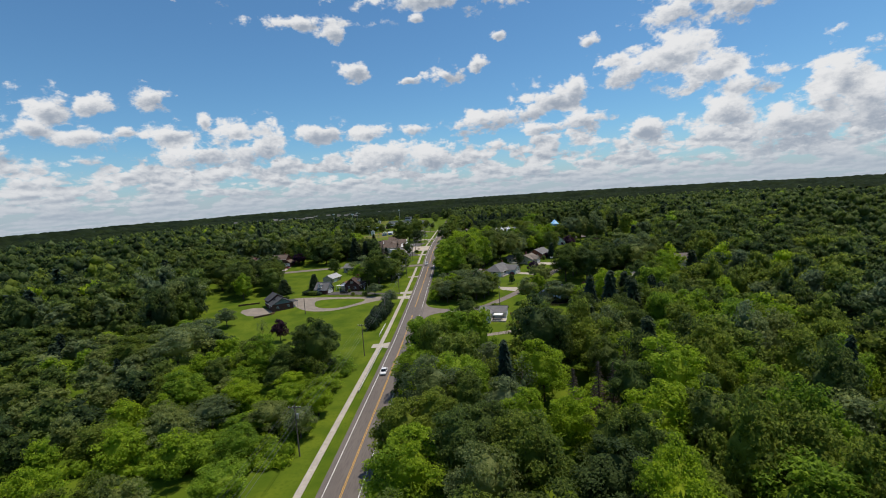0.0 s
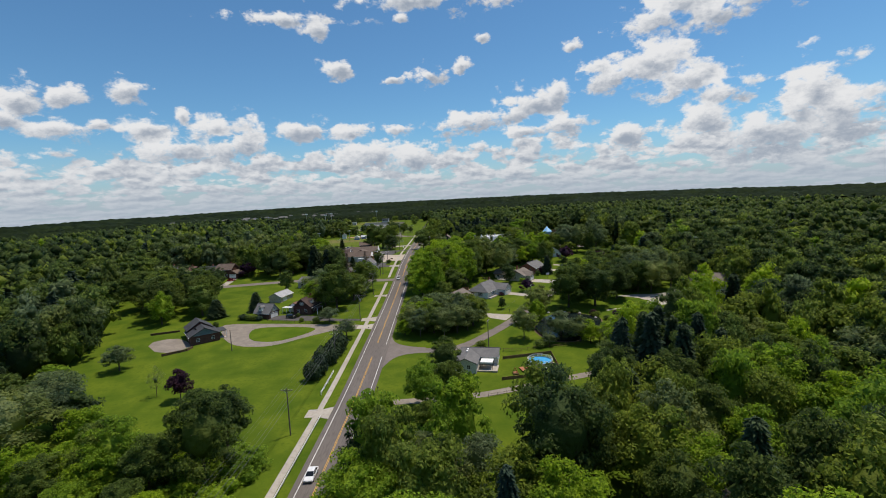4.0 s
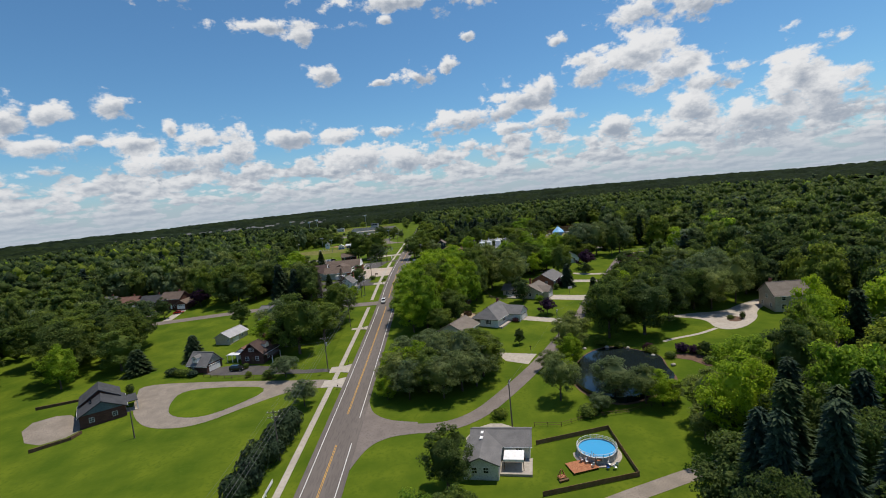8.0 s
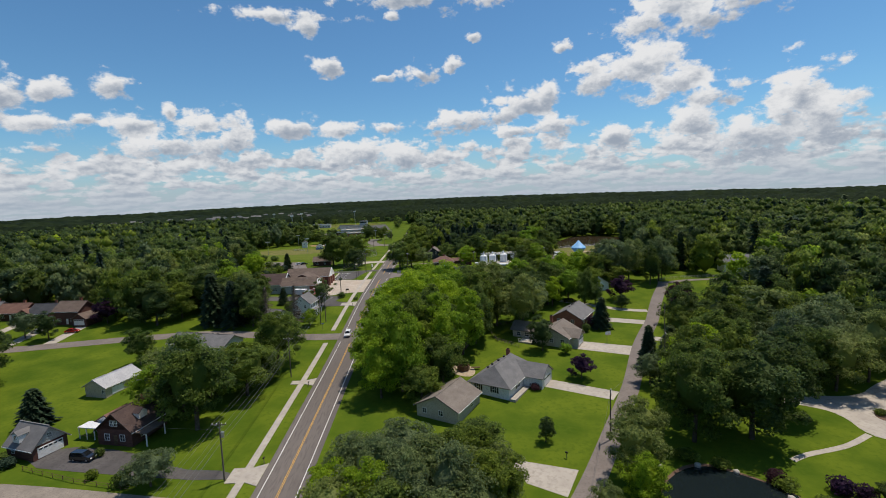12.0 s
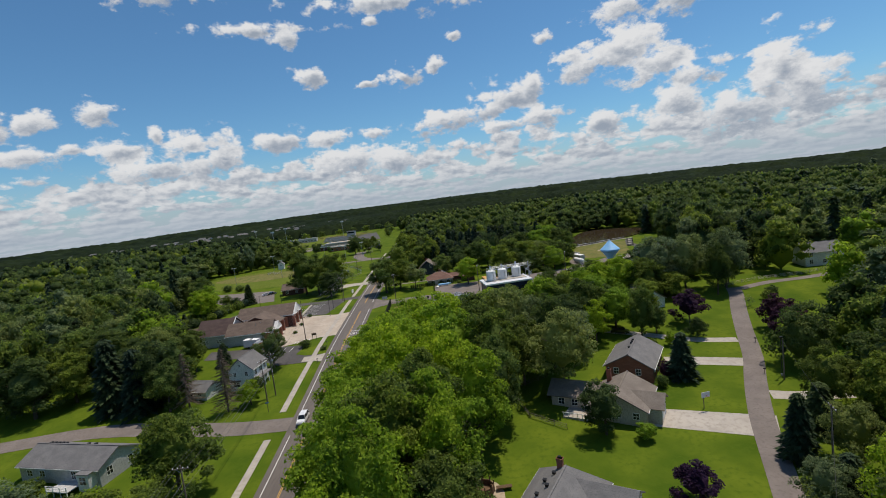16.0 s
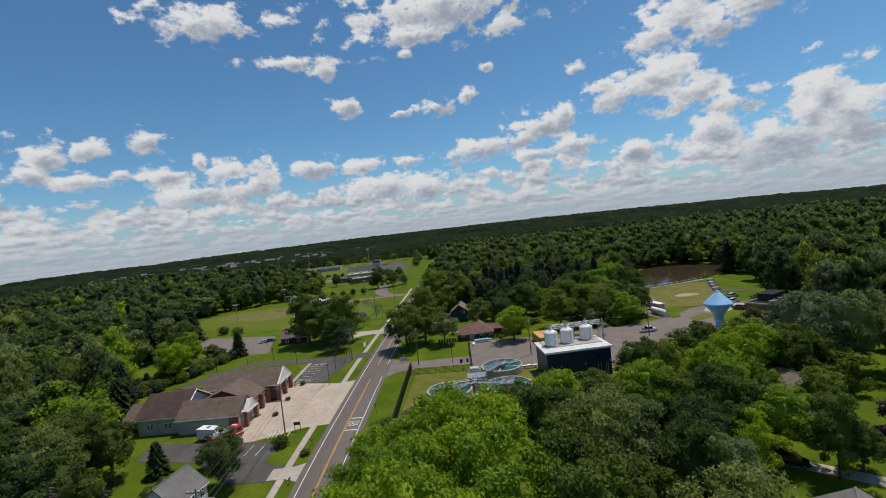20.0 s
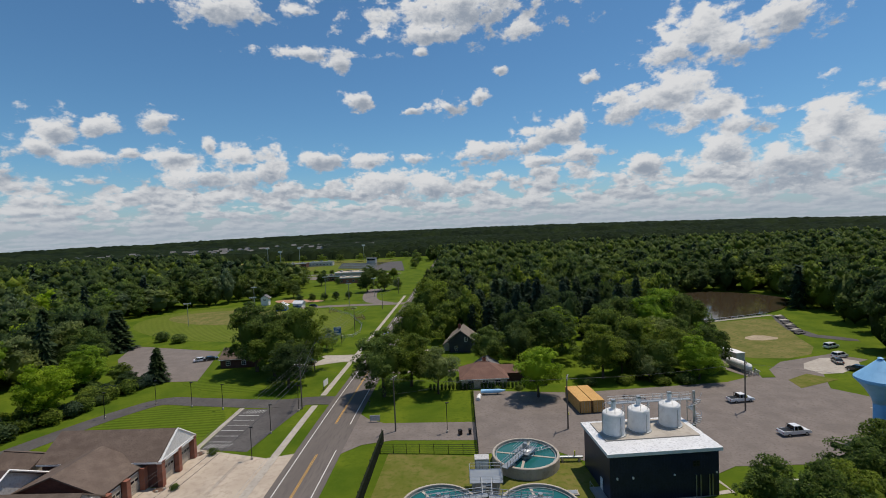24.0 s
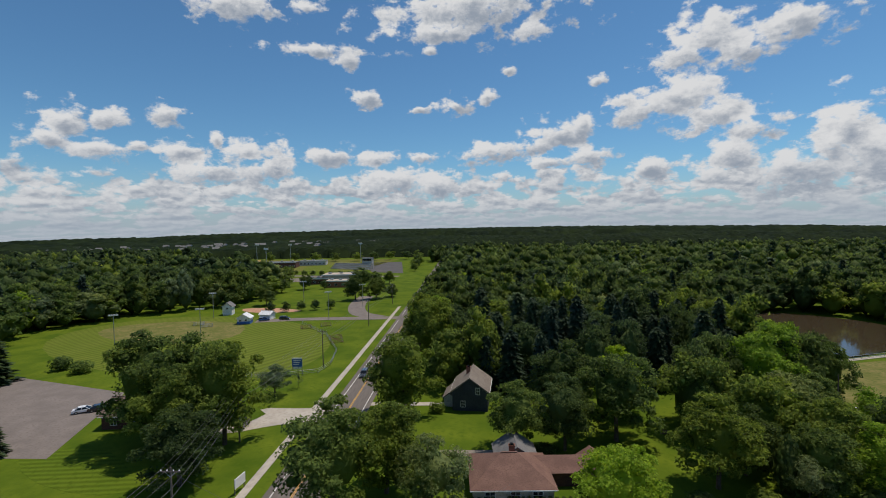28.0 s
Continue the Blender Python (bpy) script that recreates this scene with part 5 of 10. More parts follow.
vents(h, [(-8 + i * 1.1, 0.6, 5.4) for i in range(5)] + [(2.5, 0.6, 5.4), (4.5, 0.6, 5.4)])

# grey two-storey house south of the fire station, and its garage
h = house("house", "white-sided two-storey house with a steep grey gable roof", -22.4, 361.2, -8, 7.0, 7.6, 5.6, 8.5, "y", M_SIDING, M_SHINGLE, over=0.4, windows=[("e", -2.4, 4.2, 0.9, 1.4), ("e", 0.0, 4.2, 0.9, 1.4), ("e", 2.4, 4.2, 0.9, 1.4), ("s", -1.7, 4.2, 0.7, 1.1), ("s", 1.6, 4.2, 0.7, 1.1), ("s", -1.6, 1.4, 1.7, 1.2), ("s", 0.0, 6.6, 0.5, 0.6), ("e", 2.2, 1.6, 1.0, 1.4)])
part("bay_roof", boxes((-3.0, -0.2, -4.5, -3.8, 2.3, 2.55)), M_BROWNSHINGLE, h, "dark lean-to roof over a bay window")
part("porch_roof", boxes((3.5, 5.2, -3.4, 3.4, 2.6, 2.78)), M_SHINGLE, h)
for yy in (-3.2, -1.1, 1.1, 3.2):
    part("porch_post", boxes((5.0, 5.16, yy - 0.08, yy + 0.08, -0.4, 2.6)), M_WHITE, h)
door(h, wall_pose(7.0, 7.6, "e", -0.5, 1.1))
g = house("garage", "small white garage with a grey roof", -33.5, 358.0, -20, 6.6, 5.6, 2.4, 3.9, "x", M_SIDING, M_SHINGLE, windows=[("s", 1.2, 1.4, 0.9, 0.9), ("s", -1.4, 1.4, 0.9, 0.9)])

# houses far along the side street
for x, y, turn, w, roof, wall, words in (
        (-174.5, 389, -14, 12, M_TANSHINGLE, M_TANSIDING, "tan house with a pale brown roof on the side street"),
        (-160, 380, -10, 12, M_SHINGLE, M_SIDING, "white house with a grey roof on the side street"),
        (-145, 375, -4, 12, M_REDSHINGLE, M_DARKBRICK, "brick house with a red-brown roof on the side street"),
        (-130, 372.5, -6, 12, M_SLATE, M_BRICK, "red brick house with a dark roof on the side street"),
        (-115, 366, -8, 11, M_BROWNSHINGLE, M_DARKBRICK, "two-storey brown brick house on the side street"),
        (-204, 372, 4, 12, M_SHINGLE, M_SIDING, "grey-roofed house far along the side street")):
    tall = 2.2 if x == -115 else 0.0
    h = house("house", words, x, y, turn, w, 8.5, 3.2 + tall, 6.2 + tall, "x", wall, roof, windows=[("s", -3, 1.6, 1.2, 1.2), ("s", 2.6, 1.6, 1.2, 1.2), ("e", 0, 1.6, 1.0, 1.2)], chimney=(2.5, 0.8, 7.2 + tall))
    part("garage_wall", gable_body(6.0, 7.0, 2.7, 4.6, "y"), wall, h).location = (w / 2 + 1.6, -2.4, 0)
    part("garage_roof", roof_shell(6.0, 7.0, 2.7, 4.6, "y", 0.4), roof, h, "front-facing garage roof").location = (w / 2 + 1.6, -2.4, 0)
    garage_door(h, pose(w / 2 + 1.6, -5.95, 1.1), 4.2, 2.1)
    door(h, wall_pose(w, 8.5, "s", 0.4, 1.1))
    laid("drive_side_street", strip([(x + w / 2 + 1.6, y - 6.5), (x + w / 2 + 2.5, 342)], 4.2), 0.035, M_CONC, "pale concrete drive to the side street", "driveway")

# hoop on the wide drive
hp = thing("basketball_hoop", "basketball hoop on a grey post beside the drive", "basketball hoop", 81.7, 320.7, 8)
part("post", lathe([(0.07, -0.3), (0.07, 2.9), (0.02, 2.95)], 10), M_POLE, hp)
part("arm", boxes((-0.05, 0.05, -0.62, 0.0, 2.72, 2.84)), M_POLE, hp)
part("backboard", boxes((-0.9, 0.9, -0.68, -0.62, 2.62, 3.7)), M_WHITE, hp, "white backboard")
part("rim", boxes((-0.23, 0.23, -0.72, -0.68, 2.94, 2.98), (-0.23, -0.2, -1.16, -0.68, 2.94, 2.98), (0.2, 0.23, -1.16, -0.68, 2.94, 2.98), (-0.23, 0.23, -1.16, -1.13, 2.94, 2.98)), M_CARRED, hp, "red rim")
laid("drive_east", strip([(96.5, 322.4), (101, 320.6), (110, 319)], 3.4), 0.036, M_CONC, "pale concrete drive off the lane", "driveway")

# low house with the pool
h = house("house", "low white house with a grey roof near the pool", 36.0, 210.0, -12, 11.5, 7.0, 2.9, 4.4, "x", M_SIDING, M_SHINGLE, windows=[("s", 3.6, 1.6, 1.2, 1.1), ("e", 0, 1.6, 1.2, 1.1)], over=0.5)
part("wing_wall", gable_body(6.6, 9.5, 2.9, 4.3, "y"), M_SIDING, h).location = (-3.2, -5.6, 0)
part("wing_roof", roof_shell(6.6, 9.5, 2.9, 4.3, "y", 0.45), M_SHINGLE, h, "grey shingled wing roof").location = (-3.2, -5.6, 0)
window(h, pose(-4.4, -10.35, 1.6), 0.9, 1.1)
window(h, pose(-2.2, -10.35, 1.6), 0.9, 1.1)
part("skylight", boxes((-4.0, -3.4, -1.6, -0.6, 4.05, 4.25)), M_WHITE, h, "white roof skylight")
part("skylight", boxes((-3.9, -3.3, -4.0, -3.0, 4.2, 4.4)), M_WHITE, h, "white roof skylight")
part("patio", boxes((0.2, 6.2, -9.0, -3.5, -0.4, 0.12)), M_CONC, h, "concrete patio")
c = thing("patio_canopy", "white fabric canopy on dark posts over a patio", "canopy", 37.5, 203.4, -12)
part("roof", boxes((-1.9, 1.9, -1.7, 1.7, 2.5, 2.62)), M_WHITE, c)
part("valance", boxes((-1.95, 1.95, -1.75, -1.70, 2.2, 2.55), (-1.95, -1.9, -1.7, 1.7, 2.2, 2.55)), M_WHITE, c)
for xx in (-1.8, 1.8):
    for yy in (-1.6, 1.6):
        part("post", boxes((xx - 0.06, xx + 0.06, yy - 0.06, yy + 0.06, -0.2, 2.5)), M_TIMBER, c)

# tan-roofed house in the thicket, white house, tan house, brick house
house("house", "low house with a brown hip roof behind bushes", 31.0, 284.0, -30, 10.5, 11.5, 2.8, 5.4, "y", M_TANSIDING, M_TANSHINGLE, windows=[("s", -3.2, 1.5, 1.0, 1.1), ("s", 1.0, 1.5, 1.0, 1.1), ("e", 1.5, 1.5, 1.2, 1.1)])
h = house("house", "white house with a grey shingle roof and dark shutters", 45.6, 296.2, -33, 10.6, 16.5, 2.9, 6.3, "y", M_SIDING, M_SHINGLE, hip=3.6, windows=[("s", -3.0, 1.5, 1.1, 1.5), ("s", 1.4, 1.5, 1.1, 1.5), ("w", -3, 1.5, 1.2, 1.2), ("w", 3, 1.5, 1.2, 1.2), ("e", -3.0, 1.5, 1.2, 1.2)], shutters=M_BLACKMETAL, chimney=(-1.0, 5.5, 7.2), over=0.6)
part("wing_wall", gable_body(6.5, 7.0, 2.9, 5.2, "x"), M_SIDING, h).location = (7.0, 4.2, 0)
part("wing_roof", roof_shell(9.5, 7.0, 2.9, 5.2, "x", 0.5), M_SHINGLE, h, "grey garage roof").location = (5.4, 4.2, 0)
garage_door(h, pose(10.27, 4.2, 1.15, 0, 0, 90), 4.6, 2.2)
part("walk", boxes((5.6, 7.0, -8.5, 0.6, -0.6, 0.06)), M_CONC, h, "pale front walk")
vents(h, [(-2.6, -3.5, 4.9), (-2.6, -1, 4.9), (-2.6, 2.5, 4.9), (-1.5, 0.5, 5.6), (-1.5, 3.8, 5.6)])
h = house("house", "tan house with taupe shingle roof and wide drive", 67.2, 324.6, -33, 10.5, 11.5, 2.9, 5.6, "y", M_TANSIDING, M_TANSHINGLE, windows=[("s", 3.4, 1.5, 1.1, 1.2), ("s", 0, 1.5, 1.1, 1.2)], chimney=(-3.4, 4.2, 6.6))
part("wing_wall", gable_body(11.5, 7.0, 2.9, 4.9, "x"), M_TANSIDING, h).location = (-8.4, 0.6, 0)
part("wing_roof", roof_shell(13, 7.0, 2.9, 4.9, "x", 0.5), M_TANSHINGLE, h, "taupe wing roof").location = (-8.0, 0.6, 0)
for xx in (-12.0, -9.2, -6.6):
    window(h, pose(xx, -2.9, 1.5), 1.2, 1.3)
part("bay_wall", gable_body(5.0, 5.8, 2.9, 4.7, "x"), M_TANSIDING, h).location = (5.2, -1.0, 0)
part("bay_roof", roof_shell(6.4, 5.8, 2.9, 4.7, "x", 0.45), M_TANSHINGLE, h).location = (4.6, -1.0, 0)
garage_door(h, pose(7.72, -1.0, 1.15, 0, 0, 90), 4.6, 2.2)
part("deck", boxes((-10.5, -5.6, -7.2, -3.0, -0.3, 0.3)), M_CONC, h, "pale patio deck")
for i in range(6):
    part("rail_post", boxes((-10.4 + i * 0.95, -10.3 + i * 0.95, -7.2, -7.1, 0.3, 1.2)), M_WHITE, h)
part("rail", boxes((-10.5, -5.5, -7.2, -7.1, 1.1, 1.2)), M_WHITE, h)
h = house("house", "red brick house with a grey gable roof", 77.2, 341.6, -33, 10.2, 14.5, 2.9, 5.7, "y", M_BRICK, M_SHINGLE, windows=[("s", -2.8, 1.6, 1.0, 1.3), ("s", 2.0, 1.6, 1.0, 1.3), ("e", -4.5, 1.6, 1.4, 1.3), ("w", -3, 1.6, 1.2, 1.2)])
door(h, wall_pose(10.2, 14.5, "e", -1.0, 1.1))
vents(h, [(-0.6, -2.0, 5.5), (-0.6, 1.0, 5.5), (-0.6, 2.2, 5.5), (-0.6, 3.4, 5.5)])
part("patio", boxes((-7.6, -5.1, 1.5, 5.0, -0.6, 0.08)), M_CONC, h, "small brick patio")
house("house", "white house with a grey roof hidden by trees", 97.5, 381.5, 12, 10.5, 9.0, 3.0, 6.4, "y", M_SIDING, M_TANSHINGLE, windows=[("s", -2.4, 1.6, 1.0, 1.2), ("s", 2.4, 1.6, 1.0, 1.2), ("s", 0, 4.4, 0.8, 0.8)])

# big houses by the round drive
h = house("house", "large pale house with a steep grey roof by the turning circle", 146.5, 278.5, -8, 13.5, 10.5, 5.6, 9.2, "x", M_TANSIDING, M_TANSHINGLE, windows=[("w", -2.6, 1.6, 1.1, 1.5), ("w", 2.6, 1.6, 1.1, 1.5), ("w", 0, 4.4, 1.1, 1.3), ("s", -4, 1.6, 1.3, 1.5), ("s", 4, 1.6, 1.3, 1.5), ("s", -4, 4.4, 1.1, 1.3), ("s", 4, 4.4, 1.1, 1.3)], chimney=(-5.0, 1.0, 10.4))
house("house", "brown-roofed barn house among tall trees", 131.5, 232.0, -28, 15.0, 8.5, 3.2, 6.6, "x", M_TANSIDING, M_BROWNSHINGLE, windows=[("s", -4, 1.6, 1.1, 1.2), ("s", 3, 1.6, 1.1, 1.2)])
house("house", "white two-storey house on a lawn far off", 176, 405, -10, 13.0, 8.5, 5.4, 8.2, "x", M_SIDING, M_SHINGLE, windows=[("s", -4.5, 1.6, 1.1, 1.4), ("s", 0, 1.6, 1.1, 1.4), ("s", 4.5, 1.6, 1.1, 1.4), ("s", -4.5, 4.2, 1.0, 1.3), ("s", 4.5, 4.2, 1.0, 1.3)])
house("house", "grey-roofed white house behind trees", 190, 345, 15, 13, 9, 3.4, 6.6, "x", M_SIDING, M_SHINGLE, windows=[("s", -4, 1.6, 1.1, 1.3), ("s", 3, 1.6, 1.1, 1.3), ("w", 0, 1.6, 1.1, 1.3)])

# fire station: five roofed blocks in a row of steps
st = thing("fire_station", "brick fire station with brown gable roofs and bay doors", "fire station", 0, 0, 0, 0)
zs = gz(406)


def block(x0, x1, y0, y1, eave, ridge, wall, hip=0.0, hip2=None, roof=None):
    w, l = x1 - x0, y1 - y0
    m = pose((x0 + x1) / 2, (y0 + y1) / 2, zs)
    o = part("wall", gable_body(w, l, eave, ridge if hip < 0.01 or hip2 == 0 else eave + 0.05, "x"), wall, st)
    o.matrix_basis = m
    r = part("roof", roof_shell(w, l, eave, ridge, "x", 0.55, hip, hip2), roof or M_BROWNSHINGLE, st)
    r.matrix_basis = m
    for a in (-l / 2 - 0.6, l / 2 + 0.54):
        e = part("eave_board", boxes((-w / 2 - 0.56, w / 2 + 0.56, a, a + 0.06, eave - 0.62, eave - 0.34)), M_WHITE, st)
        e.matrix_basis = m
    return m


def bay_door(x, y, z, ww, hh):
    garage_door(st, pose(x, y, z, 0, 0, 90), ww, hh, M_TANSIDING, 5, True)


block(-45.5, -24.9, 413.9, 424.2, 5.2, 8.4, M_DARKBRICK)
block(-42.6, -27.4, 395.8, 405.0, 3.9, 6.9, M_GREYSIDING, 0.0, 0.0)
block(-54.0, -42.5, 397.6, 411.5, 4.4, 8.4, M_GREYSIDING, roof=M_MAROON)
for sg in (-1, 1):
    bm = bmesh.new()
    bar(bm, (-41.9, 404.55 + sg * 7.6, zs + 4.15), (-41.9, 404.55, zs + 8.5), 0.16, 4)
    part("verge_board", bm, M_WHITE, st, "white verge board")
block(-59.6, -53.9, 400.4, 410.5, 3.2, 5.8, M_DARKBRICK)
# the middle bay has its ridge parallel to the road
mid_bay = pose(-35.2, 409.6, zs)
o = part("wall", gable_body(15.0, 9.6, 4.3, 7.3, "y"), M_DARKBRICK, st)
o.matrix_basis = mid_bay
o = part("roof", roof_shell(15.0, 9.6, 4.3, 7.3, "y", 0.5), M_BROWNSHINGLE, st)
o.matrix_basis = mid_bay


def gable_front(x, y, gw, low, top, depth=0.35):
    """A white boarded gable set proud of the roof's end, with a white verge on both slopes."""
    bm = bmesh.new()
    A = [bm.verts.new((0, s, z)) for s, z in ((-gw / 2, low), (gw / 2, low), (0, top))]
    B = [bm.verts.new((depth, s, z)) for s, z in ((-gw / 2, low), (gw / 2, low), (0, top))]
    for i in range(3):
        j = (i + 1) % 3
        bm.faces.new((A[i], A[j], B[j], B[i]))
    bm.faces.new(A[::-1])
    bm.faces.new(B)
    bmesh.ops.recalc_face_normals(bm, faces=bm.faces[:])
    o = part("gable", bm, M_SIDING, st, "white boarded gable")
    o.location = (x, y, zs)
    for sg in (-1, 1):
        bm = bmesh.new()
        bar(bm, (depth, sg * (gw / 2 + 0.25), low - 0.1), (depth, 0, top + 0.12), 0.14, 4)
        o = part("verge_board", bm, M_WHITE, st, "white verge board")
        o.location = (x, y, zs)
    o = part("lintel", boxes((-0.4, depth + 0.1, -gw / 2 - 0.3, gw / 2 + 0.3, low - 0.5, low)), M_WHITE, st, "white lintel over the bays")
    o.location = (x, y, zs)


gable_front(-24.3, 419.05, 10.4, 4.9, 8.3)
gable_front(-26.8, 400.4, 5.6, 3.7, 6.0, 1.1)
for y in (416.6, 421.6):
    bay_door(-24.86, y, zs + 1.95, 3.6, 3.7)
for y in (407.0, 411.4):
    bay_door(-27.66, y, zs + 1.75, 3.2, 3.3)
bay_door(-27.36, 400.4, zs + 1.6, 3.8, 3.1)
for x in (-50.8, -46.2):
    for d in (-0.5, 0.5):
        window(st, pose(x + d, 397.6, zs + 1.9), 0.7, 1.2)
window(st, pose(-57.6, 400.4, zs + 1.7), 0.7, 1.1)
window(st, pose(-56.4, 400.4, zs + 1.7), 0.7, 1.1)
for x, y, h in ((-24.3, 424.0, 4.6), (-24.3, 419.1, 4.6), (-24.3, 414.2, 4.6), (-27.0, 413.4, 3.9), (-27.0, 409.2, 3.9), (-27.0, 405.0, 3.9), (-26.2, 403.2, 3.5), (-26.2, 397.6, 3.5)):
    o = part("pier", boxes((-0.45, 0.45, -0.45, 0.45, -0.5, h), (-0.52, 0.52, -0.52, 0.52, h, h + 0.14)), M_BRICK, st, "brick pier beside a bay")
    o.location = (x, y, zs)
part("corner_wall", boxes((-29.6, -27.3, 395.5, 395.85, zs - 0.6, zs + 3.7)), M_BRICK, st, "red brick corner")
part("down_pipe", bars(0.07, ((-42.4, 396.0, zs - 0.1), (-42.4, 397.3, zs + 4.0)), n=6), M_WHITE, st, "white down pipe")
for i, (x, y) in enumerate(((-33.0, 398.6), (-31.5, 399.4), (-49.0, 402.0))):
    part("vent_pipe", bars(0.12, ((x, y, zs + 4.2), (x, y, zs + 6.3 + 0.2 * i)), n=6), M_STEEL, st)
annex = house("shed", "small open-fronted annex with a grey-brown roof behind the station", -53.6, 419.2, -8, 8.4, 6.4, 2.7, 4.2, "x", M_TANSIDING, M_BROWNSHINGLE, category="shed")
laid("annex_yard", [(-49.5, 411.8), (-45.6, 411.8), (-45.6, 424), (-49.5, 424)], 0.05, M_CONC, "pale concrete yard behind the station", "yard")
for x, y in ((-24.0, 425.4), (-24.2, 413.2), (-26.4, 404.0)):
    bed = thing("planting_bed", "mulched planting bed with small shrubs by the bays", "garden bed", x, y)
    part("mulch", lathe([(0.05, 0.16), (0.7, 0.13), (1.05, 0.06), (1.1, -0.2)], 14), M_MULCH, bed)
    for k in range(4):
        part("stone", boxes((math.cos(k * 1.6) * 0.85 - 0.2, math.cos(k * 1.6) * 0.85 + 0.2, math.sin(k * 1.6) * 0.85 - 0.16, math.sin(k * 1.6) * 0.85 + 0.16, 0.0, 0.26)), M_STONE, bed)

# brown building by the church lot; red-roofed house; charcoal house
house("house", "small brown brick hall beside the car park", -45.0, 489.5, 4, 11.0, 9.0, 3.2, 5.6, "x", M_DARKBRICK, M_BROWNSHINGLE, windows=[("w", 0, 1.6, 1.2, 1.2), ("s", -3, 1.6, 1.2, 1.2), ("s", 2, 1.6, 1.2, 1.2)])
h = house("house", "house with a red-brown hip roof and pale brick walls", 34.0, 463.5, 2, 12.0, 10.5, 2.9, 5.6, "x", M_TANSIDING, M_REDSHINGLE, hip=5.2, windows=[("s", -3.5, 1.6, 1.4, 1.1), ("s", 0.3, 1.6, 1.4, 1.1), ("s", 3.6, 1.6, 1.4, 1.1), ("w", 0, 1.6, 1.2, 1.1)], chimney=(0.6, 1.2, 6.3))
part("wing_wall", gable_body(7.0, 5.0, 2.6, 3.9, "x"), M_DARKBRICK, h).location = (9.0, 2.4, 0)
part("wing_roof", roof_shell(9.5, 5.0, 2.6, 3.9, "x", 0.5), M_REDSHINGLE, h, "red-brown link roof").location = (8.4, 2.4, 0)
part("garage_wall", gable_body(5.0, 9.0, 2.6, 4.2, "y"), M_DARKBRICK, h).location = (14.2, 0.0, 0)
part("garage_roof", roof_shell(5.0, 9.0, 2.6, 4.2, "y", 0.5), M_REDSHINGLE, h, "red-brown side roof").location = (14.2, 0.0, 0)
part("rear_wall", gable_body(6.5, 6.0, 2.8, 5.0, "y"), M_TANSIDING, h).location = (1.8, 6.4, 0)
part("rear_roof", roof_shell(6.5, 6.0, 2.8, 5.0, "y", 0.5), M_SHINGLE, h, "grey rear roof").location = (1.8, 6.4, 0)
h = house("house", "charcoal two-storey house with a pale grey roof and white trim", 28.6, 500.0, -6, 8.0, 10.0, 4.8, 7.7, "y", M_DARKSIDING, M_TANSHINGLE, windows=[("s", 1.8, 4.6, 0.8, 1.4), ("s", -1.6, 1.6, 0.9, 1.3)], chimney=(-0.8, 0.5, 8.6))
for s in (-1, 1):
    part("corner_board", boxes((s * 3.8 - 0.1, s * 3.8 + 0.1, -4.85, -4.7, -0.3, 4.8)), M_WHITE, h)
    bm = bmesh.new()
    bar(bm, (s * 4.2, -5.3, 4.45), (0, -5.3, 7.62), 0.12, 4)
    part("verge_board", bm, M_WHITE, h, "white verge board")
part("porch_wall", gable_body(2.6, 6.5, 2.4, 3.4, "y"), M_GREYSIDING, h).location = (-5.0, 0.5, 0)
part("porch_roof", roof_shell(2.6, 6.5, 2.4, 3.4, "y", 0.35), M_TANSHINGLE, h).location = (-5.0, 0.5, 0)

# ---- water works ----
B = thing("works_building", "navy ribbed metal building with a white metal roof", "building", 58.9, 413.2, 5, gz(413) + 0.8)
part("wall", boxes((-8.6, 8.6, -5.6, 5.6, -2.2, 6.6)), M_NAVY, B)
part("roof", boxes((-9.0, 9.0, -6.0, 6.0, 6.6, 6.85)), M_METALROOF, B, "white ribbed metal roof")
part("fascia", boxes((-9.05, 9.05, -6.06, -5.98, 6.35, 6.87), (-9.05, -8.98, -6.0, 6.0, 6.35, 6.87), (8.98, 9.05, -6.0, 6.0, 6.35, 6.87), (-9.05, 9.05, 5.98, 6.06, 6.35, 6.87)), M_WHITE, B)
for x in (-7.5, -5.0, 1.5, 8.2):
    part("wall_lamp", boxes((x - 0.12, x + 0.12, -5.78, -5.6, 2.6 + 0.1 * (x > 0), 2.95)), M_WHITE, B)
window(B, pose(5.0, -5.62, 4.4), 0.9, 0.7, frame_mat=M_BLACKMETAL)
for x in (4.9, 5.6, 7.0, 7.5):
    part("pipe", bars(0.09, ((x, -5.75, -1.1), (x, -5.75, 2.6))), M_STEEL, B)
door(B, pose(-8.62, -2.2, 0.25, 0, 0, -90), mat=M_WHITE, label="white metal door")
part("stair", boxes((-10.4, -8.7, -5.0, -1.5, -1.4, -0.6)), M_STEEL, B, "steel entry stair")
part("stair_rail", bars(0.04, ((-10.3, -5, 0.4), (-10.3, -1.5, 0.4)), ((-10.3, -5, -0.7), (-10.3, -5, 0.4)), ((-10.3, -1.5, -0.7), (-10.3, -1.5, 0.4)), ((-10.3, -3.2, -0.7), (-10.3, -3.2, 0.4))), M_STEEL, B)
part("silo_pad", boxes((-7.6, 8.0, -1.8, 5.2, 6.85, 7.02)), M_CONC, B, "worn concrete pad under the silos")
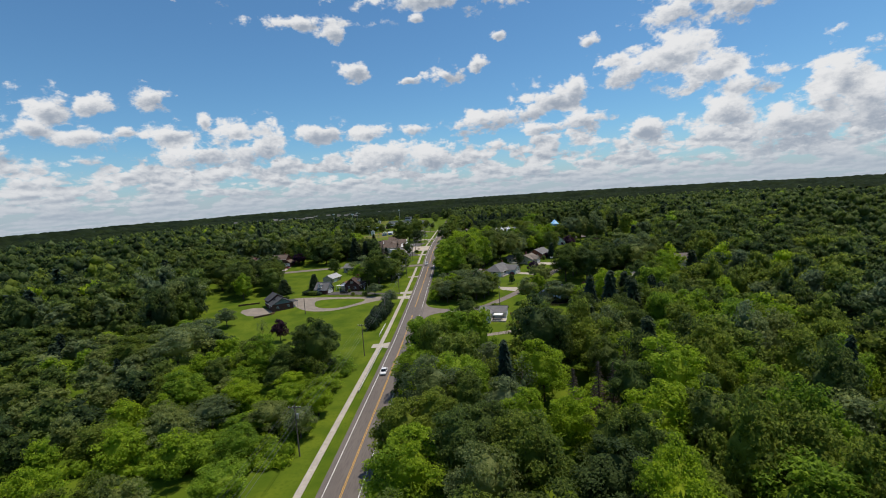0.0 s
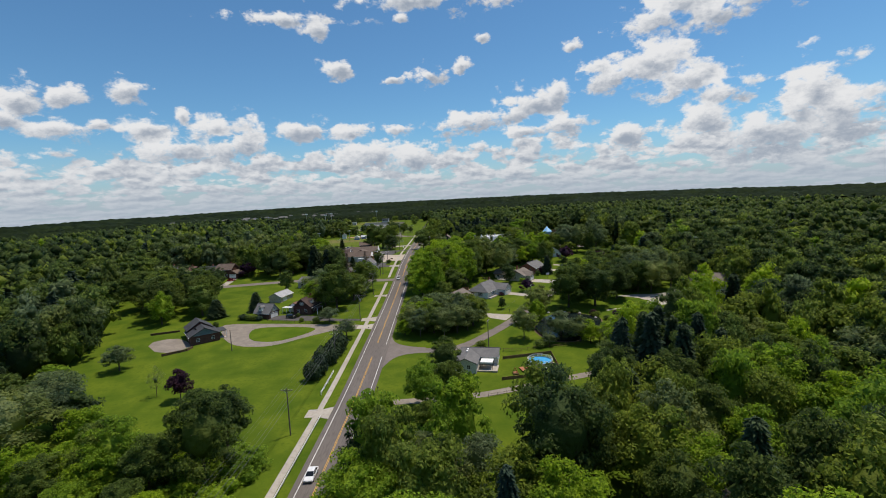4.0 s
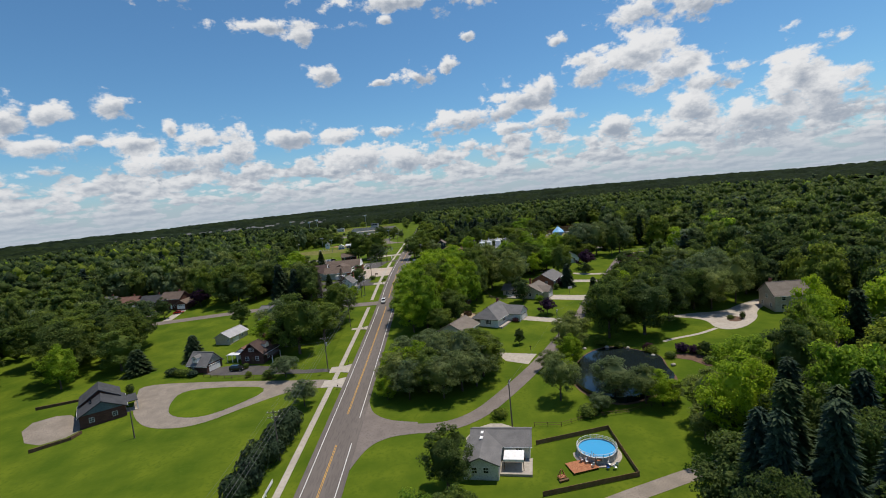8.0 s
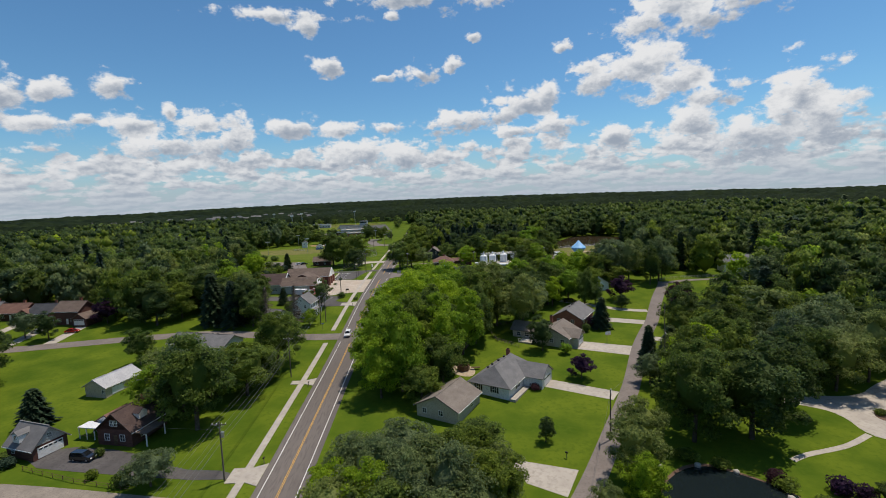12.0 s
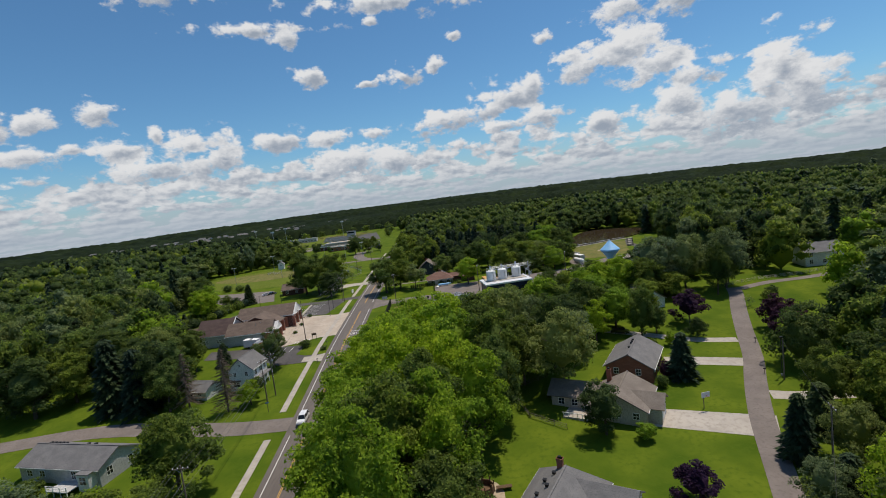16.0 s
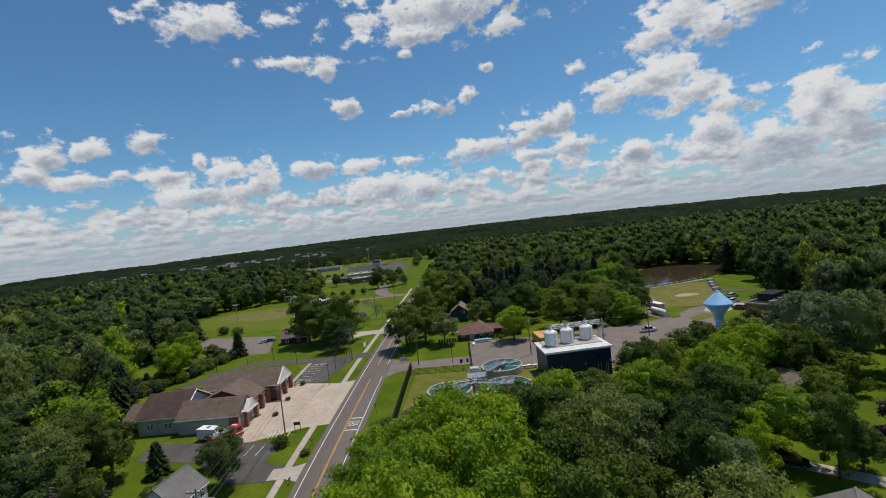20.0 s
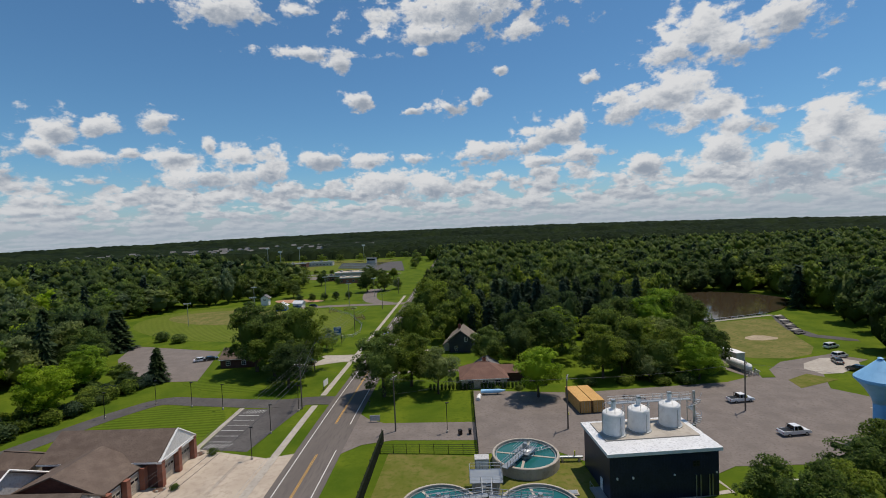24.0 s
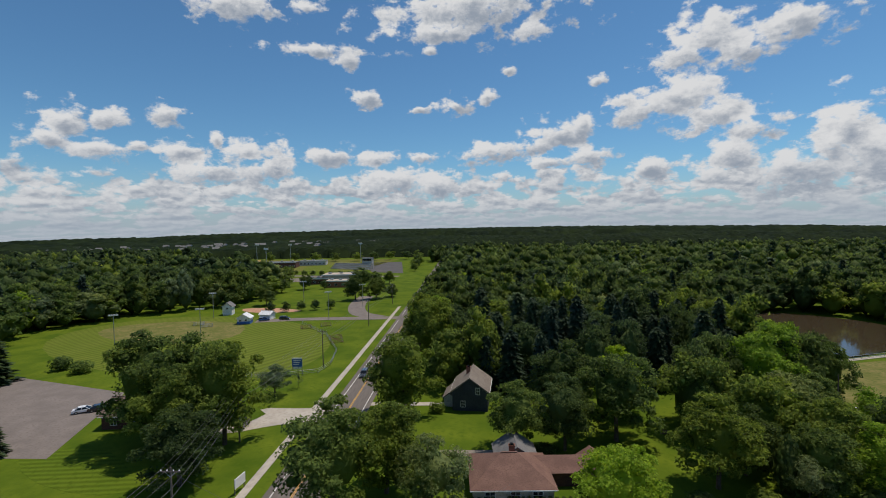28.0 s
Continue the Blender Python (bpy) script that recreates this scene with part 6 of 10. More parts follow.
for i, (x, y) in enumerate(((-5.3, 0.6), (-0.6, 1.5), (5.3, 2.6))):
    T = thing("storage_silo", "white cylindrical storage silo on the metal roof", "silo", 0, 0, group="white silos on the roof")
    T.matrix_basis = B.matrix_basis @ pose(x, y, 7.02)
    part("shell", lathe([(1.72, 0.15), (1.72, 3.5), (1.62, 3.66), (1.1, 4.0), (0.5, 4.2)], 32), M_WHITE, T, smooth=False)
    part("base_ring", lathe([(1.98, 0), (1.98, 0.16), (1.74, 0.2)], 28), M_STEEL, T)
    part("hatch", lathe([(0.38, 4.2), (0.38, 5.3), (0.3, 5.4)], 14), M_WHITE, T)
    part("filter_cap", boxes((-0.3, 0.3, -0.3, 0.3, 5.35, 5.7)), M_STEEL, T)
    ring = [(1.6 * math.cos(a), 1.6 * math.sin(a)) for a in np.linspace(0, 2 * math.pi, 15)[:-1]]
    part("guard_rail", bars(0.035, *[((*ring[k], 4.75), (*ring[(k + 1) % 14], 4.75)) for k in range(14)], *[((*p, 3.8), (*p, 4.75)) for p in ring[::2]], n=4), M_STEEL, T)
    part("ladder", bars(0.03, ((1.84, 0.2, 0), (1.84, 0.2, 4.6)), ((1.84, -0.2, 0), (1.84, -0.2, 4.6)), *[((1.84, -0.2, z), (1.84, 0.2, z)) for z in np.arange(0.3, 4.5, 0.35)], n=4), M_STEEL, T)
    part("pipe", bars(0.06, ((-1.78, 0.3, 0), (-1.78, 0.3, 4.0)), ((0.5, -1.72, 0), (0.5, -1.72, 3.2))), M_STEEL, T)
cat_walk = thing("catwalk", "galvanised steel catwalk linking the silo tops", "catwalk", 0, 0)
cat_walk.matrix_basis = B.matrix_basis
part("deck", boxes((-4.5, 10.2, 4.3, 5.2, 10.4, 10.5)), M_STEEL, cat_walk)
for y in (4.3, 5.2):
    part("rail", bars(0.04, ((-4.5, y, 11.5), (10.2, y, 11.5)), ((-4.5, y, 11.0), (10.2, y, 11.0)), *[((x, y, 10.4), (x, y, 11.5)) for x in np.arange(-4.5, 10.3, 1.63)], n=4), M_STEEL, cat_walk)
for x in (-4.2, 2.5, 9.6):
    part("support", bars(0.09, ((x, 4.7, 6.85 if x < 8 else -1.2), (x, 4.7, 10.4))), M_STEEL, cat_walk)
stair = thing("spiral_stair", "grey steel spiral stair beside the building", "stair", 0, 0)
stair.matrix_basis = B.matrix_basis @ pose(10.9, 4.8, 0)
part("column", bars(0.22, ((0, 0, -1.8), (0, 0, 11.8)), n=10), M_STEEL, stair)
for k in range(44):
    a = k * 0.42
    o = part("step", boxes((0.2, 1.2, -0.2, 0.2, 0, 0.06)), M_STEEL, stair) if k == 0 else again("step", stair.children[1], Matrix(), stair)
    o.matrix_basis = pose(0, 0, 0.2 + k * 0.235, 0, 0, math.degrees(a))
hel = [(1.2 * math.cos(k * 0.42), 1.2 * math.sin(k * 0.42), 1.2 + k * 0.235) for k in range(45)]
part("handrail", bars(0.035, *zip(hel, hel[1:]), n=4), M_STEEL, stair)


def clarifier(x, y, r, turn):
    c = thing("settling_tank", "round concrete settling tank with teal water and bridge", "settling tank", x, y, turn, group="settling tanks")
    part("wall", lathe([(r, -1.0), (r, 1.75), (r - 0.1, 1.85), (r - 0.42, 1.85), (r - 0.45, 1.75), (r - 0.45, -0.5)], 48), M_CONC, c)
    part("water", lathe([(r - 0.46, 0.2), (r - 0.46, 1.35)], 48), M_TEAL, c)
    part("weir", lathe([(r - 0.62, 1.2), (r - 0.62, 1.5), (r - 0.78, 1.5), (r - 0.78, 1.2)], 48), M_STEEL, c)
    part("drive_unit", lathe([(1.5, 0.8), (1.5, 1.7), (1.1, 1.9), (1.1, 2.5), (0.5, 2.7), (0.35, 3.6)], 16), M_STEEL, c)
    part("platform", boxes((-1.8, 1.8, -1.5, 1.5, 2.3, 2.4)), M_STEEL, c)
    for s in (-1, 1):
        part("bridge_rail", bars(0.05, ((-r - 1.5, s * 0.6, 3.3), (1.6, s * 0.6, 3.3)), ((-r - 1.5, s * 0.6, 2.85), (1.6, s * 0.6, 2.85)), *[((xx, s * 0.6, 2.35), (xx, s * 0.6, 3.3)) for xx in np.arange(-r - 1.5, 1.7, 0.95)], n=4), M_STEEL, c)
    part("bridge_deck", boxes((-r - 1.6, 1.5, -0.6, 0.6, 2.28, 2.36)), M_STEEL, c)
    part("platform_rail", bars(0.045, *[(a, b) for z in (2.9, 3.35) for a, b in (((-1.8, -1.5, z), (1.8, -1.5, z)), ((1.8, -1.5, z), (1.8, 1.5, z)), ((1.8, 1.5, z), (-1.8, 1.5, z)))], n=4), M_STEEL, c)
    for a in (20, 110, 200, 290):
        o = part("scraper_arm", boxes((1.2, r - 0.8, -0.22, 0.22, 1.32, 1.42)), M_CONC, c, "pale trough across the water")
        o.matrix_basis = pose(0, 0, 0, 0, 0, a)
    truss = []
    for k in range(6):
        x0, x1 = 1.0 + k * (r - 1.6) / 6, 1.0 + (k + 1) * (r - 1.6) / 6
        truss += [((x0, -0.5, 1.6), (x1, 0.5, 1.6)), ((x0, 0.5, 1.6), (x1, -0.5, 1.6)), ((x0, -0.5, 1.6), (x1, -0.5, 1.6)), ((x0, 0.5, 1.6), (x1, 0.5, 1.6))]
    o = part("truss", bars(0.05, *truss, n=4), M_STEEL, c)
    o.matrix_basis = pose(0, 0, 0.2, 0, 0, -28)


clarifier(24.6, 404.3, 6.0, 180 + 12)
clarifier(39.7, 403.8, 6.1, -12)
clarifier(39.6, 419.4, 6.0, 55)
hub = thing("splitter_box", "octagonal concrete splitter chamber with steel platform", "chamber", 32.0, 410.5, 0)
part("chamber", lathe([(2.3, -0.5), (2.3, 2.6), (2.0, 2.6), (2.0, 2.2)], 8), M_CONC, hub)
part("grating", boxes((-2.6, 2.6, -2.2, 2.2, 2.6, 2.68)), M_STEEL, hub)
part("rail", bars(0.045, *[(a, b) for z in (3.2, 3.7) for a, b in (((-2.6, -2.2, z), (2.6, -2.2, z)), ((2.6, -2.2, z), (2.6, 2.2, z)), ((2.6, 2.2, z), (-2.6, 2.2, z)), ((-2.6, 2.2, z), (-2.6, -2.2, z)))], *[((x, y, 2.6), (x, y, 3.7)) for x in (-2.6, -0.9, 0.9, 2.6) for y in (-2.2, 2.2)], n=4), M_STEEL, hub)
for k in range(9):
    part("stair_step", boxes((-0.7, 0.7, -5.0 + k * 0.3, -4.7 + k * 0.3, 0.15 + k * 0.29, 0.2 + k * 0.29)), M_STEEL, hub)
for s in (-0.75, 0.75):
    part("stair_string", bars(0.06, ((s, -5.1, 0.0), (s, -2.3, 2.65)), ((s, -5.1, 1.0), (s, -2.3, 3.65)), ((s, -5.1, 0), (s, -5.1, 1.0)), n=4), M_WHITE, hub)
box2 = thing("electrical_cabinet", "grey steel control cabinet on a concrete base", "cabinet", 31.6, 416.0, 0)
part("body", boxes((-1.2, 1.2, -0.9, 0.9, 0.2, 2.9), (-1.25, 1.25, -0.95, 0.95, 2.9, 3.0)), M_GREYSIDING, box2)
part("base", boxes((-1.5, 1.5, -1.2, 1.2, -0.6, 0.2)), M_CONC, box2)
part("door", boxes((-1.0, -0.05, -0.95, -0.9, 0.35, 2.7), (0.05, 1.0, -0.95, -0.9, 0.35, 2.7)), M_WHITE, box2)
for x, y, r in ((46.6, 404.3, 0.28), (46.8, 419.4, 0.28)):
    p = thing("outfall_pipe", "grey steel pipe from tank to building", "pipe", x, y)
    part("pipe", bars(r, ((-1.2, 0, 0.8), (3.0, 0, 0.8)), n=10), M_STEEL, p)
    part("flange", bars(r * 1.4, ((0.4, 0, 0.8), (0.55, 0, 0.8)), n=10), M_STEEL, p)
    part("valve", bars(0.12, ((1.6, 0, 0.8), (1.6, 0, 1.9)), n=8), M_SAFETY, p)
    part("saddle", boxes((-0.8, -0.5, -0.35, 0.35, -0.4, 0.6), (2.2, 2.5, -0.35, 0.35, -0.4, 0.6)), M_CONC, p)
for x, y in ((24.2, 394.6), (45.8, 409.5), (70.5, 417.0)):
    v = thing("valve_box", "small pale concrete valve box in the grass", "valve box", x, y)
    part("box", boxes((-0.8, 0.8, -0.7, 0.7, -0.4, 0.25)), M_CONC, v)
    part("lid", boxes((-0.6, 0.6, -0.5, 0.5, 0.25, 0.32)), M_STEEL, v)

wt = thing("water_tower", "pale blue water tower with a conical roof on a stem", "water tower", 104.2, 422.5)
part("roof", lathe([(3.85, 12.2), (3.8, 12.5), (2.3, 13.9), (0.65, 15.6), (0.5, 15.75)], 40), M_TANKBLUE, wt, "light blue conical roof", smooth=False)
part("bowl", lathe([(1.0, 7.6), (1.35, 8.8), (2.3, 10.4), (3.3, 11.6), (3.85, 12.2)], 40), M_TANKBLUE, wt, smooth=True)
part("stem", lathe([(1.75, -0.6), (1.7, 0.3), (1.15, 1.8), (1.05, 3.0), (1.05, 8.4)], 28), M_TANKBLUE, wt, smooth=True)
part("vent", lathe([(0.3, 15.7), (0.3, 16.0), (0.5, 16.05), (0.2, 16.25)], 14), M_TANKBLUE, wt)
part("ladder", bars(0.04, ((1.15, 0.2, 0.6), (1.15, 0.2, 8.6)), ((1.15, -0.2, 0.6), (1.15, -0.2, 8.6)), n=4), M_STEEL, wt)

for i, x in enumerate((55.2, 58.1)):
    c = thing("shipping_container", "ochre-yellow steel container with a pale flat top", "container", x, 444.8 + 0.3 * i, 6, group="yard containers")
    part("body", boxes((-1.32, 1.32, -5.0, 5.0, 0.12, 2.75)), M_ORANGE, c)
    part("top", boxes((-1.35, 1.35, -5.02, 5.02, 2.75, 2.85)), M_ORANGE, c)
    for xx in (-1.28, 1.28):
        part("corner_post", boxes((xx - 0.08, xx + 0.08, -5.06, -4.96, 0.1, 2.8)), M_TIMBER, c)
    for s in (-1, 1):
        part("end_door", boxes((s * 0.62 - 0.55, s * 0.62 + 0.55, -5.07, -5.0, 0.25, 2.65)), M_ORANGE, c)
        part("lock_bar", bars(0.03, ((s * 0.3, -5.1, 0.3), (s * 0.3, -5.1, 2.6)), ((s * 0.85, -5.1, 0.3), (s * 0.85, -5.1, 2.6)), n=4), M_STEEL, c)

tk = thing("gas_tank", "long white horizontal pressure tank on saddles", "tank", 105.0, 467.8, 100)
part("shell", bars(1.1, ((-3.6, 0, 1.6), (3.6, 0, 1.6)), n=20), M_WHITE, tk)
for s in (-1, 1):
    bm = bmesh.new()
    bar(bm, (s * 3.6, 0, 1.6), (s * 4.3, 0, 1.6), 1.1, 20, 0.45)
    part("end_cap", bm, M_WHITE, tk)
    part("saddle", boxes((s * 2.2 - 0.25, s * 2.2 + 0.25, -1.0, 1.0, -0.4, 0.9)), M_CONC, tk)
pw = thing("pipework", "cluster of grey steel valves and pipes beside the tank", "pipework", 105.8, 462.4, 12)
for i in range(4):
    part("valve", bars(0.14, ((i * 0.9 - 1.4, 0.3 * (i % 2), -0.2), (i * 0.9 - 1.4, 0.3 * (i % 2), 1.3 + 0.3 * (i % 3))), n=8), M_STEEL, pw)
    part("pipe", bars(0.1, ((i * 0.9 - 1.6, -0.9, 0.6 + 0.2 * i), (i * 0.9 - 1.2, 1.2, 0.6 + 0.2 * i)), n=8), M_WHITE if i % 2 else M_STEEL, pw)
sk = thing("waste_skip", "dark steel waste skip with a pale open top", "skip", 110.0, 489.0, 100)
part("body", boxes((-2.2, 2.2, -1.6, 1.6, 0.1, 2.2)), M_BLACKMETAL, sk)
part("rim", boxes((-2.3, 2.3, -1.7, -1.5, 2.2, 2.35), (-2.3, 2.3, 1.5, 1.7, 2.2, 2.35), (-2.3, -2.1, -1.5, 1.5, 2.2, 2.35), (2.1, 2.3, -1.5, 1.5, 2.2, 2.35)), M_WHITE, sk)
part("manifold", bars(0.07, ((-6.0, -0.8, 0.6), (-6.0, 0.8, 0.6)), ((-6.0, 0, 0.6), (-4.5, 0, 0.9)), ((-6.0, -0.8, -0.2), (-6.0, -0.8, 1.5)), ((-6.0, 0.8, -0.2), (-6.0, 0.8, 1.5))), M_STEEL, tk)
tr = thing("box_trailer", "white flat-roofed site trailer", "trailer", 108.0, 477.2, 100)
part("body", boxes((-4.0, 4.0, -1.3, 1.3, 0.6, 3.0)), M_GREYSIDING, tr)
part("roof", boxes((-4.1, 4.1, -1.4, 1.4, 3.0, 3.1)), M_WHITE, tr)
part("wheel", bars(0.45, ((1.6, -1.3, 0.45), (1.6, 1.3, 0.45)), n=12), M_RUBBER, tr)
part("hitch", boxes((-5.2, -4.0, -0.1, 0.1, 0.5, 0.7)), M_BLACKMETAL, tr)
part("stand", boxes((-4.6, -4.4, -0.1, 0.1, -0.2, 0.6)), M_BLACKMETAL, tr)

pb = thing("pump_house", "low red brick pump house with a dark flat roof", "building", 139.5, 452.5, 32)
part("wall", boxes((-8.5, 8.5, -5.5, 5.5, -1, 4.2)), M_BRICK, pb)
part("parapet", boxes((-8.7, 8.7, -5.7, -5.3, 4.2, 4.7), (-8.7, 8.7, 5.3, 5.7, 4.2, 4.7), (-8.7, -8.3, -5.3, 5.3, 4.2, 4.7), (8.3, 8.7, -5.3, 5.3, 4.2, 4.7)), M_CONC, pb)
part("roof", boxes((-8.3, 8.3, -5.3, 5.3, 4.2, 4.35)), M_BLACKMETAL, pb, "dark bitumen roof")
part("upper_wall", boxes((-2.0, 6.5, -0.5, 4.6, 4.35, 6.6)), M_DARKBRICK, pb)
part("upper_roof", boxes((-2.3, 6.8, -0.8, 4.9, 6.6, 6.85)), M_BLACKMETAL, pb, "dark raised roof")
for k in range(5):
    part("roof_pipe", bars(0.16, ((-7 + k * 3.0, -4.4, 4.3), (-7 + k * 3.0, -4.4, 5.6 + 0.3 * (k % 2))), ((-7 + k * 3.0, -4.4, 5.5), (-7 + k * 3.0, -1.5, 5.5)), n=8), M_STEEL, pb)
for k in range(4):
    part("duct", bars(0.14, ((8.8, -4 + k * 2.4, -0.5), (8.8, -4 + k * 2.4, 4.9)), ((8.8, -4 + k * 2.4, 4.8), (7.0, -4 + k * 2.4, 4.8)), n=8), M_STEEL, pb)
for x, y in ((-5, -2), (-1, 2), (3.5, -1.5), (6, 2.5)):
    part("roof_unit", boxes((x - 0.9, x + 0.9, y - 0.7, y + 0.7, 4.35, 5.3)), M_STEEL, pb)
part("roof_rail", bars(0.04, *[((-8.5, s * 5.5, z), (8.5, s * 5.5, z)) for s in (-1, 1) for z in (5.2, 5.7)], *[((x, s * 5.5, 4.7), (x, s * 5.5, 5.7)) for s in (-1, 1) for x in np.arange(-8.5, 8.6, 2.83)], n=4), M_STEEL, pb)
for x in (-6, -3, 3, 6):
    window(pb, pose(x, -5.5, 2.2), 1.2, 1.4)
ps = house("outbuilding", "small pale shed with a red gable roof", 126.0, 440.5, 32, 5.0, 4.2, 2.5, 3.8, "x", M_SIDING, M_REDROOF, windows=[("s", -1.5, 1.5, 0.9, 1.0), ("s", 1.6, 1.5, 0.9, 1.0)])
for x, y in ((117.5, 438.0), (119.5, 436.5)):
    ct = thing("chemical_tank", "grey upright storage tank with a domed top", "tank", x, y)
    part("shell", lathe([(0.95, -0.2), (0.95, 2.2), (0.7, 2.6), (0.2, 2.75)], 18), M_GREYSIDING, ct)
    part("cap", lathe([(0.22, 2.7), (0.22, 2.9)], 10), M_STEEL, ct)
    part("plinth", boxes((-1.2, 1.2, -1.2, 1.2, -0.4, 0.06)), M_CONC, ct)

# spillway beside the dam
tagged(part("spillway", draped(rounded([(158, 538), (163, 540), (150, 506), (160, 497), (158, 492), (145, 504)], 1), 0.06), M_DARKLOT), "stepped dark stone spillway below the reservoir", "spillway", kind="structure")
for i in range(12):
    t = i / 11
    x, y = 161 - 13 * t, 537 - 31 * t
    st2 = thing("spillway_block", "dark wet stone step with white water", "stone step", x, y, 20, group="spillway steps")
    part("block", boxes((-1.8, 1.8, -0.8, 0.8, -0.4, 0.45)), M_STONE if i % 3 == 0 else M_DARKLOT, st2)
rail = thing("dam_railing", "grey steel railing along the dam crest", "railing", 0, 0, 0, 0)
pts = [(116 + i * 3.0, 526.6 + i * 0.92, gz(528)) for i in range(15)]
part("rail", bars(0.07, *[((a[0], a[1], a[2] + z), (b[0], b[1], b[2] + z)) for a, b in zip(pts, pts[1:]) for z in (0.6, 1.15)], n=4), M_STEEL, rail)
for p in pts:
    part("post", bars(0.07, ((p[0], p[1], p[2] - 0.3), (p[0], p[1], p[2] + 1.2)), n=5), M_STEEL, rail)
laid("dam_crest", strip([(115, 526.2), (160, 540)], 1.6), 0.12, M_CONC, "pale concrete crest of the low dam", "dam")

# ---- vehicles ----


def car(name, label, x, y, rot, paint, kind="sedan", group=""):
    c = thing(name, label, "truck" if kind == "pickup" else "car", x, y, rot, gz(y, x) + 0.05, group)
    L, W = {"sedan": (4.7, 1.82), "suv": (4.8, 1.9), "pickup": (5.8, 2.0)}[kind]
    a, hw = L / 2, W / 2
    top = {"sedan": 1.42, "suv": 1.72, "pickup": 1.85}[kind]
    belt = 0.92 if kind == "sedan" else 1.08
    bm = bmesh.new()
    prof = [(-a, 0.35), (-a, belt - 0.08), (-a + 0.12, belt), (a - 1.35, belt), (a - 0.2, belt - 0.16), (a, 0.62), (a, 0.35)]
    sides = [[bm.verts.new((px, s * hw * (0.97 if pz > 0.7 else 1.0), pz)) for px, pz in prof] for s in (-1, 1)]
    for i in range(len(prof)):
        j = (i + 1) % len(prof)
        bm.faces.new((sides[0][i], sides[0][j], sides[1][j], sides[1][i]))
    bm.faces.new(sides[0][::-1])
    bm.faces.new(sides[1])
    bmesh.ops.recalc_face_normals(bm, faces=bm.faces[:])
    bmesh.ops.bevel(bm, geom=bm.edges[:], offset=0.06, segments=2, affect="EDGES")
    part("body", bm, paint, c)
    if kind == "pickup":
        cab = [(-0.75, belt), (-0.62, top), (0.75, top), (1.35, belt)]
    elif kind == "suv":
        cab = [(-a + 0.1, belt), (-a + 0.35, top), (0.55, top), (1.25, belt)]
    else:
        cab = [(-a + 0.55, belt), (-a + 1.25, top), (0.35, top), (1.2, belt)]
    bm = bmesh.new()
    s2 = [[bm.verts.new((px, s * hw * (0.92 if pz <= belt + 0.01 else 0.76), pz)) for px, pz in cab] for s in (-1, 1)]
    for i in range(4):
        j = (i + 1) % 4
        bm.faces.new((s2[0][i], s2[0][j], s2[1][j], s2[1][i]))
    bm.faces.new(s2[0][::-1])
    bm.faces.new(s2[1])
    bmesh.ops.recalc_face_normals(bm, faces=bm.faces[:])
    part("glasshouse", bm, M_CARGLASS, c, "dark car windows")
    part("roof", boxes((cab[1][0] - 0.02, cab[2][0] + 0.02, -hw * 0.77, hw * 0.77, top - 0.02, top + 0.04)), paint, c)
    for s in (-1, 1):
        part("pillar", bars(0.05, ((cab[2][0], s * hw * 0.77, top), (cab[3][0], s * hw * 0.93, belt)), ((cab[1][0], s * hw * 0.77, top), (cab[0][0], s * hw * 0.93, belt)), (((cab[1][0] + cab[2][0]) / 2, s * hw * 0.78, top), ((cab[1][0] + cab[2][0]) / 2, s * hw * 0.94, belt)), n=4), paint, c)
        part("mirror", boxes((1.0, 1.15, s * hw, s * (hw + 0.16), belt, belt + 0.14) if s > 0 else (1.0, 1.15, -hw - 0.16, -hw, belt, belt + 0.14)), paint, c)
        part("headlight", boxes((a - 0.1, a + 0.02, s * hw * 0.68 - 0.2, s * hw * 0.68 + 0.2, 0.6, 0.74)), M_WHITE, c)
        part("tail_light", boxes((-a - 0.02, -a + 0.08, s * hw * 0.74 - 0.16, s * hw * 0.74 + 0.16, 0.68, 0.86)), M_CARRED, c)
    if kind == "pickup":
        part("bed", boxes((-a + 0.2, -0.85, -hw + 0.16, hw - 0.16, belt - 0.02, belt + 0.02)), M_BLACKMETAL, c, "open dark truck bed")
        part("bed_rack", bars(0.04, ((-0.9, -hw + 0.1, belt), (-0.9, -hw + 0.1, top + 0.1)), ((-0.9, hw - 0.1, belt), (-0.9, hw - 0.1, top + 0.1)), ((-0.9, -hw + 0.1, top + 0.1), (-0.9, hw - 0.1, top + 0.1)), n=4), M_BLACKMETAL, c)
    for wx in (-a * 0.60, a * 0.62):
        for s in (-1, 1):
            w = part("wheel", bars(0.34, ((wx, s * (hw - 0.22), 0.33), (wx, s * (hw + 0.01), 0.33)), n=16), M_RUBBER, c)
            part("rim", bars(0.2, ((wx, s * hw, 0.33), (wx, s * (hw + 0.03), 0.33)), n=12), M_STEEL, w)
    return c


car("car", "white saloon car driving on the road", -1.9, 150.5, -90, M_CARWHITE, "sedan")
car("car", "white hatchback driving on the road", -1.8, 337.0, -90, M_CARWHITE, "suv")
car("car", "dark grey car on the road", -1.7, 521.0, -90, M_CARGREY, "suv")
car("car", "dark car parked on a drive under trees", 82.2, 361.8, -30, M_CARBLACK, "suv")
car("car", "dark car parked beside the old house", -43.6, 270.2, -8, M_CARBLACK, "suv")
car("car", "white car parked on the car park", -62.0, 494.2, 30, M_CARWHITE, "sedan")
car("car", "black car parked beside the white one", -59.2, 495.4, 30, M_CARBLACK, "sedan")
car("pickup_truck", "white pickup truck parked in the works yard", 91.9, 444.4, 8, M_CARWHITE, "pickup")
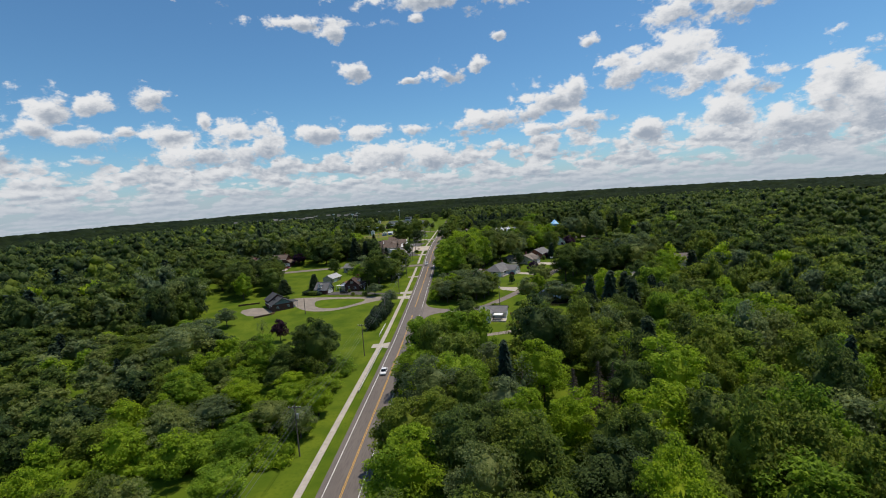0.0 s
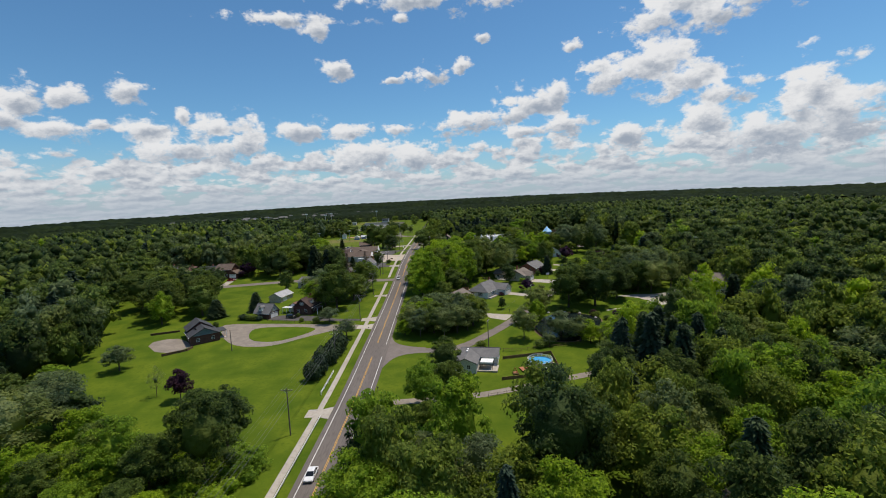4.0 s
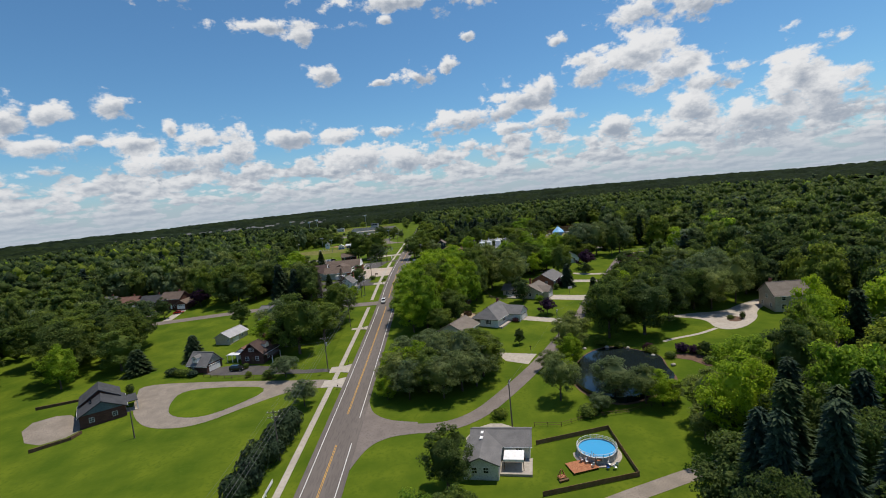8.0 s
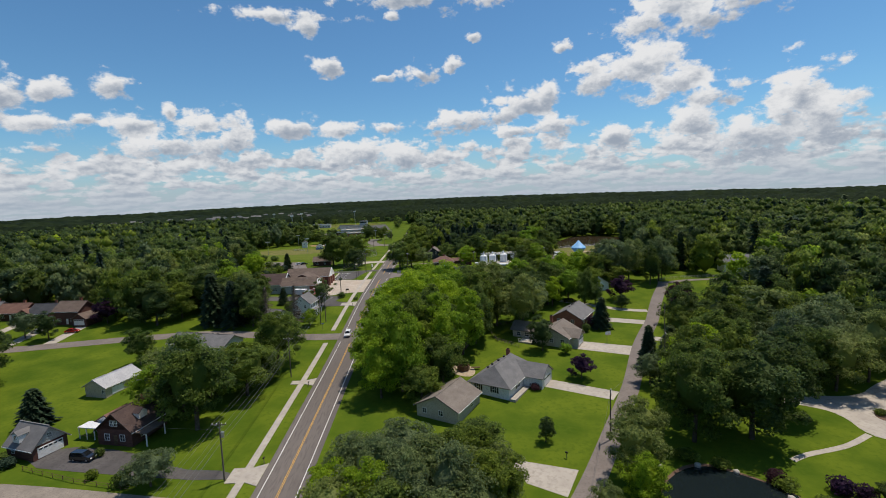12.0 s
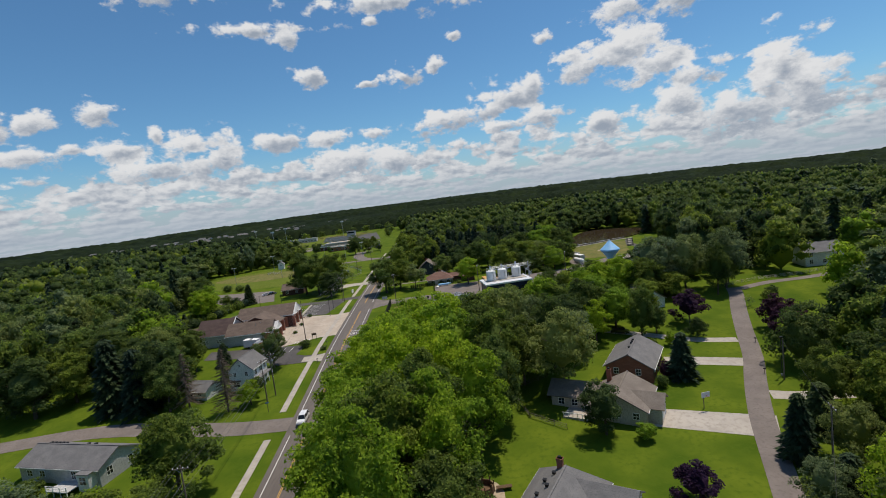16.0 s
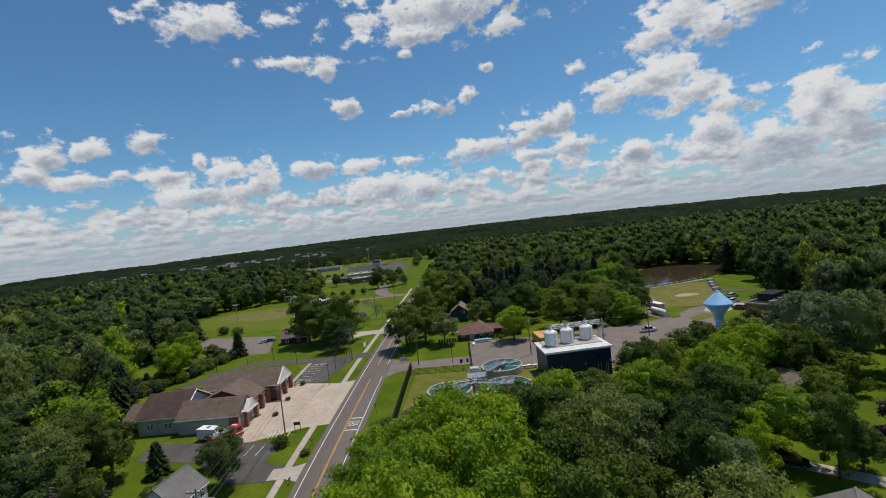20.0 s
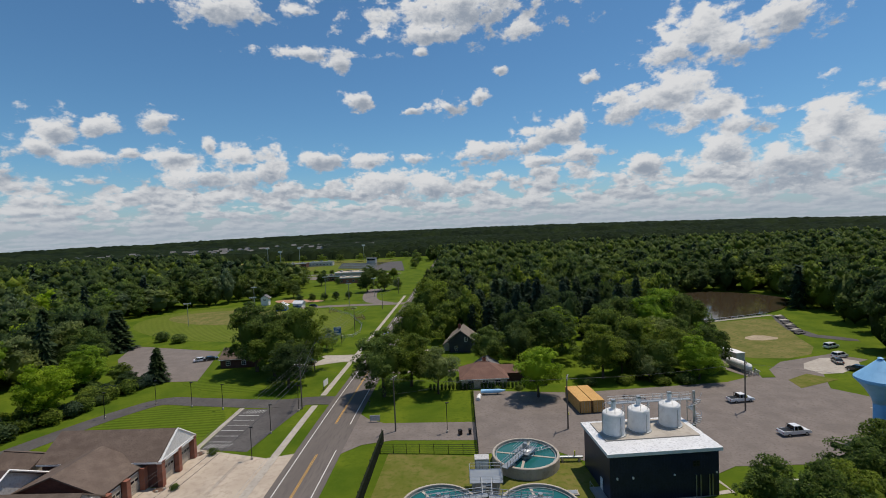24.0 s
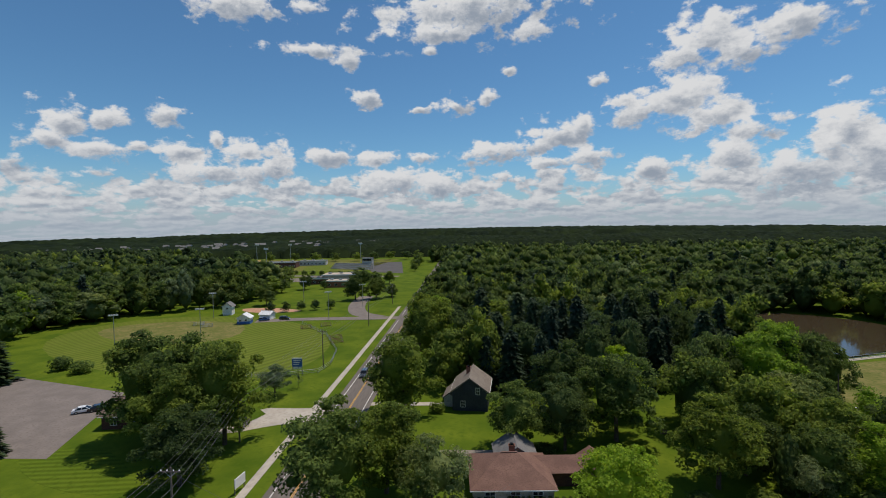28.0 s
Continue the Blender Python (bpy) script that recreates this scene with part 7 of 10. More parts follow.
car("pickup_truck", "white pickup truck beside a grass strip", 92.4, 427.6, 8, M_CARWHITE, "pickup")
car("car", "white car near the brick pump house", 138.5, 476.0, 20, M_CARWHITE, "suv")
car("car", "dark car on the pale slab", 133.0, 463.0, 120, M_CARBLACK, "suv")
car("car", "dark car at the west entry", -20.5, 486.4, 95, M_CARBLACK, "suv")
car("car", "white car on a drive by the side street", -120.5, 354, 10, M_CARWHITE, "sedan")
car("car", "red car on a drive by the side street", -107, 353, 10, M_CARRED, "sedan")
car("car", "white car far along the road", -1.8, 760.0, -90, M_CARWHITE, "suv")
car("car", "dark car far along the road", 1.8, 742.0, 90, M_CARGREY, "sedan")
car("car", "dark car at the sports ground", -57.5, 606.0, 4, M_CARBLACK, "suv")
car("car", "blue car beside the white shed", -66.5, 603.8, 30, M_CARBLUE, "suv")

car("car", "white car parked beside the canal road", 144.0, 486.4, 20, M_CARWHITE, "suv")
car("car", "dark car parked on the pump house slab", 134.0, 471.0, 70, M_CARGREY, "sedan")

fe = thing("fire_engine", "red fire engine parked beside the station", "fire engine", -27.6, 389.6, 62)
part("cab", boxes((1.6, 3.9, -1.2, 1.2, 0.5, 2.9)), M_CARRED, fe)
part("windscreen", boxes((3.88, 3.95, -1.05, 1.05, 1.7, 2.6)), M_CARGLASS, fe)
part("side_window", boxes((2.2, 3.4, -1.23, 1.23, 1.8, 2.5)), M_CARGLASS, fe)
part("body", boxes((-3.9, 1.5, -1.2, 1.2, 0.6, 2.6)), M_CARRED, fe)
part("hose_bed", boxes((-3.7, 1.2, -0.9, 0.9, 2.6, 2.75)), M_STEEL, fe)
part("ladder", bars(0.05, ((-3.8, 0.5, 2.9), (1.2, 0.5, 2.9)), ((-3.8, 0.9, 2.9), (1.2, 0.9, 2.9)), *[((x, 0.5, 2.9), (x, 0.9, 2.9)) for x in np.arange(-3.6, 1.2, 0.5)], n=4), M_STEEL, fe)
part("light_bar", boxes((2.4, 2.8, -0.9, 0.9, 2.9, 3.1)), M_WHITE, fe)
part("stripe", boxes((-3.92, 3.92, -1.22, 1.22, 1.2, 1.38)), M_WHITE, fe)
for wx in (-2.2, 2.7):
    for s in (-1, 1):
        w = part("wheel", bars(0.5, ((wx, s * 0.9, 0.5), (wx, s * 1.22, 0.5)), n=16), M_RUBBER, fe)
        part("rim", bars(0.26, ((wx, s * 1.2, 0.5), (wx, s * 1.25, 0.5)), n=12), M_STEEL, w)
bt = thing("box_trailer", "white enclosed trailer beside the station", "trailer", -32.6, 391.8, -14)
part("body", boxes((-2.6, 2.6, -1.15, 1.15, 0.55, 2.9)), M_WHITE, bt)
part("roof", boxes((-2.65, 2.65, -1.2, 1.2, 2.9, 2.98)), M_WHITE, bt)
part("roof_vent", boxes((-0.4, 0.4, -0.4, 0.4, 2.98, 3.2)), M_STEEL, bt)
part("trim", boxes((-2.64, 2.64, -1.19, 1.19, 0.5, 0.62)), M_STEEL, bt)
for s in (-1, 1):
    part("wheel", bars(0.36, ((0.2, s * 1.0, 0.36), (0.2, s * 1.2, 0.36)), n=14), M_RUBBER, bt)
    part("wheel", bars(0.36, ((-0.7, s * 1.0, 0.36), (-0.7, s * 1.2, 0.36)), n=14), M_RUBBER, bt)
part("hitch", boxes((2.6, 3.8, -0.08, 0.08, 0.45, 0.6), (3.6, 3.75, -0.06, 0.06, -0.05, 0.5)), M_BLACKMETAL, bt)

# ---- poles, wires, lamps ----


def utility_pole(x, y, h, rot=0, arms=1, box_=False, marker=False, label="wooden utility pole with a crossarm and insulators"):
    p = thing("utility_pole", label, "utility pole", x, y, rot, group="poles along the road")
    bm = bmesh.new()
    bar(bm, (0, 0, -0.6), (0, 0, h), 0.17, 10, 0.11)
    part("pole", bm, M_POLE, p)
    for k in range(arms):
        z = h - 0.5 - k * 1.1
        a = part("crossarm", boxes((-1.35, 1.35, -0.18, -0.06, z - 0.07, z + 0.07)), M_POLE, p)
        for xx in (-1.2, -0.4, 0.45, 1.2):
            part("insulator", lathe([(0.05, z + 0.07), (0.09, z + 0.16), (0.05, z + 0.28)], 8, xx, -0.12), M_WHITE, a)
        part("brace", bars(0.03, ((-0.7, -0.12, z - 0.05), (0, -0.12, z - 0.7)), ((0.7, -0.12, z - 0.05), (0, -0.12, z - 0.7)), n=4), M_STEEL, p)
    if box_:
        part("transformer", lathe([(0.26, h - 3.0), (0.28, h - 2.9), (0.28, h - 2.0), (0.2, h - 1.9)], 12, 0.42, 0), M_STEEL, p)
    if marker:
        part("marker", boxes((-0.28, 0.28, -0.26, -0.2, 3.1, 3.6)), M_SAFETY, p, "yellow marker plate")
        part("cable_guard", bars(0.05, ((0.16, 0, -0.3), (0.16, 0, 3.0)), n=6), M_STEEL, p)
    return p


line_west = [(-13.5, -20), (-13.2, 40), (-12.4, 104), (-11.6, 168), (-11.3, 214), (-11.3, 261), (-12.2, 306), (-12.6, 352), (-14.2, 391), (-10.6, 447), (-17.5, 479), (-16.2, 530), (-14.5, 590), (-13.5, 650)]
for i, (x, y) in enumerate(line_west):
    utility_pole(x, y, 11.4, 0, 1 + (i % 3 == 1), i in (2, 5, 7, 10))


def tube(ps, r, n=4):
    """One unbroken round bar along a line of points."""
    bm = bmesh.new()
    rings = []
    for i, p in enumerate(ps):
        d = (Vector(ps[min(i + 1, len(ps) - 1)]) - Vector(ps[max(i - 1, 0)])).to_track_quat("Z", "Y").to_matrix()
        rings.append([bm.verts.new(Vector(p) + d @ Vector((r * math.cos(k * 2 * math.pi / n), r * math.sin(k * 2 * math.pi / n), 0))) for k in range(n)])
    for a, b in zip(rings, rings[1:]):
        for k in range(n):
            bm.faces.new((a[k], a[(k + 1) % n], b[(k + 1) % n], b[k]))
    bm.faces.new(rings[0][::-1])
    bm.faces.new(rings[-1])
    return bm


def wire(points, r=0.014, label="thin sagging overhead cables between poles"):
    w = thing("overhead_cable", label, "cable", 0, 0, 0, 0)
    for k, (a, b) in enumerate(zip(points, points[1:])):
        a, b = Vector(a), Vector(b)
        n = 8
        ps = []
        for i in range(n + 1):
            t = i / n
            p = a.lerp(b, t)
            p.z -= 4 * t * (1 - t) * 0.016 * (b - a).length
            ps.append(tuple(p))
        part("span", tube(ps, r), M_WIRE, w)


for dx, dz in ((-1.2, 11.15), (-0.4, 11.15), (1.2, 11.15), (0.0, 8.6), (0.15, 7.6)):
    wire([(x + dx, y, gz(y) + dz) for x, y in line_west], 0.02 if dz > 9 else 0.04)
for x, y, h, mk in ((-53.0, 230.7, 7.8, 0), (39.4, 217.9, 11, 0), (103, 327.2, 9, 0), (89.6, 299.8, 10.5, 0), (14.1, 433.3, 12, 0), (50.1, 432.3, 11.4, 1), (89.9, 439.0, 11.4, 1), (63, 268, 10.5, 0), (106, 492, 9, 0), (-13.8, 349, 11, 0)):
    utility_pole(x, y, h, 70, 1 if h > 9.5 else 0, False, bool(mk), "wooden pole standing in the grass" if h < 9.5 else "wooden utility pole with a crossarm and insulators")
wire([(14.1, 433.3, gz(433) + 11.2), (50.1, 432.3, gz(432) + 10.6), (89.9, 439.0, gz(439) + 10.6), (128, 444, gz(444) + 5)], 0.02)
wire([(14.1, 433.3, gz(433) + 8), (34, 458, gz(458) + 3.6)], 0.018)
wire([(-11.3, 261, gz(261) + 10), (-43, 276, gz(276) + 5.0)], 0.018)
wire([(39.4, 217.9, gz(218) + 10.5), (63, 268, gz(268) + 10), (89.6, 299.8, gz(300) + 10), (103, 327.2, gz(327) + 8.6)], 0.018)
wire([(-10.6, 447, gz(447) + 10.8), (14.1, 433.3, gz(433) + 11.2)], 0.018)


def lamp_post(x, y, h=6.0, label="slim black lamp post beside the asphalt", group="lamp posts of the station"):
    p = thing("lamp_post", label, "lamp post", x, y, 0, group=group)
    part("base", lathe([(0.22, -0.3), (0.22, 0.45), (0.16, 0.5)], 10), M_CONC, p)
    part("shaft", bars(0.07, ((0, 0, 0.4), (0, 0, h)), n=8), M_BLACKMETAL, p)
    part("head", boxes((-0.2, 0.5, -0.18, 0.18, h, h + 0.16)), M_BLACKMETAL, p)


for x, y in ((-57.9, 444.4), (-50.8, 452.9), (-30.8, 448.2), (-13.0, 433.9), (-12.2, 422.8), (-11.0, 445.8), (-40, 450.6), (25.1, 432.2)):
    lamp_post(x, y, 6.2)
lamp_post(103.8, 328.9, 8.5, "tall slim lamp post on the lawn beside the lane", "")
for x, y, z in ((-36, 604, 13), (-75, 566, 12), (-95, 612, 12), (-60, 640, 14), (-28, 640, 12), (-105, 560, 11)):
    f = thing("floodlight_mast", "tall sports floodlight mast with white lamps", "floodlight", x, y, 20)
    part("mast", bars(0.14, ((0, 0, -0.4), (0, 0, z)), n=8), M_STEEL, f)
    part("crossbar", boxes((-1.6, 1.6, -0.08, 0.08, z - 0.1, z + 0.06)), M_STEEL, f)
    for xx in (-1.3, -0.45, 0.45, 1.3):
        part("lamp", boxes((xx - 0.3, xx + 0.3, -0.35, -0.05, z - 0.1, z + 0.45)), M_WHITE, f)

# guard rail beside the pavement
gr = thing("guard_rail", "low pale steel guard rail on short posts", "guard rail", 0, 0, 0, 0)
for y0 in range(136, 174, 4):
    part("beam", boxes((-6.72, -6.62, y0, y0 + 4.02, gz(y0) + 0.5, gz(y0) + 0.82)), M_WHITE, gr)
    part("post", boxes((-6.9, -6.72, y0 + 0.1, y0 + 0.25, -0.3, gz(y0) + 0.78)), M_POLE, gr)
gr2 = thing("guard_rail", "low white rail fence beside the pavement", "guard rail", 0, 0, 0, 0)
for y0 in range(190, 206, 4):
    part("beam", boxes((-10.2, -10.1, y0, y0 + 4.0, gz(y0) + 0.55, gz(y0) + 0.72), (-10.2, -10.1, y0, y0 + 4.0, gz(y0) + 0.95, gz(y0) + 1.1)), M_WHITE, gr2)
    part("post", boxes((-10.22, -10.06, y0, y0 + 0.16, -0.3, gz(y0) + 1.15)), M_WHITE, gr2)


def fence(name, label, pts, h, mat, step=2.4, rails=3, category="fence", board=False):
    f = thing(name, label, category, 0, 0, 0, 0)
    for a, b in zip(pts, pts[1:]):
        n = max(int(math.dist(a, b) / step), 1)
        for i in range(n):
            p, q = [tuple(np.array(a) + (np.array(b) - np.array(a)) * t) for t in (i / n, (i + 1) / n)]
            zp, zq = gz(p[1]), gz(q[1])
            part("post", bars(0.06, ((p[0], p[1], zp - 0.3), (p[0], p[1], zp + h)), n=5), mat, f)
            if board:
                bm = bmesh.new()
                d = (Vector(q) - Vector(p)).normalized() * 0.03
                vs = [bm.verts.new((p[0] + s * -d.y, p[1] + s * d.x, zp + z)) for s in (-1, 1) for z in (0.05, h - 0.08)] + [bm.verts.new((q[0] + s * -d.y, q[1] + s * d.x, zq + z)) for s in (-1, 1) for z in (0.05, h - 0.08)]
                bmesh.ops.convex_hull(bm, input=vs)
                part("panel", bm, mat, f)
            else:
                for r in range(rails):
                    z = h * (r + 0.8) / (rails + 0.1)
                    part("rail", bars(0.04, ((p[0], p[1], zp + z), (q[0], q[1], zq + z)), n=4), mat, f)
    return f


fence("garden_fence", "low brown timber fence round the pool lawn", [(43.1, 210.2), (59.2, 213.2), (58.9, 197.0), (40.8, 194.2)], 1.05, M_FENCEWOOD, 2.5, board=True)
fence("rail_fence", "dark post and rail fence by the pond", [(44.2, 217.3), (50, 216.3), (57, 218.5), (66, 219), (75, 222)], 1.1, M_TIMBER, 2.4, 2)
fence("rail_fence", "dark post and rail fence beside the track", [(36, 183.5), (46, 186.0), (57, 190)], 1.1, M_POLE, 2.4, 2)
fence("rail_fence", "low dark post and rail fence by the drive", [(-53.5, 267.5), (-40, 262.6), (-27, 259.2)], 1.0, M_TIMBER, 2.4, 2)
fence("chain_fence", "black chain-link fence with gate posts", [(12.4, 424.0), (20, 423.6), (31.1, 422.9)], 1.9, M_BLACKMETAL, 2.4, 5)
fence("chain_fence", "tall black fence between lawn and yard", [(31.2, 422.9), (31.0, 440), (31.0, 456.4)], 2.0, M_BLACKMETAL, 1.6, 6)
fence("garden_fence", "dark wire fence in the back garden", [(54, 320), (48, 326), (46, 338), (56, 342)], 1.2, M_POLE, 2.6, 3)
fence("chain_fence", "grey outfield fence of the ball ground", [(-16, 524), (-14.5, 532), (-17, 548), (-28, 573), (-46, 596)], 1.4, M_STEEL, 3.0, 3)
fence("chain_fence", "grey outfield fence of the ball ground", [(-16, 524), (-24, 521), (-44, 519)], 1.4, M_STEEL, 3.0, 3)
fence("stone_gate", "pale stone wall with rail fence by the lane's end", [(131, 391), (145, 393.5), (160, 393), (180, 396), (200, 404)], 1.2, M_STONE, 3.0, 3)

# pool with deck and clutter
pl = thing("swimming_pool", "round above-ground pool with white rim and blue water", "pool", 54.0, 205.0, 0)
part("wall", lathe([(3.65, -0.2), (3.65, 1.25), (3.78, 1.3), (3.78, 1.36), (3.5, 1.36), (3.5, 0.4)], 40), M_GREYSIDING, pl)
part("water", lathe([(3.5, 0.4), (3.5, 1.12)], 40), M_POOL, pl)
for k in range(20):
    a = k * math.pi / 10
    part("rail_post", bars(0.05, ((3.8 * math.cos(a), 3.8 * math.sin(a), 0), (3.8 * math.cos(a), 3.8 * math.sin(a), 2.0)), n=5), M_WHITE, pl)
ring = [(3.8 * math.cos(k * math.pi / 10), 3.8 * math.sin(k * math.pi / 10)) for k in range(21)]
part("rail", bars(0.04, *[((*p, z), (*q, z)) for p, q in zip(ring, ring[1:]) for z in (1.7, 2.0)], n=4), M_WHITE, pl)
part("surround", lathe([(4.6, -0.2), (4.6, 0.05), (3.7, 0.06)], 32), M_CONC, pl)
dk = thing("pool_deck", "low red-stained wooden deck beside the pool", "deck", 49.9, 201.4, 12)
for i in range(12):
    part("plank", boxes((-2.6, 2.6, -1.8 + i * 0.3, -1.52 + i * 0.3, 0.3, 0.36)), M_REDDECK, dk)
for xx in (-2.4, 2.4):
    for yy in (-1.6, 1.6):
        part("post", boxes((xx - 0.06, xx + 0.06, yy - 0.06, yy + 0.06, -0.2, 0.3)), M_TIMBER, dk)
for i in range(4):
    part("step", boxes((2.6 + i * 0.02, 3.6, 0.4 - i * 0.5, 0.85 - i * 0.5, 0.3 + i * 0.28, 0.36 + i * 0.28)), M_REDDECK, dk)
for i in range(3):
    part("step_rail", bars(0.05, ((2.6, 0.8 - i * 0.6, 0.3), (2.6, 0.8 - i * 0.6, 2.2))), M_REDDECK, dk)


def chair(x, y, rot, mat, label, z=None):
    c = thing("garden_chair", label, "chair", x, y, rot, z)
    part("seat", boxes((-0.26, 0.26, -0.25, 0.25, 0.4, 0.45)), mat, c)
    part("backrest", boxes((-0.26, 0.26, 0.22, 0.27, 0.45, 0.95)), mat, c)
    for xx in (-0.22, 0.22):
        for yy in (-0.21, 0.21):
            part("leg", boxes((xx - 0.025, xx + 0.025, yy - 0.025, yy + 0.025, 0, 0.4)), mat, c)


for x, y, r in ((51.0, 201.9, 20), (51.7, 200.6, 200), (50.2, 202.6, 120)):
    chair(x, y, r, M_WHITE, "white garden chair on the deck", gz(y) + 0.36)
for x, y, r in ((54.3, 199.9, 0), (55.6, 199.7, 90), (56.2, 200.7, 180), (54.9, 200.8, 40)):
    chair(x, y, r, M_WHITE if r else M_CARBLUE, "garden chair beside the pool")
ps = thing("play_set", "small wooden play frame on the lawn", "play set", 45.3, 198.5, 15)
part("frame", bars(0.07, ((-0.8, -0.5, 0), (-0.1, 0, 1.9)), ((0.8, -0.5, 0), (0.1, 0, 1.9)), ((-0.8, 0.5, 0), (-0.1, 0, 1.9)), ((0.8, 0.5, 0), (0.1, 0, 1.9))), M_REDDECK, ps)
part("platform", boxes((-0.7, 0.7, -0.5, 0.5, 0.45, 0.55)), M_REDDECK, ps)
part("slide", boxes((-0.9, 0.9, -1.0, -0.5, 0.05, 0.35)), M_TIMBER, ps)
tp = thing("round_play_tower", "dark round timber play tower on a dirt bed", "play set", 35.8, 305.5)
part("wall", lathe([(1.7, 0.1), (1.7, 1.4), (1.55, 1.4), (1.55, 0.4)], 8), M_TIMBER, tp)
for k in range(8):
    a = k * math.pi / 4
    part("post", boxes((1.65 * math.cos(a) - 0.08, 1.65 * math.cos(a) + 0.08, 1.65 * math.sin(a) - 0.08, 1.65 * math.sin(a) + 0.08, -0.2, 2.0)), M_TIMBER, tp)
part("bench", boxes((2.0, 4.6, -0.4, 0.4, 0.5, 0.62)), M_TIMBER, tp)
laid("play_bed", rounded([(32.5, 303), (38, 300), (39.5, 306), (36, 309.5), (32, 308)], 2), 0.02, M_DIRT, "bare earth play bed", "bed")
sh = house("shed", "small brown garden shed under trees", 36.0, 322.5, -20, 4.4, 3.4, 2.2, 3.3, "x", M_TIMBER, M_BROWNSHINGLE, windows=[("s", 0, 1.2, 0.6, 0.6)], over=0.25, category="shed")

# signs, mailboxes, bins
for i, (x, y) in enumerate(((-5.6, 247.6), (-5.7, 265.8), (-5.7, 299.6), (-5.6, 369.8), (-5.6, 384.0), (52.6, 262.6), (73.2, 283.2), (87.2, 306.6), (101.2, 330.6), (109.8, 345.6), (5.6, 191.0), (5.7, 448.0), (5.6, 502.5))):
    mb = thing("mailbox", "dark mailbox on a wooden post by the verge", "mailbox", x, y, 90 if i < 5 else -40, group="mailboxes")
    part("post", boxes((-0.05, 0.05, -0.05, 0.05, -0.3, 1.05)), M_POLE, mb)
    part("box", boxes((-0.28, 0.28, -0.12, 0.12, 1.05, 1.28)), M_BLACKMETAL, mb)
    part("flag", boxes((0.0, 0.16, 0.12, 0.135, 1.2, 1.3)), M_CARRED, mb)
for x, y, r in ((89.0, 307.2, 10), (88.3, 306.9, 60), (29.8, 431.2, 0), (27.8, 431.0, 30)):
    bn = thing("rubbish_bin", "dark wheeled rubbish bin", "bin", x, y, r)
    part("body", boxes((-0.3, 0.3, -0.35, 0.35, 0.08, 1.0)), M_BLACKMETAL, bn)
    part("lid", boxes((-0.33, 0.33, -0.4, 0.38, 1.0, 1.07)), M_BLACKMETAL, bn)
    part("wheel", bars(0.1, ((-0.3, 0.3, 0.1), (0.3, 0.3, 0.1)), n=10), M_RUBBER, bn)


def board_sign(name, label, x, y, rot, w, h, z, mat, posts=2):
    s = thing(name, label, "sign", x, y, rot)
    part("board", boxes((-w / 2, w / 2, -0.06, 0.06, z, z + h)), mat, s)
    for k in range(posts):
        xx = 0 if posts == 1 else (-w / 2 + 0.15 if k == 0 else w / 2 - 0.15)
        part("post", boxes((xx - 0.06, xx + 0.06, 0.06, 0.18, -0.3, z + h)), M_POLE, s)
    return s


s = board_sign("park_sign", "blue and white sign on two posts by the ball ground", -21.7, 523.0, 0, 3.0, 2.2, 2.2, M_SIGNBLUE)
part("header", boxes((-1.5, 1.5, -0.08, 0.08, 4.4, 4.75)), M_WHITE, s)
part("lower_panel", boxes((-1.2, 1.2, -0.08, 0.08, 1.5, 2.15)), M_WHITE, s)
for i in range(3):
    part("text_bar", boxes((-1.1, 1.1 - 0.3 * i, -0.1, -0.05, 3.9 - i * 0.55, 4.1 - i * 0.55)), M_WHITE, s, "white bar of lettering")
s = board_sign("works_sign", "low grey board sign on the lawn by the works entry", 8.8, 438.2, 0, 2.2, 1.2, 0.4, M_GREYSIDING)
s = board_sign("bulletin_sign", "white notice board on posts beside the drive", -8.9, 461.5, 80, 2.6, 1.6, 1.0, M_WHITE)
s = board_sign("road_sign", "small yellow diamond road sign on a post", 6.2, 398.0, 0, 0.6, 0.6, 1.9, M_SAFETY, 1)
s = board_sign("station_sign", "small brown sign on two posts by the apron", -11.4, 391.6, 0, 1.6, 0.7, 1.6, M_TIMBER)
s = board_sign("street_sign", "small street sign at the corner", -11.8, 343.5, 20, 0.8, 0.25, 2.2, M_SIGNBLUE, 1)

# works hedge and concrete posts, boats and clutter along the yard
screen = thing("screen_fence", "tall fence covered with dark green mesh beside the works", "fence", 0, 0, 0, 0)
line = [(11.5 + 0.02 * i, 376.0 + i * 2.4) for i in range(23)]
for (x0, y0), (x1, y1) in zip(line, line[1:]):
    bm = bmesh.new()
    vs = [bm.verts.new(p) for p in ((x0, y0, gz(y0) - 0.2), (x1, y1, gz(y1) - 0.2), (x1 + 0.02, y1, gz(y1) + 2.35), (x0 + 0.02, y0, gz(y0) + 2.35))]
    f = bm.faces.new(vs)
    made = bmesh.ops.extrude_face_region(bm, geom=[f])
    for v in made["geom"]:
        if isinstance(v, bmesh.types.BMVert):
            v.co.x += 0.35
    bmesh.ops.recalc_face_normals(bm, faces=bm.faces[:])
    part("mesh_panel", bm, M_SCREEN, screen)
for x0, y0 in line:
    part("post", bars(0.05, ((x0 - 0.03, y0, gz(y0) - 0.4), (x0 - 0.03, y0, gz(y0) + 2.55)), n=6), M_BLACKMETAL, screen)
for i in range(12):
    plant("column", 20 + i * 1.0, 457.5, 1.8, 0.45, label="small dark upright evergreen in a row", group="evergreen row")
for i in range(12):
    plant("column", 33.5 + i * 1.0, 457.8, 1.8, 0.45, label="small dark upright evergreen in a row", group="evergreen row")
bo = thing("stored_boat", "long pale blue boat hull on trestles", "boat", 35.6, 453.4, 2)
bm = bmesh.new()
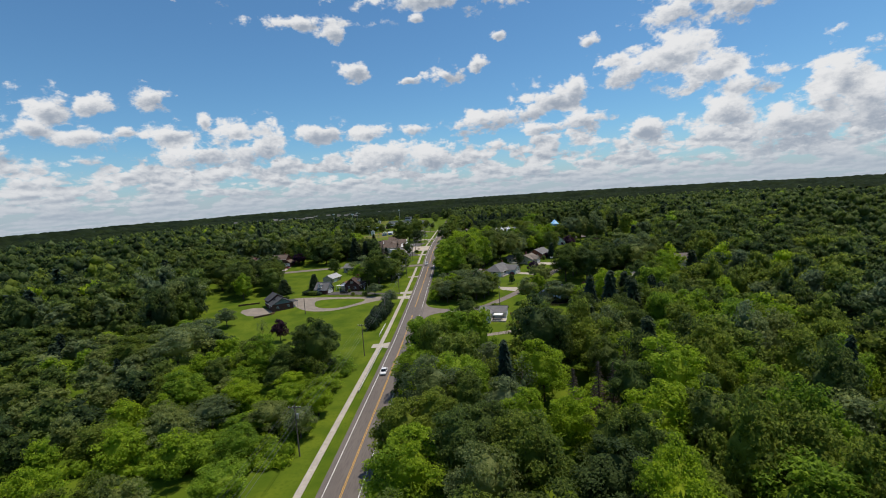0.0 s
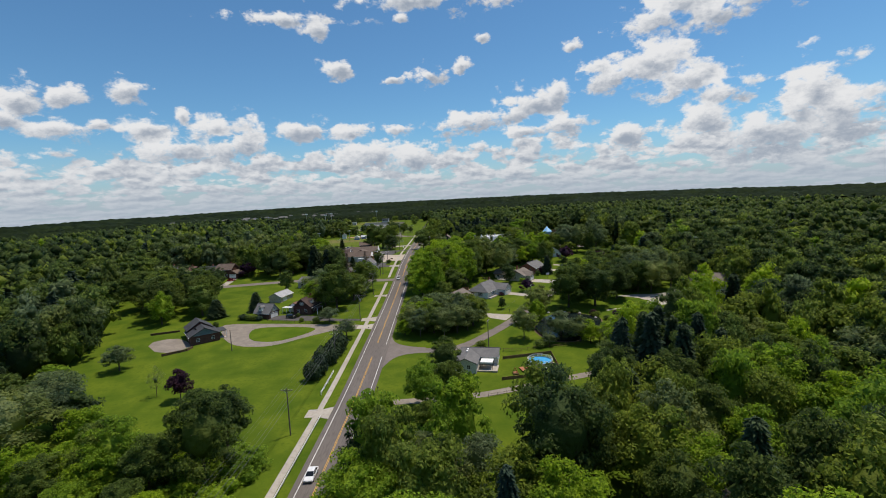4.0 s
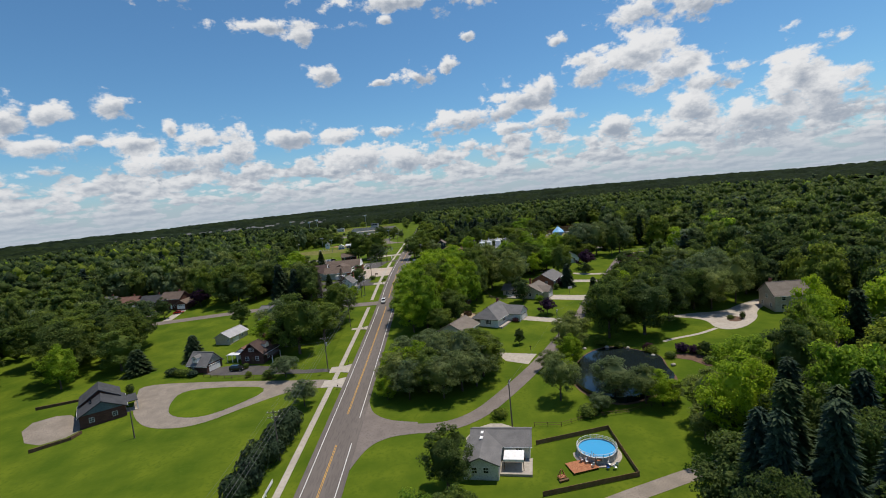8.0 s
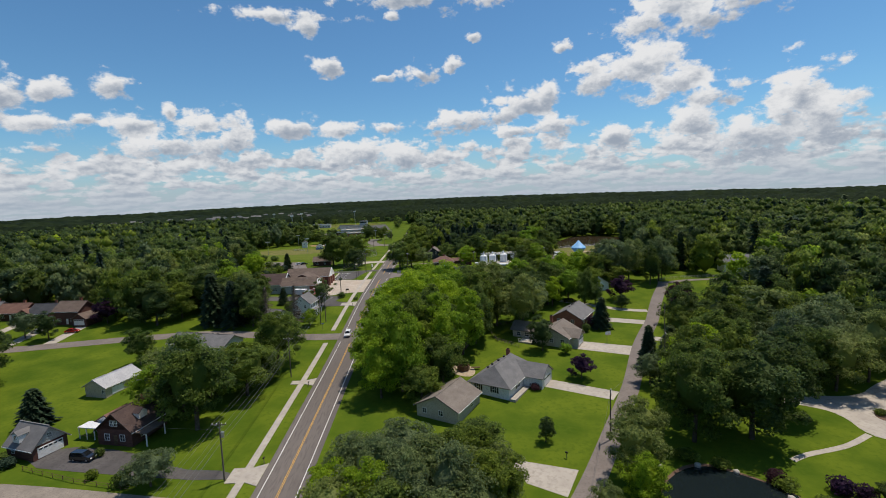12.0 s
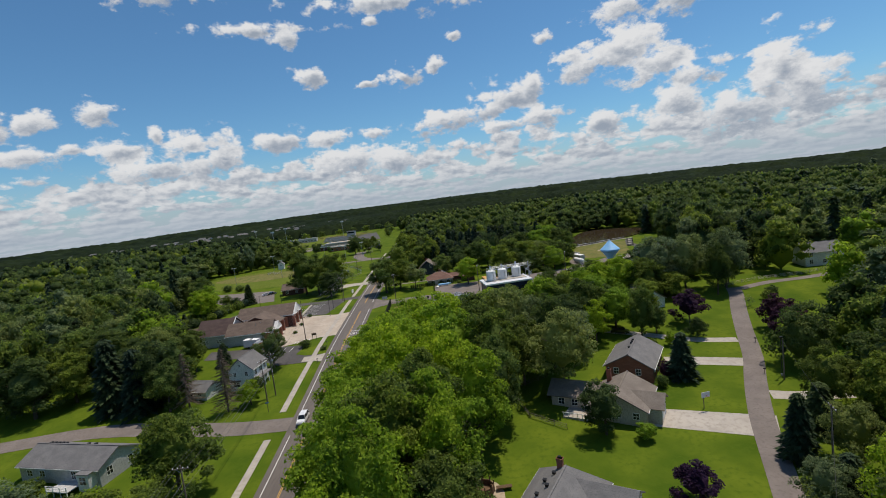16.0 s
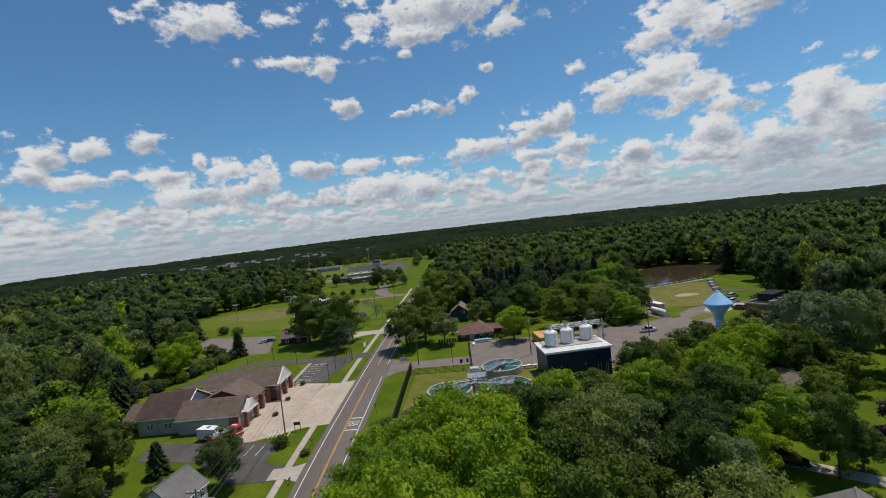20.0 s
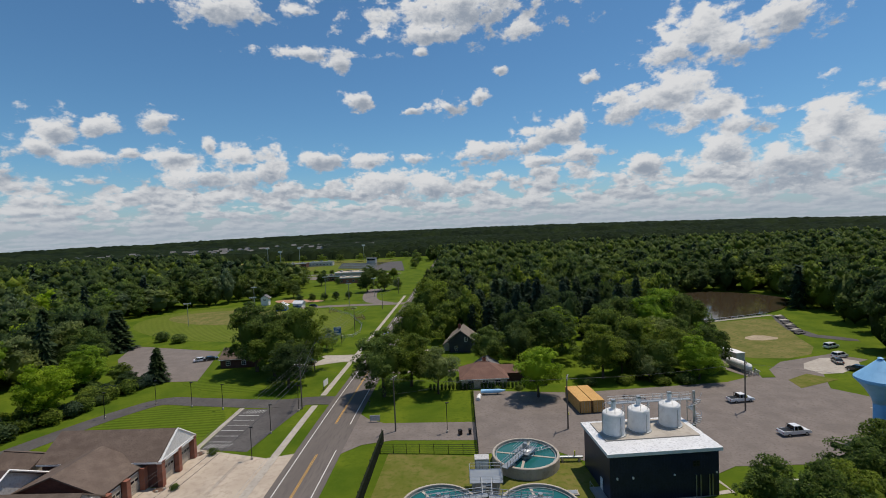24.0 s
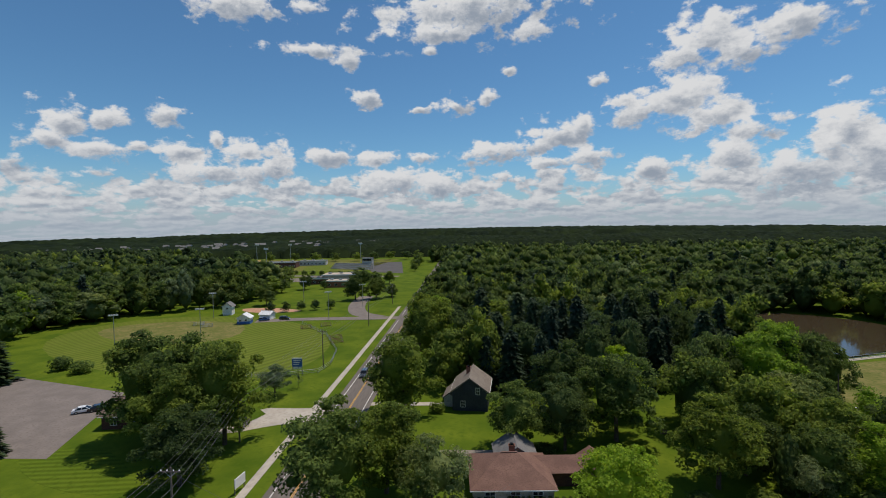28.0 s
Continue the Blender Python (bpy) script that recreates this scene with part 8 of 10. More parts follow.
bar(bm, (-2.6, 0, 0.9), (2.0, 0, 0.9), 0.5, 10, 0.5)
bar(bm, (2.0, 0, 0.9), (3.6, 0, 1.0), 0.5, 10, 0.1)
part("hull", bm, M_TANKBLUE, bo)
for xx in (-1.8, 1.6):
    part("trestle", boxes((xx - 0.08, xx + 0.08, -0.5, 0.5, -0.1, 0.45)), M_TIMBER, bo)
bo2 = thing("stored_boat", "white overturned boat beside the fence", "boat", 32.4, 451.0, 80)
bm = bmesh.new()
bar(bm, (-1.6, 0, 0.3), (1.2, 0, 0.3), 0.5, 8, 0.5)
bar(bm, (1.2, 0, 0.3), (2.2, 0, 0.3), 0.5, 8, 0.1)
part("hull", bm, M_WHITE, bo2)
hw = thing("harrow", "black folded steel harrow lying in the yard", "farm tool", 69.0, 447.5, -30)
part("frame", bars(0.1, ((-2.4, -0.7, 0.5), (2.4, -0.7, 0.4)), ((-2.4, 0.7, 0.5), (2.4, 0.7, 0.4)), *[((x, -0.7, 0.45), (x, 0.7, 0.45)) for x in np.arange(-2.4, 2.5, 0.8)], n=5), M_BLACKMETAL, hw)
part("wheel", bars(0.35, ((-1.9, -0.9, 0.35), (-1.9, -0.7, 0.35)), n=12), M_RUBBER, hw)
part("tine", bars(0.06, *[((x, 0, 0.4), (x, 0.1, -0.05)) for x in np.arange(-2.0, 2.1, 0.8)], n=4), M_BLACKMETAL, hw)
tn = thing("white_tent", "white fabric tent roof under trees", "tent", 78.3, 406.8, -10)
part("roof", roof_shell(6.0, 4.2, 2.0, 3.2, "x", 0.2, 1.0, 1.0, 0.06), M_WHITE, tn)
for xx in (-2.9, 2.9):
    for yy in (-2.0, 2.0):
        part("post", boxes((xx - 0.05, xx + 0.05, yy - 0.05, yy + 0.05, -0.1, 2.0)), M_STEEL, tn)
fp = thing("log_pile", "small heap of cut logs and stones on the lawn", "log pile", 66.5, 483.5)
for i in range(9):
    part("log", bars(0.16, ((-0.9 + 0.1 * i, -0.5, 0.1 + 0.14 * (i % 3)), (-0.3 + 0.15 * i, 0.7 - 0.1 * i, 0.2 + 0.16 * (i % 3))), n=7), M_BARK, fp)
for i in range(14):
    a = i / 14 * 2 * math.pi
    x, y = 72 + 14.6 * math.cos(a) * 1.0, 241 + 18.2 * math.sin(a)
    if y > 236:
        s = thing("boulder", "pale rounded stone on the pond bank", "stone", x + rt.uniform(-0.6, 0.6), y + rt.uniform(-0.6, 0.6), rt.uniform(0, 90), group="bank stones")
        V = ICO_V * np.array([0.75, 0.6, 0.5]) * np.random.uniform(0.8, 1.2, (12, 1)) + np.array([0, 0, 0.3])
        o = new("stone", sheet("stone", V, ICO_F, M_STONE))
        o.parent = s
laid("garden_bed", rounded([(87, 247), (93, 248.6), (98, 247), (99, 241), (95.5, 237.5), (94.4, 241), (93, 244.2)], 1), 0.05, M_MULCH, "dark mulched shrub bed", "bed")
laid("circle_bed", rounded([(120, 271), (124, 275.5), (127.2, 272), (123, 268.5)], 2), 0.07, M_MULCH, "mulched island bed in the turning circle", "bed")

# ball ground sheds, dugouts, school
b = house("shed", "white and blue concession shed of the ball ground", -73.0, 598.5, 8, 5.5, 5.0, 3.0, 4.6, "y", M_WHITE, M_METALROOF, windows=[("s", -1.2, 1.7, 0.9, 1.0), ("s", 1.2, 1.7, 0.9, 1.0)], category="shed")
part("skirt", boxes((-2.8, 2.8, -2.55, 2.55, -0.4, 1.3)), M_SIGNBLUE, b, "blue painted lower wall")
house("shed", "small pale two-storey scorer's tower", -92.0, 621.0, 5, 4.5, 4.0, 4.8, 6.4, "y", M_SIDING, M_SHINGLE, windows=[("s", 0, 3.4, 1.2, 0.9)], category="shed")
house("shed", "white shed beside the ball ground", -67.0, 609.0, -10, 5.5, 4.5, 2.6, 3.8, "x", M_WHITE, M_METALROOF, category="shed")
for x, y in ((-40, 585), (-33, 590), (-22, 566), (-20, 560), (-86, 590), (-92, 594)):
    bl = thing("bleachers", "low metal spectator benches on the grass", "bleachers", x, y, 25)
    for k in range(4):
        part("plank", boxes((-2.4, 2.4, k * 0.7, k * 0.7 + 0.35, 0.35 + k * 0.3, 0.42 + k * 0.3)), M_STEEL if x < -80 else M_TIMBER, bl)
    for xx in (-2.0, 2.0):
        part("frame", bars(0.05, ((xx, 0, 0), (xx, 2.4, 1.3)), ((xx, 2.4, 0), (xx, 2.4, 1.3)), ((xx, 0, 0), (xx, 0, 0.38)), n=4), M_STEEL, bl)


def school(x, y, w, l, h, wall, roof, label, rot=0):
    b = thing("school_building", label, "building", x, y, rot)
    part("wall", boxes((-w / 2, w / 2, -l / 2, l / 2, -1, h)), wall, b)
    part("roof", boxes((-w / 2 - 0.4, w / 2 + 0.4, -l / 2 - 0.4, l / 2 + 0.4, h, h + 0.35)), roof, b)
    part("parapet", boxes((-w / 2 - 0.45, w / 2 + 0.45, -l / 2 - 0.46, -l / 2 - 0.3, h - 0.3, h + 0.55)), M_WHITE, b)
    n = int(w / 4)
    for i in range(n):
        window(b, pose(-w / 2 + w * (i + 0.5) / n, -l / 2, 1.9), 1.8, 1.5)
    for i in range(3):
        part("roof_unit", boxes((-w / 3 + i * w / 3 - 1.2, -w / 3 + i * w / 3 + 1.2, -1, 1, h + 0.35, h + 1.5)), M_STEEL, b)


school(-64, 731, 19, 13, 4.4, M_BRICK, M_APRON, "low brick school with a pale flat roof", 4)
school(-70, 756, 26, 18, 6.6, M_TANSIDING, M_APRON, "pale hall rising behind the school", 4)
school(-86, 749, 17, 10, 4.2, M_DARKBRICK, M_DARKLOT, "low dark school wing", 4)
school(-176, 905, 34, 18, 6, M_DARKBRICK, M_SHINGLE, "long low school block with a grey roof", 6)
school(-150, 935, 30, 16, 5, M_GREYSIDING, M_SHINGLE, "grey block beside the stadium", 6)
school(-235, 935, 46, 18, 5, M_BRICK, M_ORANGE, "long low building with an orange roof", 6)
laid("sports_field", [(-300, 880), (-80, 845), (-60, 1010), (-290, 1040)], 0.05, M_WORNGRASS, "green sports field beyond the school", "lawn")
laid("running_track", rounded([(-140, 850), (-100, 850), (-104, 930), (-150, 935)], 2), 0.08, M_OUTFIELD, "pale turf of the stadium", "sports ground")
laid("far_car_park", [(-96, 958), (-50, 962), (-30, 822), (-62, 836)], 0.05, M_DARKLOT, "dark asphalt school car park", "car park")
laid("school_street", strip([(-160, 818), (-92, 801), (-30, 795)], 9), 0.06, M_LANE, "asphalt street behind the school", "road")
stand = thing("grandstand", "grey stepped stadium stand with a press box", "grandstand", -92, 868, -24)
for k in range(7):
    part("tier", boxes((-24, 24, k * 1.3, k * 1.3 + 1.2, 0, 0.8 + k * 0.85)), M_STEEL if k % 2 else M_CONC, stand)
part("press_box", boxes((10, 22, 9.3, 12.5, -0.2, 11.5)), M_GREYSIDING, stand, "grey press box on top of the stand")
part("press_roof", boxes((9.6, 22.4, 8.8, 12.9, 11.5, 11.9)), M_SHINGLE, stand)
part("press_window", boxes((10.6, 21.4, 9.22, 9.3, 8.6, 10.4)), M_GLASS, stand)
for i in range(9):
    plant("dark", -148 + i * 9.0, 825 - i * 2.6, 4.4, 2.9, group="row of small round trees by the stadium")
plant("dark", -47, 722, 15, 7.5, grow=1.0)
plant("dark", -38, 732, 11, 5.2, grow=1.0)
plant("dark", -85, 714, 12, 5.0, grow=1.0)
plant("dark", -72, 717, 6.5, 2.8, grow=1.0)
plant("broad", -30, 742, 10, 5.0, grow=1.0)
plant("bush", -50, 700, 2.6, 2.4, grow=1.0)
plant("bush", -45, 690, 2.4, 2.2, grow=1.0)
for x, y in ((-170, 850), (-100, 960), (-185, 955), (-240, 985)):
    fl = thing("floodlight", "tall thin floodlight mast of the stadium", "floodlight", x, y)
    part("mast", bars(0.28, ((0, 0, 0), (0, 0, 24)), n=6), M_STEEL, fl)
    part("lamp_bank", boxes((-2.2, 2.2, -0.25, 0.25, 22.4, 24.2)), M_WHITE, fl)
laid("far_court", [(-135, 760), (-80, 765), (-78, 790), (-132, 790)], 0.05, M_LANE, "grey asphalt court by the school", "sports ground")

# ---- planted trees, place by place ----
plant("column", -72.6, 260.0, 2.8, 1.3, grow=1.45)
plant("bright", -101.0, 269.0, 10.5, 4.6, grow=1.45)
plant("dark", -107.0, 279.0, 14.0, 8.6, grow=1.45)
plant("broad", -89.0, 281.0, 11.5, 7.1, grow=1.45)
plant("dark", -95.0, 292.0, 14.5, 9.4, grow=1.45)
plant("spruce", -80.0, 276.5, 9.0, 4.8, grow=1.45)
plant("broad", -112.0, 292.0, 14.5, 9.0, grow=1.45)
plant("dark", -99.5, 307.0, 14.0, 9.0)
plant("dark", -113.0, 312.0, 14.0, 9.0)
plant("broad", -126.0, 316.0, 14.0, 9.0)
plant("dark", -128.0, 298.0, 14.0, 9.0, grow=1.45)
for i in range(7):
    plant("yew", -15.4 + 0.5 * i + 0.7 * (i % 2), 201.0 + 4.2 * i, 5.6 + 0.8 * (i % 3), 2.9)
plant("spruce", -65.0, 285.0, 9.5, 4.2)
plant("yew", -66, 271.6, 2.4, 2.0)
plant("bush", -63, 270.6, 2.2, 2.0)
plant("bush", -60, 269.6, 2.4, 2.0)
plant("yew", -57.5, 268.8, 2.0, 1.6)
plant("bush", -37.3, 263.6, 1.8, 1.1)
plant("bush", -30.0, 261.0, 2.6, 1.7)
plant("bush", -45, 271.8, 1.8, 1.2)
plant("bush", -41, 271.2, 1.8, 1.0)
plant("bush", -36, 317.5, 2.4, 2.0)
plant("bush", -52, 322.5, 3.0, 2.6)
plant("broad", -62, 320.0, 8.5, 4.4)
plant("bush", -12.8, 384.8, 2.4, 1.9)
plant("spruce", -36, 377.5, 7.5, 2.8)
plant("bush", -21.0, 402.6, 1.0, 0.8)
plant("bush", -21.4, 413.0, 1.0, 0.8)
plant("bush", -21.2, 425.2, 1.2, 1.0)
plant("grey", -5.9, 380.2, 1.4, 1.2)
plant("broad", -75.0, 473.0, 6.0, 3.4)
plant("broad", -88.0, 476.5, 12.0, 6.0)
plant("bush", -82.5, 467.0, 4.0, 3.4)
plant("bush", -97.5, 528, 4.2, 3.0)
plant("bush", -88.5, 525, 3.6, 3.2)
plant("grey", -21.0, 505.0, 6.0, 3.6)
plant("grey", -45.0, 509.0, 4.0, 3.0)
plant("thin", -17.0, 511.0, 5.5, 1.6)
for i in range(5):
    plant("dark", -72.0 + 7.0 * i, 624.5 + 2.5 * i, 5.6, 2.6, group="row of round trees")
# pool garden, track and pond
plant("bush", 37.4, 222.8, 2.0, 1.9)
plant("bright", 79.5, 200.5, 14.0, 6.2)
plant("dark", 88.0, 193.0, 12.0, 5.0)
plant("broad", 94.0, 204.0, 10.0, 5.0)
plant("bush", 72.0, 192.5, 2.4, 2.2)
plant("dark", 100, 214, 14, 6.0)
plant("broad", 86.0, 181.0, 13.5, 6.0)
plant("grey", 76.0, 206.0, 8.0, 3.2)
plant("grey", 60.5, 221.0, 5.0, 2.6)
plant("bush", 57.0, 219.5, 2.6, 2.2)
plant("grey", 71.5, 222.5, 7.0, 3.8)
plant("grey", 78.0, 222.0, 6.0, 2.6)
plant("bush", 75.6, 228.6, 3.2, 2.4)
plant("grey", 54.5, 246.0, 6.5, 3.2)
plant("bright", 58.0, 240.0, 6.0, 3.0)
plant("bush", 86.0, 251.0, 2.2, 1.9)
plant("redbush", 85.6, 252.6, 2.4, 1.7)
plant("redbush", 94.0, 249.2, 2.8, 2.0)
plant("redbush", 96.6, 247.6, 2.4, 1.6)
plant("dark", 98.6, 245.2, 4.2, 2.4)
plant("bush", 97.2, 240.4, 1.8, 1.9)
plant("bush", 89.0, 246.2, 1.8, 1.6)
plant("column", 126.0, 271.5, 2.4, 1.0)
plant("bush", 122.6, 272.4, 1.2, 1.3)
plant("bush", 74.5, 260.6, 1.8, 2.2)
plant("bush", 79, 257.6, 1.6, 1.8)
# thicket between road and lane
plant("grey", 12.0, 243.0, 8.8, 5.7)
plant("bright", 9.6, 238.0, 6.7, 3.3)
plant("broad", 20.5, 240.0, 9.3, 6.4)
plant("grey", 29.5, 238.5, 9.3, 6.1)
plant("broad", 36.0, 246.5, 9.3, 5.7)
plant("grey", 18.5, 250.5, 9.9, 6.4)
plant("grey", 27.5, 250.5, 9.9, 6.4)
plant("grey", 13.5, 256.5, 8.3, 5.0)
plant("broad", 33.0, 256.5, 8.3, 4.7)
plant("grey", 22.0, 260.0, 8.3, 5.2)
plant("grey", 15.5, 236.5, 8.3, 4.6)
plant("grey", 24.5, 235.5, 9.0, 5.0)
plant("grey", 33.5, 240.5, 9.0, 4.8)
plant("grey", 24.0, 244.5, 10.9, 5.4)
plant("bright", 11.0, 249.5, 7.4, 4.0)
plant("grey", 38.5, 251.5, 7.7, 4.2)
plant("grey", 30.0, 245.0, 10.8, 5.2)
plant("bright", 17.0, 244.5, 9.2, 4.6)
# lane gardens
plant("dark", 50.0, 268.4, 5.4, 1.9)
plant("redbush", 52.9, 291.6, 1.6, 1.5)
plant("red", 66.2, 296.6, 6.6, 3.3)
plant("dark", 60.5, 316.6, 8.2, 3.9)
plant("bright", 66.6, 313.4, 3.6, 1.9)
plant("bush", 73.5, 330.9, 0.8, 0.7)
plant("bright", 74.0, 358.0, 8.5, 4.2)
plant("broad", 79.0, 366.5, 10.0, 4.6)
plant("bush", 85.6, 350.6, 2.4, 1.8)
plant("red", 132.5, 347.5, 6.2, 3.0)
plant("bush", 132.6, 372.0, 3.0, 2.0)
plant("thin", 124.5, 369.0, 3.4, 1.8)
# trees east of the lane
plant("spruce", 85.0, 291.5, 8.5, 3.6)
plant("spruce", 96.0, 309.5, 9.0, 3.8)
plant("grey", 93.0, 300.0, 8.0, 4.0)
plant("broad", 103.0, 291.0, 12.0, 6.2)
plant("dark", 111.0, 300.0, 12.5, 6.2)
plant("broad", 104.0, 304.5, 11.0, 5.4)
plant("broad", 116.0, 311.0, 11.5, 5.6)
plant("grey", 108.5, 313.0, 7.5, 4.6)
plant("broad", 122.0, 296.0, 12.0, 6.0)
plant("dark", 130.0, 305.0, 12.5, 6.0)
plant("broad", 135, 318, 12, 6.0)
plant("grey", 126, 320, 9, 4.6)
plant("broad", 141, 331, 12, 6.0)
plant("broad", 114.0, 287.5, 11.0, 5.0)
# works
plant("dark", 48.5, 385.0, 6.0, 4.4)
plant("broad", 70.0, 398.5, 8.0, 4.2)
plant("broad", 83.0, 401.0, 9.0, 4.6)
plant("broad", 77, 394, 9.5, 4.8)
plant("broad", 90.5, 405.5, 9.5, 4.8)
plant("broad", 95.5, 398.0, 10.0, 5.0)
plant("broad", 101, 409, 9.0, 4.4)
plant("dark", 108.5, 412.0, 9.5, 4.6)
plant("broad", 115.0, 406.0, 10.0, 5.0)
plant("spruce", 99.5, 412.6, 6.0, 2.4)
plant("broad", 124, 413, 10.5, 5.2)
# roadside oaks and the red-roofed house
plant("bush", 41.5, 475.0, 1.6, 2.2)
plant("bush", 43.0, 456.6, 1.2, 1.0)
plant("bush", 37.5, 457.0, 1.0, 0.9)
plant("bush", 20.6, 494.5, 2.2, 1.8)
plant("broad", 109.5, 519.0, 10.5, 5.0)
plant("dark", 115.5, 526.0, 9.5, 4.4)
plant("broad", 100.0, 511.0, 11.0, 5.2)
plant("broad", 12.5, 541.0, 12.5, 5.6)
plant("bright", 17.0, 552.0, 13.0, 6.2)
FAR_TREES = [(-52.0, 742.0, 9.0, 5.0), (-104.0, 728.0, 12.0, 6.5), (-112.0, 742.0, 12.0, 6.5), (-120.0, 772.0, 13.0, 7.0), (-96.0, 700.0, 11.0, 6.0), (-22.0, 842.0, 10.0, 5.0), (-24.0, 872.0, 11.0, 5.5), (-22.0, 902.0, 11.0, 5.5), (-28.0, 925.0, 12.0, 6.0), (-110.0, 985.0, 13.0, 7.0), (-90.0, 990.0, 13.0, 7.0), (-70.0, 998.0, 13.0, 7.0), (-50.0, 1004.0, 13.0, 7.0), (-32.0, 985.0, 13.0, 7.0), (-138.0, 985.0, 13.0, 7.0), (-165.0, 990.0, 13.0, 7.0), (-195.0, 995.0, 13.0, 7.0), (-225.0, 990.0, 13.0, 7.0), (-255.0, 985.0, 13.0, 7.0), (-162.0, 838.0, 12.0, 6.5), (-205.0, 860.0, 12.0, 6.5), (-240.0, 880.0, 12.0, 6.5), (-130.0, 800.0, 11.0, 6.0)]
# full-grown trees
plant("bright", 121.4, 233.5, 23.0, 6.0, grow=1.0)
plant("grey", 79.7, 212.3, 13.0, 4.0, grow=1.0)
plant("broad", 88.4, 211.0, 15.0, 5.4, grow=1.0)
plant("broad", 117.0, 285.0, 17.0, 6.6, grow=1.0)
plant("dark", -22.5, 150.0, 19.0, 7.4, grow=1.0)
plant("bright", -39.0, 149.0, 15.0, 6.2, grow=1.0)
plant("broad", -31.0, 146.5, 12.5, 5.0, grow=1.0)
plant("broad", -42.3, 150.5, 15.0, 5.8, grow=1.0)
plant("red", -50.2, 191.5, 9.4, 3.3, grow=1.0)
plant("thin", -58.6, 194.2, 9.0, 2.6, grow=1.0)
plant("grey", -84.5, 216.5, 9.4, 4.6, grow=1.0)
plant("grey", -74.0, 162.0, 18.0, 9.6, grow=1.0)
plant("grey", -74.0, 177.0, 16.5, 7.6, grow=1.0)
plant("broad", -88.6, 160.0, 14.0, 7.4, grow=1.0)
plant("bright", -50.9, 128.3, 12.0, 6.6, grow=1.0)
plant("bright", -35.5, 126.0, 10.0, 4.8, grow=1.0)
plant("grey", -39.3, 119.0, 8.6, 6.2, grow=1.0)
plant("bright", -22.0, 124.0, 9.4, 4.9, grow=1.0)
plant("grey", -23.5, 115.0, 9.0, 5.0, grow=1.0)
plant("bright", -14.0, 123.0, 8.4, 3.8, grow=1.0)
plant("broad", -51.4, 146.0, 10.0, 5.0, grow=1.0)
plant("grey", -14.8, 112.0, 8.6, 3.8, grow=1.0)
plant("broad", -30.0, 138.0, 9.0, 4.4, grow=1.0)
plant("bright", -40.0, 137.0, 9.0, 4.6, grow=1.0)
plant("spruce", 84.4, 333.2, 11.2, 3.7, grow=1.0)
plant("red", 102.4, 362.0, 10.0, 4.6, grow=1.0)
plant("red", 119.4, 351.6, 9.6, 3.7, grow=1.0)
plant("red", 119.0, 345.4, 10.0, 4.3, grow=1.0)
plant("dark", 99.0, 352.6, 5.6, 2.8, grow=1.0)
plant("bright", 90.6, 350.1, 3.8, 1.5, grow=1.0)
plant("redbush", 81.4, 335.0, 3.8, 1.5, grow=1.0)
plant("bush", 78.4, 330.6, 2.8, 1.4, grow=1.0)
plant("broad", 86.4, 357.4, 15.6, 4.0, grow=1.0)
plant("bright", 82.0, 364.0, 14.0, 6.0, grow=1.0)
plant("broad", 91.0, 358.5, 8.2, 3.2, grow=1.0)
plant("grey", 130.5, 389.0, 22.0, 7.6, grow=1.0)
plant("dark", 123.8, 383.0, 18.0, 4.4, grow=1.0)
plant("dark", 134.1, 393.3, 14.6, 3.4, grow=1.0)
plant("grey", 110.0, 396.5, 22.5, 9.6, grow=1.0)
plant("grey", 118.5, 393.0, 22.5, 7.0, grow=1.0)
plant("broad", 74.2, 369.5, 16.4, 6.6, grow=1.0)
plant("bright", 85.0, 385.0, 16.5, 6.6, grow=1.0)
plant("grey", 57.8, 334.0, 21.0, 7.2, grow=1.0)
plant("grey", 65.1, 350.6, 14.2, 5.8, grow=1.0)
plant("dark", 58.6, 344.4, 20.0, 5.6, grow=1.0)
plant("broad", 71.0, 391.0, 15.0, 5.4, grow=1.0)
plant("dark", 134.6, 373.2, 4.4, 2.1, grow=1.0)
plant("dark", 66.4, 360.5, 14.0, 5.4, grow=1.0)
plant("bright", 95.0, 391.0, 16.0, 6.6, grow=1.0)
plant("broad", 102.5, 388.5, 15.5, 6.0, grow=1.0)
plant("broad", 93.5, 370.5, 13.0, 4.6, grow=1.0)
plant("bright", 79.0, 378.5, 16.0, 5.8, grow=1.0)
plant("bright", 47.5, 379.0, 14.5, 6.4, grow=1.0)
plant("bright", -17.6, 348.4, 6.4, 2.9, grow=1.0)
plant("bush", -18.6, 356.2, 3.8, 1.9, grow=1.0)
plant("dark", -18.4, 370.0, 12.5, 4.6, grow=1.0)
plant("dark", -43.8, 375.0, 15.5, 5.4, grow=1.0)
plant("grey", -48.0, 364.0, 19.0, 7.0, grow=1.0)
plant("broad", -43.0, 364.5, 10.0, 4.6, grow=1.0)
plant("dark", -44.0, 354.0, 18.0, 6.4, grow=1.0)
plant("broad", -39.1, 350.6, 14.5, 5.4, grow=1.0)
plant("dark", -55.0, 380.0, 15.0, 6.2, grow=1.0)
plant("bush", -30.5, 366.5, 4.0, 1.9, grow=1.0)
plant("bush", -30.0, 370.0, 3.6, 1.7, grow=1.0)
plant("grey", -25.5, 378.0, 6.5, 2.6, grow=1.0)
plant("bright", -72.8, 444.5, 15.0, 6.4, grow=1.0)
plant("bright", 11.5, 565.0, 17.0, 7.0, grow=1.0)
plant("broad", 14.0, 580.0, 18.0, 7.4, grow=1.0)
plant("broad", 12.5, 598.0, 17.0, 6.6, grow=1.0)
plant("dark", -26.0, 668.0, 13.0, 7.0, grow=1.0)
